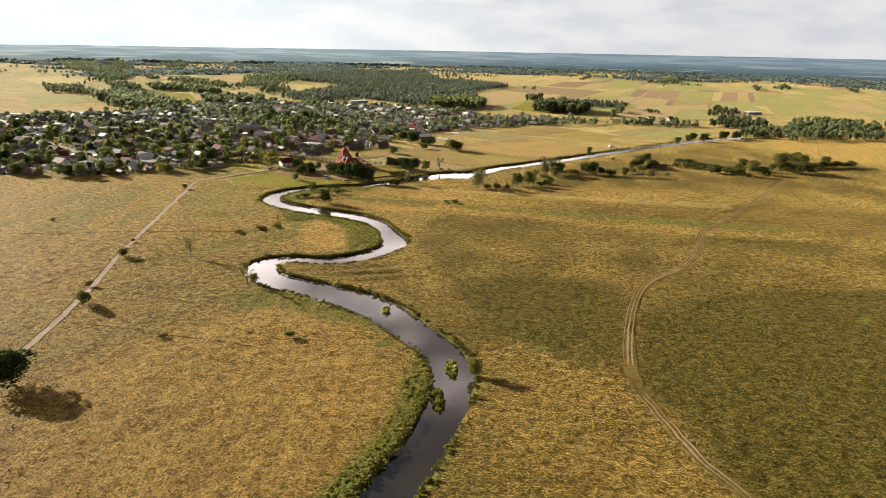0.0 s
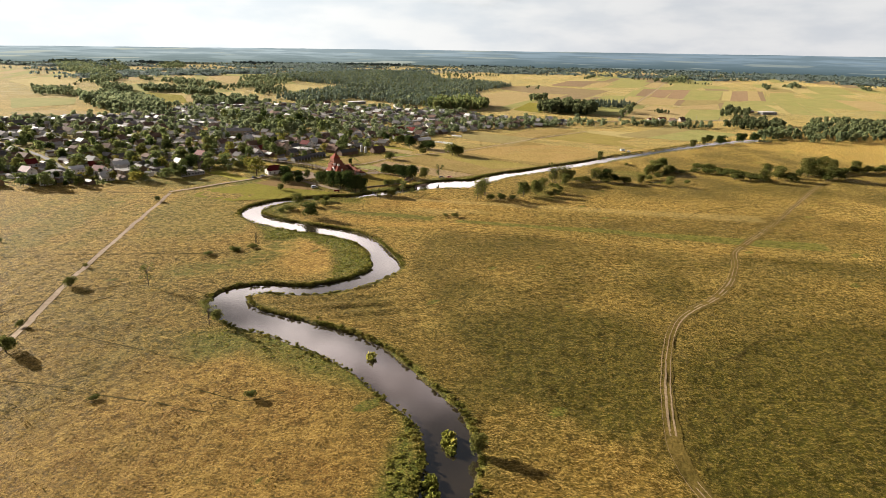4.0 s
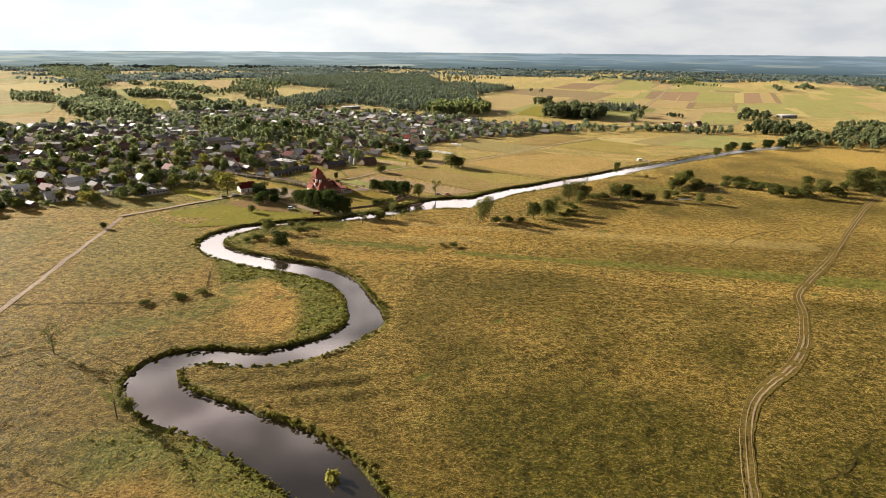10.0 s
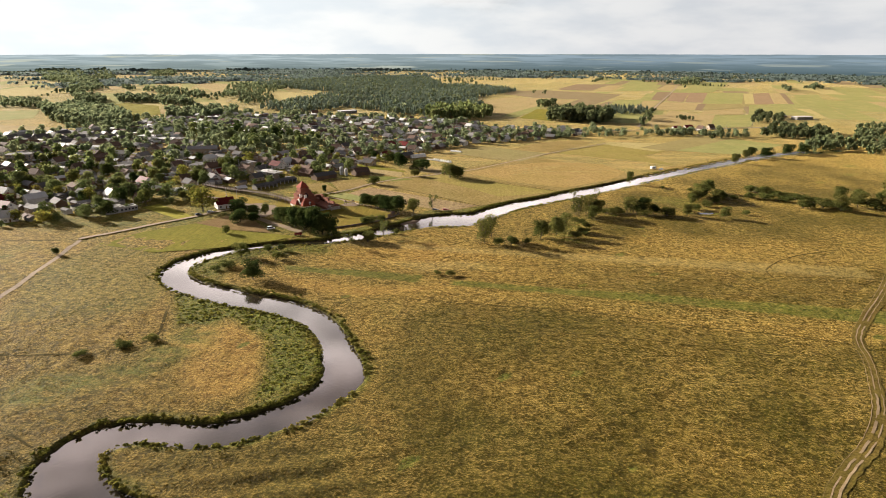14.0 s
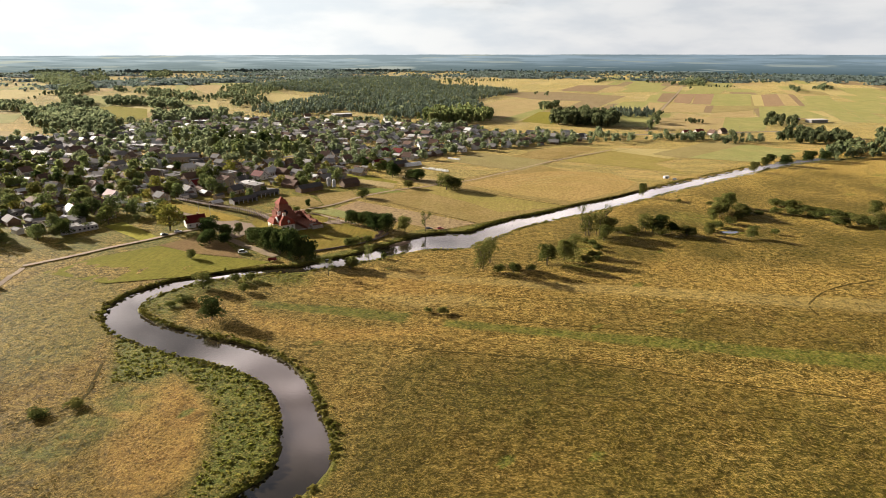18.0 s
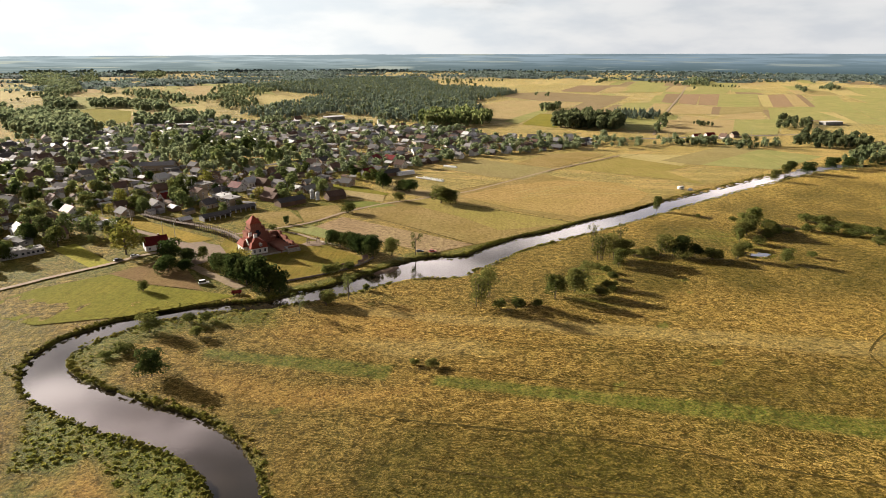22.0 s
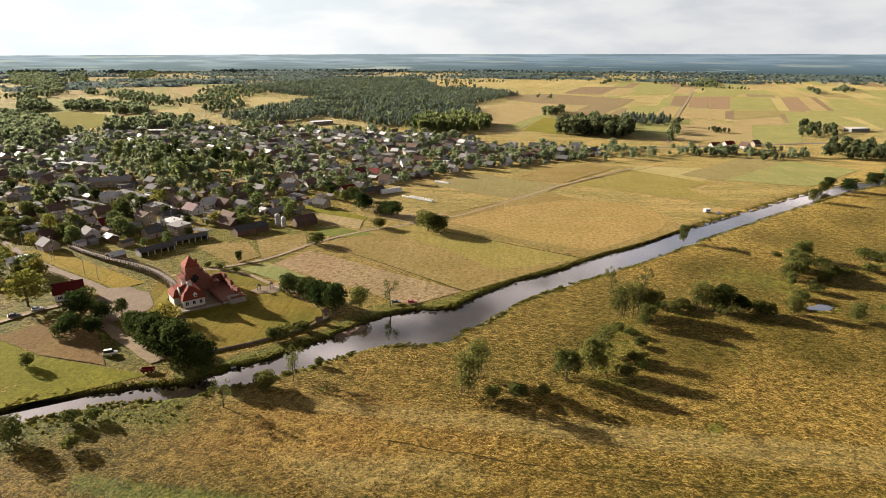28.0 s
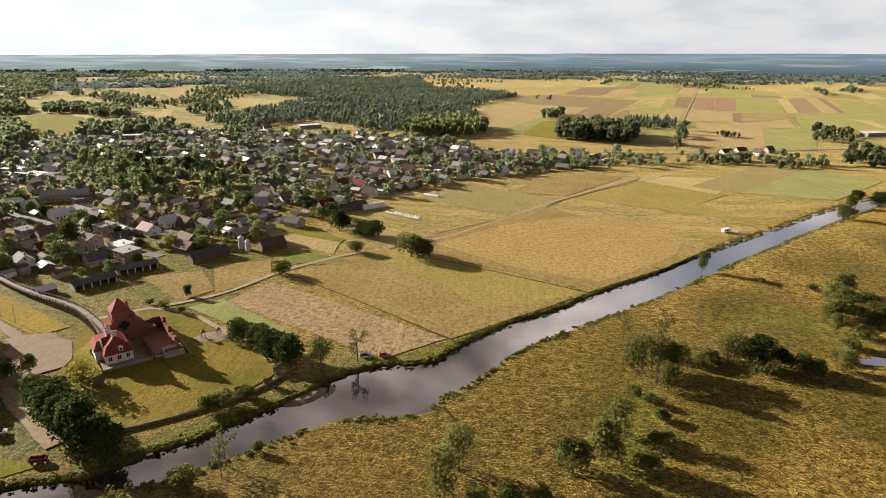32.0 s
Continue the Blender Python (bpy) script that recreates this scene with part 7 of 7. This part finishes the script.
# garden trees of the village: the nearest are single trees
def garden_trees():
    rs = np.random.RandomState(12)
    cand = spread([(-720, 850), (-560, 640), (-470, 490), (-416, 484), (-325, 498), (-268, 540), (-225, 590), (-200, 650), (-165, 690), (-120, 745), (-95, 820), (-55, 875), (-20, 915), (40, 940), (210, 1030), (330, 1010), (330, 1075), (120, 1080),
                   (-10, 1075), (-60, 1170), (-150, 1190), (-290, 1185), (-440, 1230), (-560, 1150), (-600, 950), (-660, 900)], 8.2, 5)
    keep = free_of(cand, SPOTS, 5.6)
    for line in STREETS:
        keep &= line_distance(cand, line)[0] > 4.5
    for c in FIELDS:
        if c[:, 1].mean() < 760:
            keep &= ~inside(cand, c)
    keep &= ~inside(cand, [(-190, 560), (-150, 550), (-120, 600), (-160, 640), (-240, 655), (-250, 640)])
    cand = cand[keep]
    cand = cand[rs.rand(len(cand)) < np.clip(0.50 + 0.5 * rumple(cand, 70, 15), 0.15, 0.88)]
    cand = cand[free_of(cand, [(251, 1084), (268, 1092), (288, 1100), (306, 1110), (270, 1075), (290, 1082)], 17)]
    order = np.argsort(np.hypot(cand[:, 0] + 20, cand[:, 1] - 380))
    cand = cand[order]
    near, far = cand[:210], cand[210:]
    for i, (x, y) in enumerate(near):
        h_ = 4.5 + 9.5 * rs.rand() ** 1.4
        plant(("v", "v", "b", "v", "y", "v", "w")[i % 7], x, y, h_, h_ * (0.7 + 0.35 * rs.rand()), seed=i % 3, group="garden trees of the village")
    size = 4.2 + 8.8 * rs.rand(len(far)) ** 1.5
    # gardens beyond about 830 m take the haze-paled leaves
    dist = far[:, 1] + 80 * rs.rand(len(far)) > 830
    back = np.where(dist)[0]
    pick = rs.permutation(np.where(~dist)[0])
    half = len(pick) // 2
    for part_, mat_ in ((pick[:half], "leaf_v"), (pick[half:half + half // 3], "leaf_w"), (pick[half + half // 3:], "leaf_b"), (back, "leaf_hazed")):
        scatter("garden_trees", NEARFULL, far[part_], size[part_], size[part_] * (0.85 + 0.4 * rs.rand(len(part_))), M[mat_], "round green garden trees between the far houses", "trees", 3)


garden_trees()
for mat_, seed in (("leaf_v", 81), ("leaf_hazed", 84), ("leaf_b", 85)):
    wood("village_wood", [(-450, 985), (-430, 1025), (-330, 980), (-220, 920), (-195, 830), (-260, 800), (-350, 860)], 27 if mat_ != "leaf_b" else 34, 15.5, 0.95, NEARFULL, mat_, "tall round park trees in the middle of the village", seed)
PINES = [(-790, 2084), (-639, 1969), (-521, 1848), (-410, 1731), (-442, 1445), (-458, 1324), (-358, 1197), (-294, 1358), (-197, 1253), (-126, 1219), (-42, 1249), (-34, 1462), (-62, 1622), (46, 1917), (-41, 2088), (-168, 2135), (-271, 2583), (-516, 2693), (-629, 2500), (-722, 2270)]
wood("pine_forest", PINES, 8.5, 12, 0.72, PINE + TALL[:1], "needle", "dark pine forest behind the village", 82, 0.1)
wood("forest_broadleaf", PINES, 22.0, 12, 0.8, FULL + TALL, "leaf_hazed", "lighter broadleaf trees mixed into the forest", 86, 0.1)
wood("forest_edge", [(-140, 1235), (-100, 1180), (-20, 1200), (-10, 1310), (-60, 1330), (-120, 1300)], 9, 17, 0.7, FULL + TALL, "leaf_v", "light green broadleaf edge of the forest", 83)
for k, (poly, step, h_, mat_, words) in enumerate((
        ([(-2182, 2979), (-2176, 3291), (-1337, 2167), (-1245, 1965), (-1483, 2135)], 16, 13, "leaf_hazed", "long dark wood on the western plain"),
        ([(-953, 1495), (-891, 1518), (-792, 1388), (-835, 1352)], 9, 13, "leaf_hazed", "dark belt of trees among the western fields"),
        ([(-868, 1522), (-792, 1535), (-704, 1403), (-772, 1392)], 9, 13, "leaf_hazed", "dark belt of trees among the western fields"),
        ([(-770, 1502), (-669, 1484), (-602, 1362), (-669, 1351)], 9, 13, "leaf_hazed", "belt of trees behind the western pasture"),
        ([(-925, 1736), (-958, 1863), (-729, 1673), (-677, 1568), (-793, 1602)], 12, 12, "leaf_hazed", "loose woodland on the western plain"),
        ([(-760, 1261), (-668, 1202), (-572, 1098), (-530, 1024), (-584, 1048)], 10, 14, "leaf_hazed", "broad dark wood west of the village"),
        ([(-575, 1216), (-489, 1295), (-432, 1192), (-463, 1141), (-514, 1101)], 10, 14, "leaf_hazed", "dark wood at the village edge"),
        ([(-1965, 3042), (-2045, 3332), (-1298, 2240), (-1314, 2172)], 18, 13, "leaf_hazed", "trees along a far western lane"),
        ([(-1213, 1923), (-1189, 1976), (-1047, 1786), (-1098, 1777)], 13, 11, "leaf_hazed", "small copse among the western fields"),
        ([(-596, 1569), (-531, 1607), (-471, 1441), (-516, 1385)], 11, 11, "leaf_hazed", "trees round a far farmstead"),
        ([(-1490, 2742), (-1583, 3153), (-1294, 2641), (-1304, 2461)], 18, 13, "leaf_hazed", "far copse on the western plain"),
        ([(-1117, 1942), (-1042, 1889), (-953, 1767), (-983, 1761)], 11, 10, "leaf_hazed", "small copse among the western fields"),
        ([(-750, 1136), (-827, 1316), (-733, 1274), (-569, 1083), (-489, 947), (-597, 1004), (-679, 1057)], 10, 14, "leaf_hazed", "broad dark wood west of the village"),
        ([(-1069, 1429), (-916, 1382), (-820, 1241), (-938, 1267)], 11, 12, "leaf_hazed", "dark belt of trees among the western fields"),
        ([(-837, 1251), (-646, 1207), (-549, 1043), (-631, 1052), (-741, 1127)], 10, 14, "leaf_hazed", "broad dark wood west of the village"),
        ([(-1415, 2110), (-1494, 2427), (-1042, 1731), (-933, 1468)], 15, 13, "leaf_hazed", "far copse on the western plain"),
        ([(-3293, 4104), (-2957, 4187), (-2208, 3411), (-2100, 2835), (-2425, 3033)], 24, 13, "leaf_hazed", "long dark wood on the western plain"),
        ([(75, 1170), (170, 1145), (190, 1250), (145, 1310), (80, 1255)], 9, 19, "leaf_d", "tall broadleaf grove beside the fields"),
        ([(180, 1305), (255, 1300), (290, 1430), (210, 1445)], 8, 11, "needle", "square dark pine plantation"),
        ([(70, 1420), (110, 1415), (120, 1540), (85, 1535)], 10, 13, "leaf_d", "small clump of trees in the fields"),
        ([(205, 1130), (222, 1145), (290, 1360), (278, 1365)], 8, 13, "leaf_d", "row of trees along the farm lane"),
        ([(205, 1020), (310, 990), (335, 1040), (290, 1055), (215, 1062)], 13, 9, "leaf_d", "orchard trees beside the farmhouses"),
        ([(400, 1210), (440, 1190), (500, 1325), (450, 1320)], 10, 12, "leaf_d", "trees round a farmstead"),
        ([(340, 1025), (420, 1005), (470, 1105), (400, 1130)], 9, 12, "leaf_d", "dark trees behind the upper river"),
        ([(285, 1225), (320, 1210), (325, 1255), (300, 1265)], 8, 7, "leaf_d", "low bushes in a stubble field"),
        ([(585, 2395), (655, 2350), (780, 2770), (710, 2760)], 16, 14, "leaf_hazed", "far copse on the eastern plain"),
        ([(915, 2190), (935, 2150), (1065, 2415), (1020, 2410)], 16, 13, "leaf_hazed", "far copse on the eastern plain"),
        ([(330, 900), (400, 890), (560, 925), (665, 1115), (545, 1180), (470, 1050), (380, 960)], 11, 11, "leaf_d", "dark belt of trees along the upper river"),
        ([(-640, 1560), (-560, 1600), (-600, 1900), (-760, 2050), (-800, 1980)], 16, 13, "leaf_hazed", "scattered trees on the western plain"))):
    wood("woodland", poly, step, h_, 0.85, FULL if mat_ != "needle" else PINE, mat_, words, 90 + k, 0.25)


def far_woods():
    """Woods on the plain as one bumpy canopy with clearings, out to the ridge."""
    rs = np.random.RandomState(77)
    xs, ys = np.arange(-4300, 4000, 18.0), np.arange(1700, 3400, 24.0)
    gx, gy = np.meshgrid(xs, ys)
    xy = np.stack([gx.ravel(), gy.ravel()], 1)
    wish = wood_wish(xy) + 0.12 * rumple(xy, 45, 35) + 0.05 * rs.normal(size=len(xy))
    isw = ((wish > 0.42) & (np.abs(xy[:, 0] + 400) < 0.76 * xy[:, 1] + 300) & (np.hypot(xy[:, 0], xy[:, 1] - 100) < 3310)).reshape(gx.shape)
    core = isw.copy()
    core[1:] &= isw[:-1]
    core[:-1] &= isw[1:]
    core[:, 1:] &= isw[:, :-1]
    core[:, :-1] &= isw[:, 1:]
    z = rise(xy).reshape(gx.shape) + np.where(core, 7.0 + 2.0 * rs.rand(*gx.shape), np.where(isw, 2 * rs.rand(*gx.shape), -1.0))
    idx = np.arange(gx.size).reshape(gx.shape)
    quads = np.stack([idx[:-1, :-1], idx[:-1, 1:], idx[1:, 1:], idx[1:, :-1]], -1).reshape(-1, 4)
    flags = core.ravel()[quads].any(1)
    quads = quads[flags]
    used, inv = np.unique(quads, return_inverse=True)
    jit = xy + rs.normal(size=xy.shape) * 3.5
    mesh = mesh_from(np.column_stack([jit, z.ravel()])[used], inv.reshape(-1, 4), "far_woods")
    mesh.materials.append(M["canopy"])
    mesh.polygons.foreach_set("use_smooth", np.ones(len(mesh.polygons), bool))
    tagged(new("far_woods", mesh), "woods on the distant plain, blue haze put into their colour", "woods", kind="stuff")
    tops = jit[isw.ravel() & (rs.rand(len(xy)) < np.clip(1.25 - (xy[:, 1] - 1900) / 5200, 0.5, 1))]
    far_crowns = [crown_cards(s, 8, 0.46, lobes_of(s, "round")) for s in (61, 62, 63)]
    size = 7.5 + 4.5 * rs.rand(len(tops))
    scatter("far_crowns", far_crowns, tops, size, size * 1.35, M["hazed_leaf"], "crowns of the distant woods, blue haze put into their leaf colour", "woods", 9)


far_woods()


def far_hedges():
    """Lines of bushes between the far fields, and lone field trees."""
    rs = np.random.RandomState(41)
    pts = []
    for k in range(46):
        x0, y0 = (rs.rand() - 0.5) * 2600, 1450 + rs.rand() * 1500
        a = radians(71) if rs.rand() < 0.35 else radians(-15) + rs.normal() * 0.1
        n = rs.randint(1, 22)
        for i in range(n):
            pts.append((x0 + math.cos(a) * i * 11 + rs.normal() * 3, y0 + math.sin(a) * i * 11 + rs.normal() * 3))
    pts = np.array(pts)
    pts = pts[~((np.abs(pts[:, 0] - 500) < 480) & (pts[:, 1] < 2050) & (rs.rand(len(pts)) < 0.75))]
    size = 5 + 8 * rs.rand(len(pts))
    scatter("hedgerow_trees", FULL, pts, size, size * 0.95, M["leaf_hazed"], "hedgerow trees between the far fields", "trees", 6)


far_hedges()


def bank_growth():
    """Reeds, nettles and low willow scrub along both banks, thicker in the inner bends, and on the islets."""
    rs = np.random.RandomState(17)
    line = RIVER[(RIVER[:, 1] > 90) & (RIVER[:, 1] < 900)]
    tang = np.gradient(line[:, :2], axis=0)
    tang /= np.linalg.norm(tang, axis=1)[:, None]
    nrm = np.stack([-tang[:, 1], tang[:, 0]], 1)
    pts = []
    for sg in (-1, 1):
        for i in range(len(line)):
            far_ = line[i, 1] > 650
            for k in range(9 if far_ else 20):
                d = line[i, 2] / 2 + 0.2 + abs(rs.normal()) * 1.5
                pts.append(line[i, :2] + nrm[i] * sg * d + tang[i] * (rs.rand() - 0.5) * 4)
    pts = np.array(pts)
    pts = pts[(rumple(pts, 23, 51) + 0.5 * rumple(pts, 7, 52)) > -0.6]
    d, i = line_distance(pts, RIVER)
    pts = pts[d > RIVER[i, 2] / 2 - 0.7]
    ring = rs.rand(150) * 6.2832
    ring = np.stack([144 + (8.0 + 1.8 * rs.rand(150)) * np.cos(ring), 602.5 + (5.6 + 1.8 * rs.rand(150)) * np.sin(ring)], 1)
    lush = np.vstack([ring, spread(REEDS, 1.15, 18), spread([(-34, 112), (-19, 150), (-15, 190), (-20, 214), (-24, 205), (-26, 165), (-42, 122)], 1.15, 19),
                      spread([(-165, 470), (-150, 486), (-122, 498), (-98, 500), (-92, 490), (-125, 484), (-146, 466), (-140, 444), (-152, 442)], 1.9, 20),
                      spread([(-118, 262), (-100, 272), (-60, 256), (-38, 232), (-60, 240), (-90, 254)], 2.6, 22)])
    d, i = line_distance(lush, RIVER)
    lush = lush[d > RIVER[i, 2] / 2 - 0.8]
    lush = lush[rumple(lush, 8, 33) + 0.4 * rumple(lush, 3, 34) > -0.45]
    isle = np.vstack([spread([(x + w * math.cos(a + 0.4) * c_ - 0.35 * l * math.sin(a) * 0, y + l * math.sin(a)) for a in np.linspace(0, 6.28, 12)[:-1]], 0.9, 23 + k)
                      for k, (x, y, l, w, c_) in enumerate(((-8, 205, 5.5, 2.6, 1), (-11, 183, 7.5, 2.6, 1), (-41, 254, 2.6, 1.8, 1)))])
    mats = (("bank_reeds", pts, "hedge", 0.70, 0.90, "dense weeds and reeds along the river banks", None),
            ("reed_bed", lush, "reed", 0.55, 0.85, "lush green reed bed in the river bend", None),
            ("river_islets", isle, "reed", 1.7, 1.2, "small green reed islets in the river", -1.5))
    for name, p, m_, h_, w_, words, zz in mats:
        s = 0.38 + 0.75 * rs.rand(len(p)) ** 2.2
        scatter(name, BUSHY, p, h_ * 1.5 * s, w_ * 2.0 * s, M[m_], words, "reeds", 5, z=np.full(len(p), -0.35 if zz is None else zz))


bank_growth()


def tuft_template(seed, n):
    """A tuft of bent blades."""
    rs = np.random.RandomState(seed)
    v, q = [], []
    for k in range(n):
        a, lean, w_ = 6.28 * (k + rs.rand()) / n, 0.35 + 0.5 * rs.rand(), 0.13 + 0.08 * rs.rand()
        c, s = math.cos(a), math.sin(a)
        b_ = len(v)
        v += [(-s * w_, c * w_, 0), (s * w_, -c * w_, 0), (c * lean * 0.6 + s * w_ * 0.8, s * lean * 0.6 - c * w_ * 0.8, 0.75), (c * lean - s * w_ * 0.2, s * lean + c * w_ * 0.2, 0.9 + 0.2 * rs.rand())]
        q.append((b_, b_ + 1, b_ + 2, b_ + 3))
    return np.array(v), np.array(q)


TUFTS = [tuft_template(s, 5) for s in (1, 2, 3, 4)]
M["tuft_gold"] = leafy("dry_grass_tufts", (0.066, 0.042, 0.008), (0.180, 0.118, 0.027), (0.108, 0.062, 0.013), 0.55)
M["tuft_green"] = leafy("green_grass_tufts", (0.032, 0.030, 0.006), (0.096, 0.078, 0.014), (0.080, 0.056, 0.012), 0.5)


def tussocks():
    rs = np.random.RandomState(29)
    n = 175000
    x = -235 + 520 * rs.rand(n)
    y = 118 + 480 * rs.rand(n) ** 0.9
    xy = np.stack([x, y], 1)
    dens = 0.62 + 0.25 * rumple(xy, 26, 61) + 0.3 * rumple(xy * np.array([0.5, 1.6]), 6, 62)
    rim_ = np.clip((x + 235) / 50, 0, 1) * np.clip((285 - x) / 110, 0, 1) * np.clip((598 - y) / 60, 0, 1)
    xy = xy[rs.rand(n) < np.clip(dens, 0.15, 1) * rim_]
    d, i = line_distance(xy, RIVER)
    keep = d > RIVER[i, 2] / 2 + 1.5
    keep &= line_distance(xy, smooth([(*p, 0) for p in TRACK], 6))[0] > 2.8
    upper = xy[:, 1] > 505
    keep &= ~(upper & ((xy[:, 0] < -60) | (xy[:, 0] < (xy[:, 1] - 590) * 0.9)))
    keep &= ~((xy[:, 0] < -165) & (xy[:, 1] > 470))
    for line in ([(-245, 493), (-215, 369), (-197, 299), (-183, 252), (-171, 199), (-160, 130)],):
        keep &= line_distance(xy, smooth([(*p, 0) for p in line], 8))[0] > 2.4
    for strip in STRIPS + [MOWN]:
        keep &= ~inside(xy, strip)
    for smooth_hay in (ISLAND, [(-205, 380), (-150, 400), (-160, 440), (-185, 480), (-230, 490), (-232, 440)]):
        keep &= ~inside(xy, smooth_hay) | (rs.rand(len(xy)) < 0.25)
    xy = xy[keep]
    green = inside(xy, [(10, 240), (60, 190), (260, 190), (260, 392), (137, 398), (97, 406), (30, 419), (-24, 422), (-40, 400), (-40, 350), (-20, 300)]) & (rs.rand(len(xy)) < 0.6) | inside(xy, SEDGE) | inside(xy, REEDS) | inside(xy, [(-5, 525), (40, 620), (120, 690), (300, 850), (420, 700), (420, 520), (120, 500)]) | (rumple(xy, 70, 63) + 0.4 * rumple(xy, 15, 64) > 0.25)
    for name, sel, m_, words in (("dry_tussocks", ~green, "tuft_gold", "dry golden grass tussocks of the meadow"), ("green_tussocks", green, "tuft_green", "green sedge tussocks of the meadow")):
        p = xy[sel]
        s = 0.24 + 0.42 * rs.rand(len(p)) ** 3
        scatter(name, TUFTS, p, s * 0.75, s * 0.9, M[m_], words, "grass", 7, z=land(p)[0] - 0.04)


tussocks()
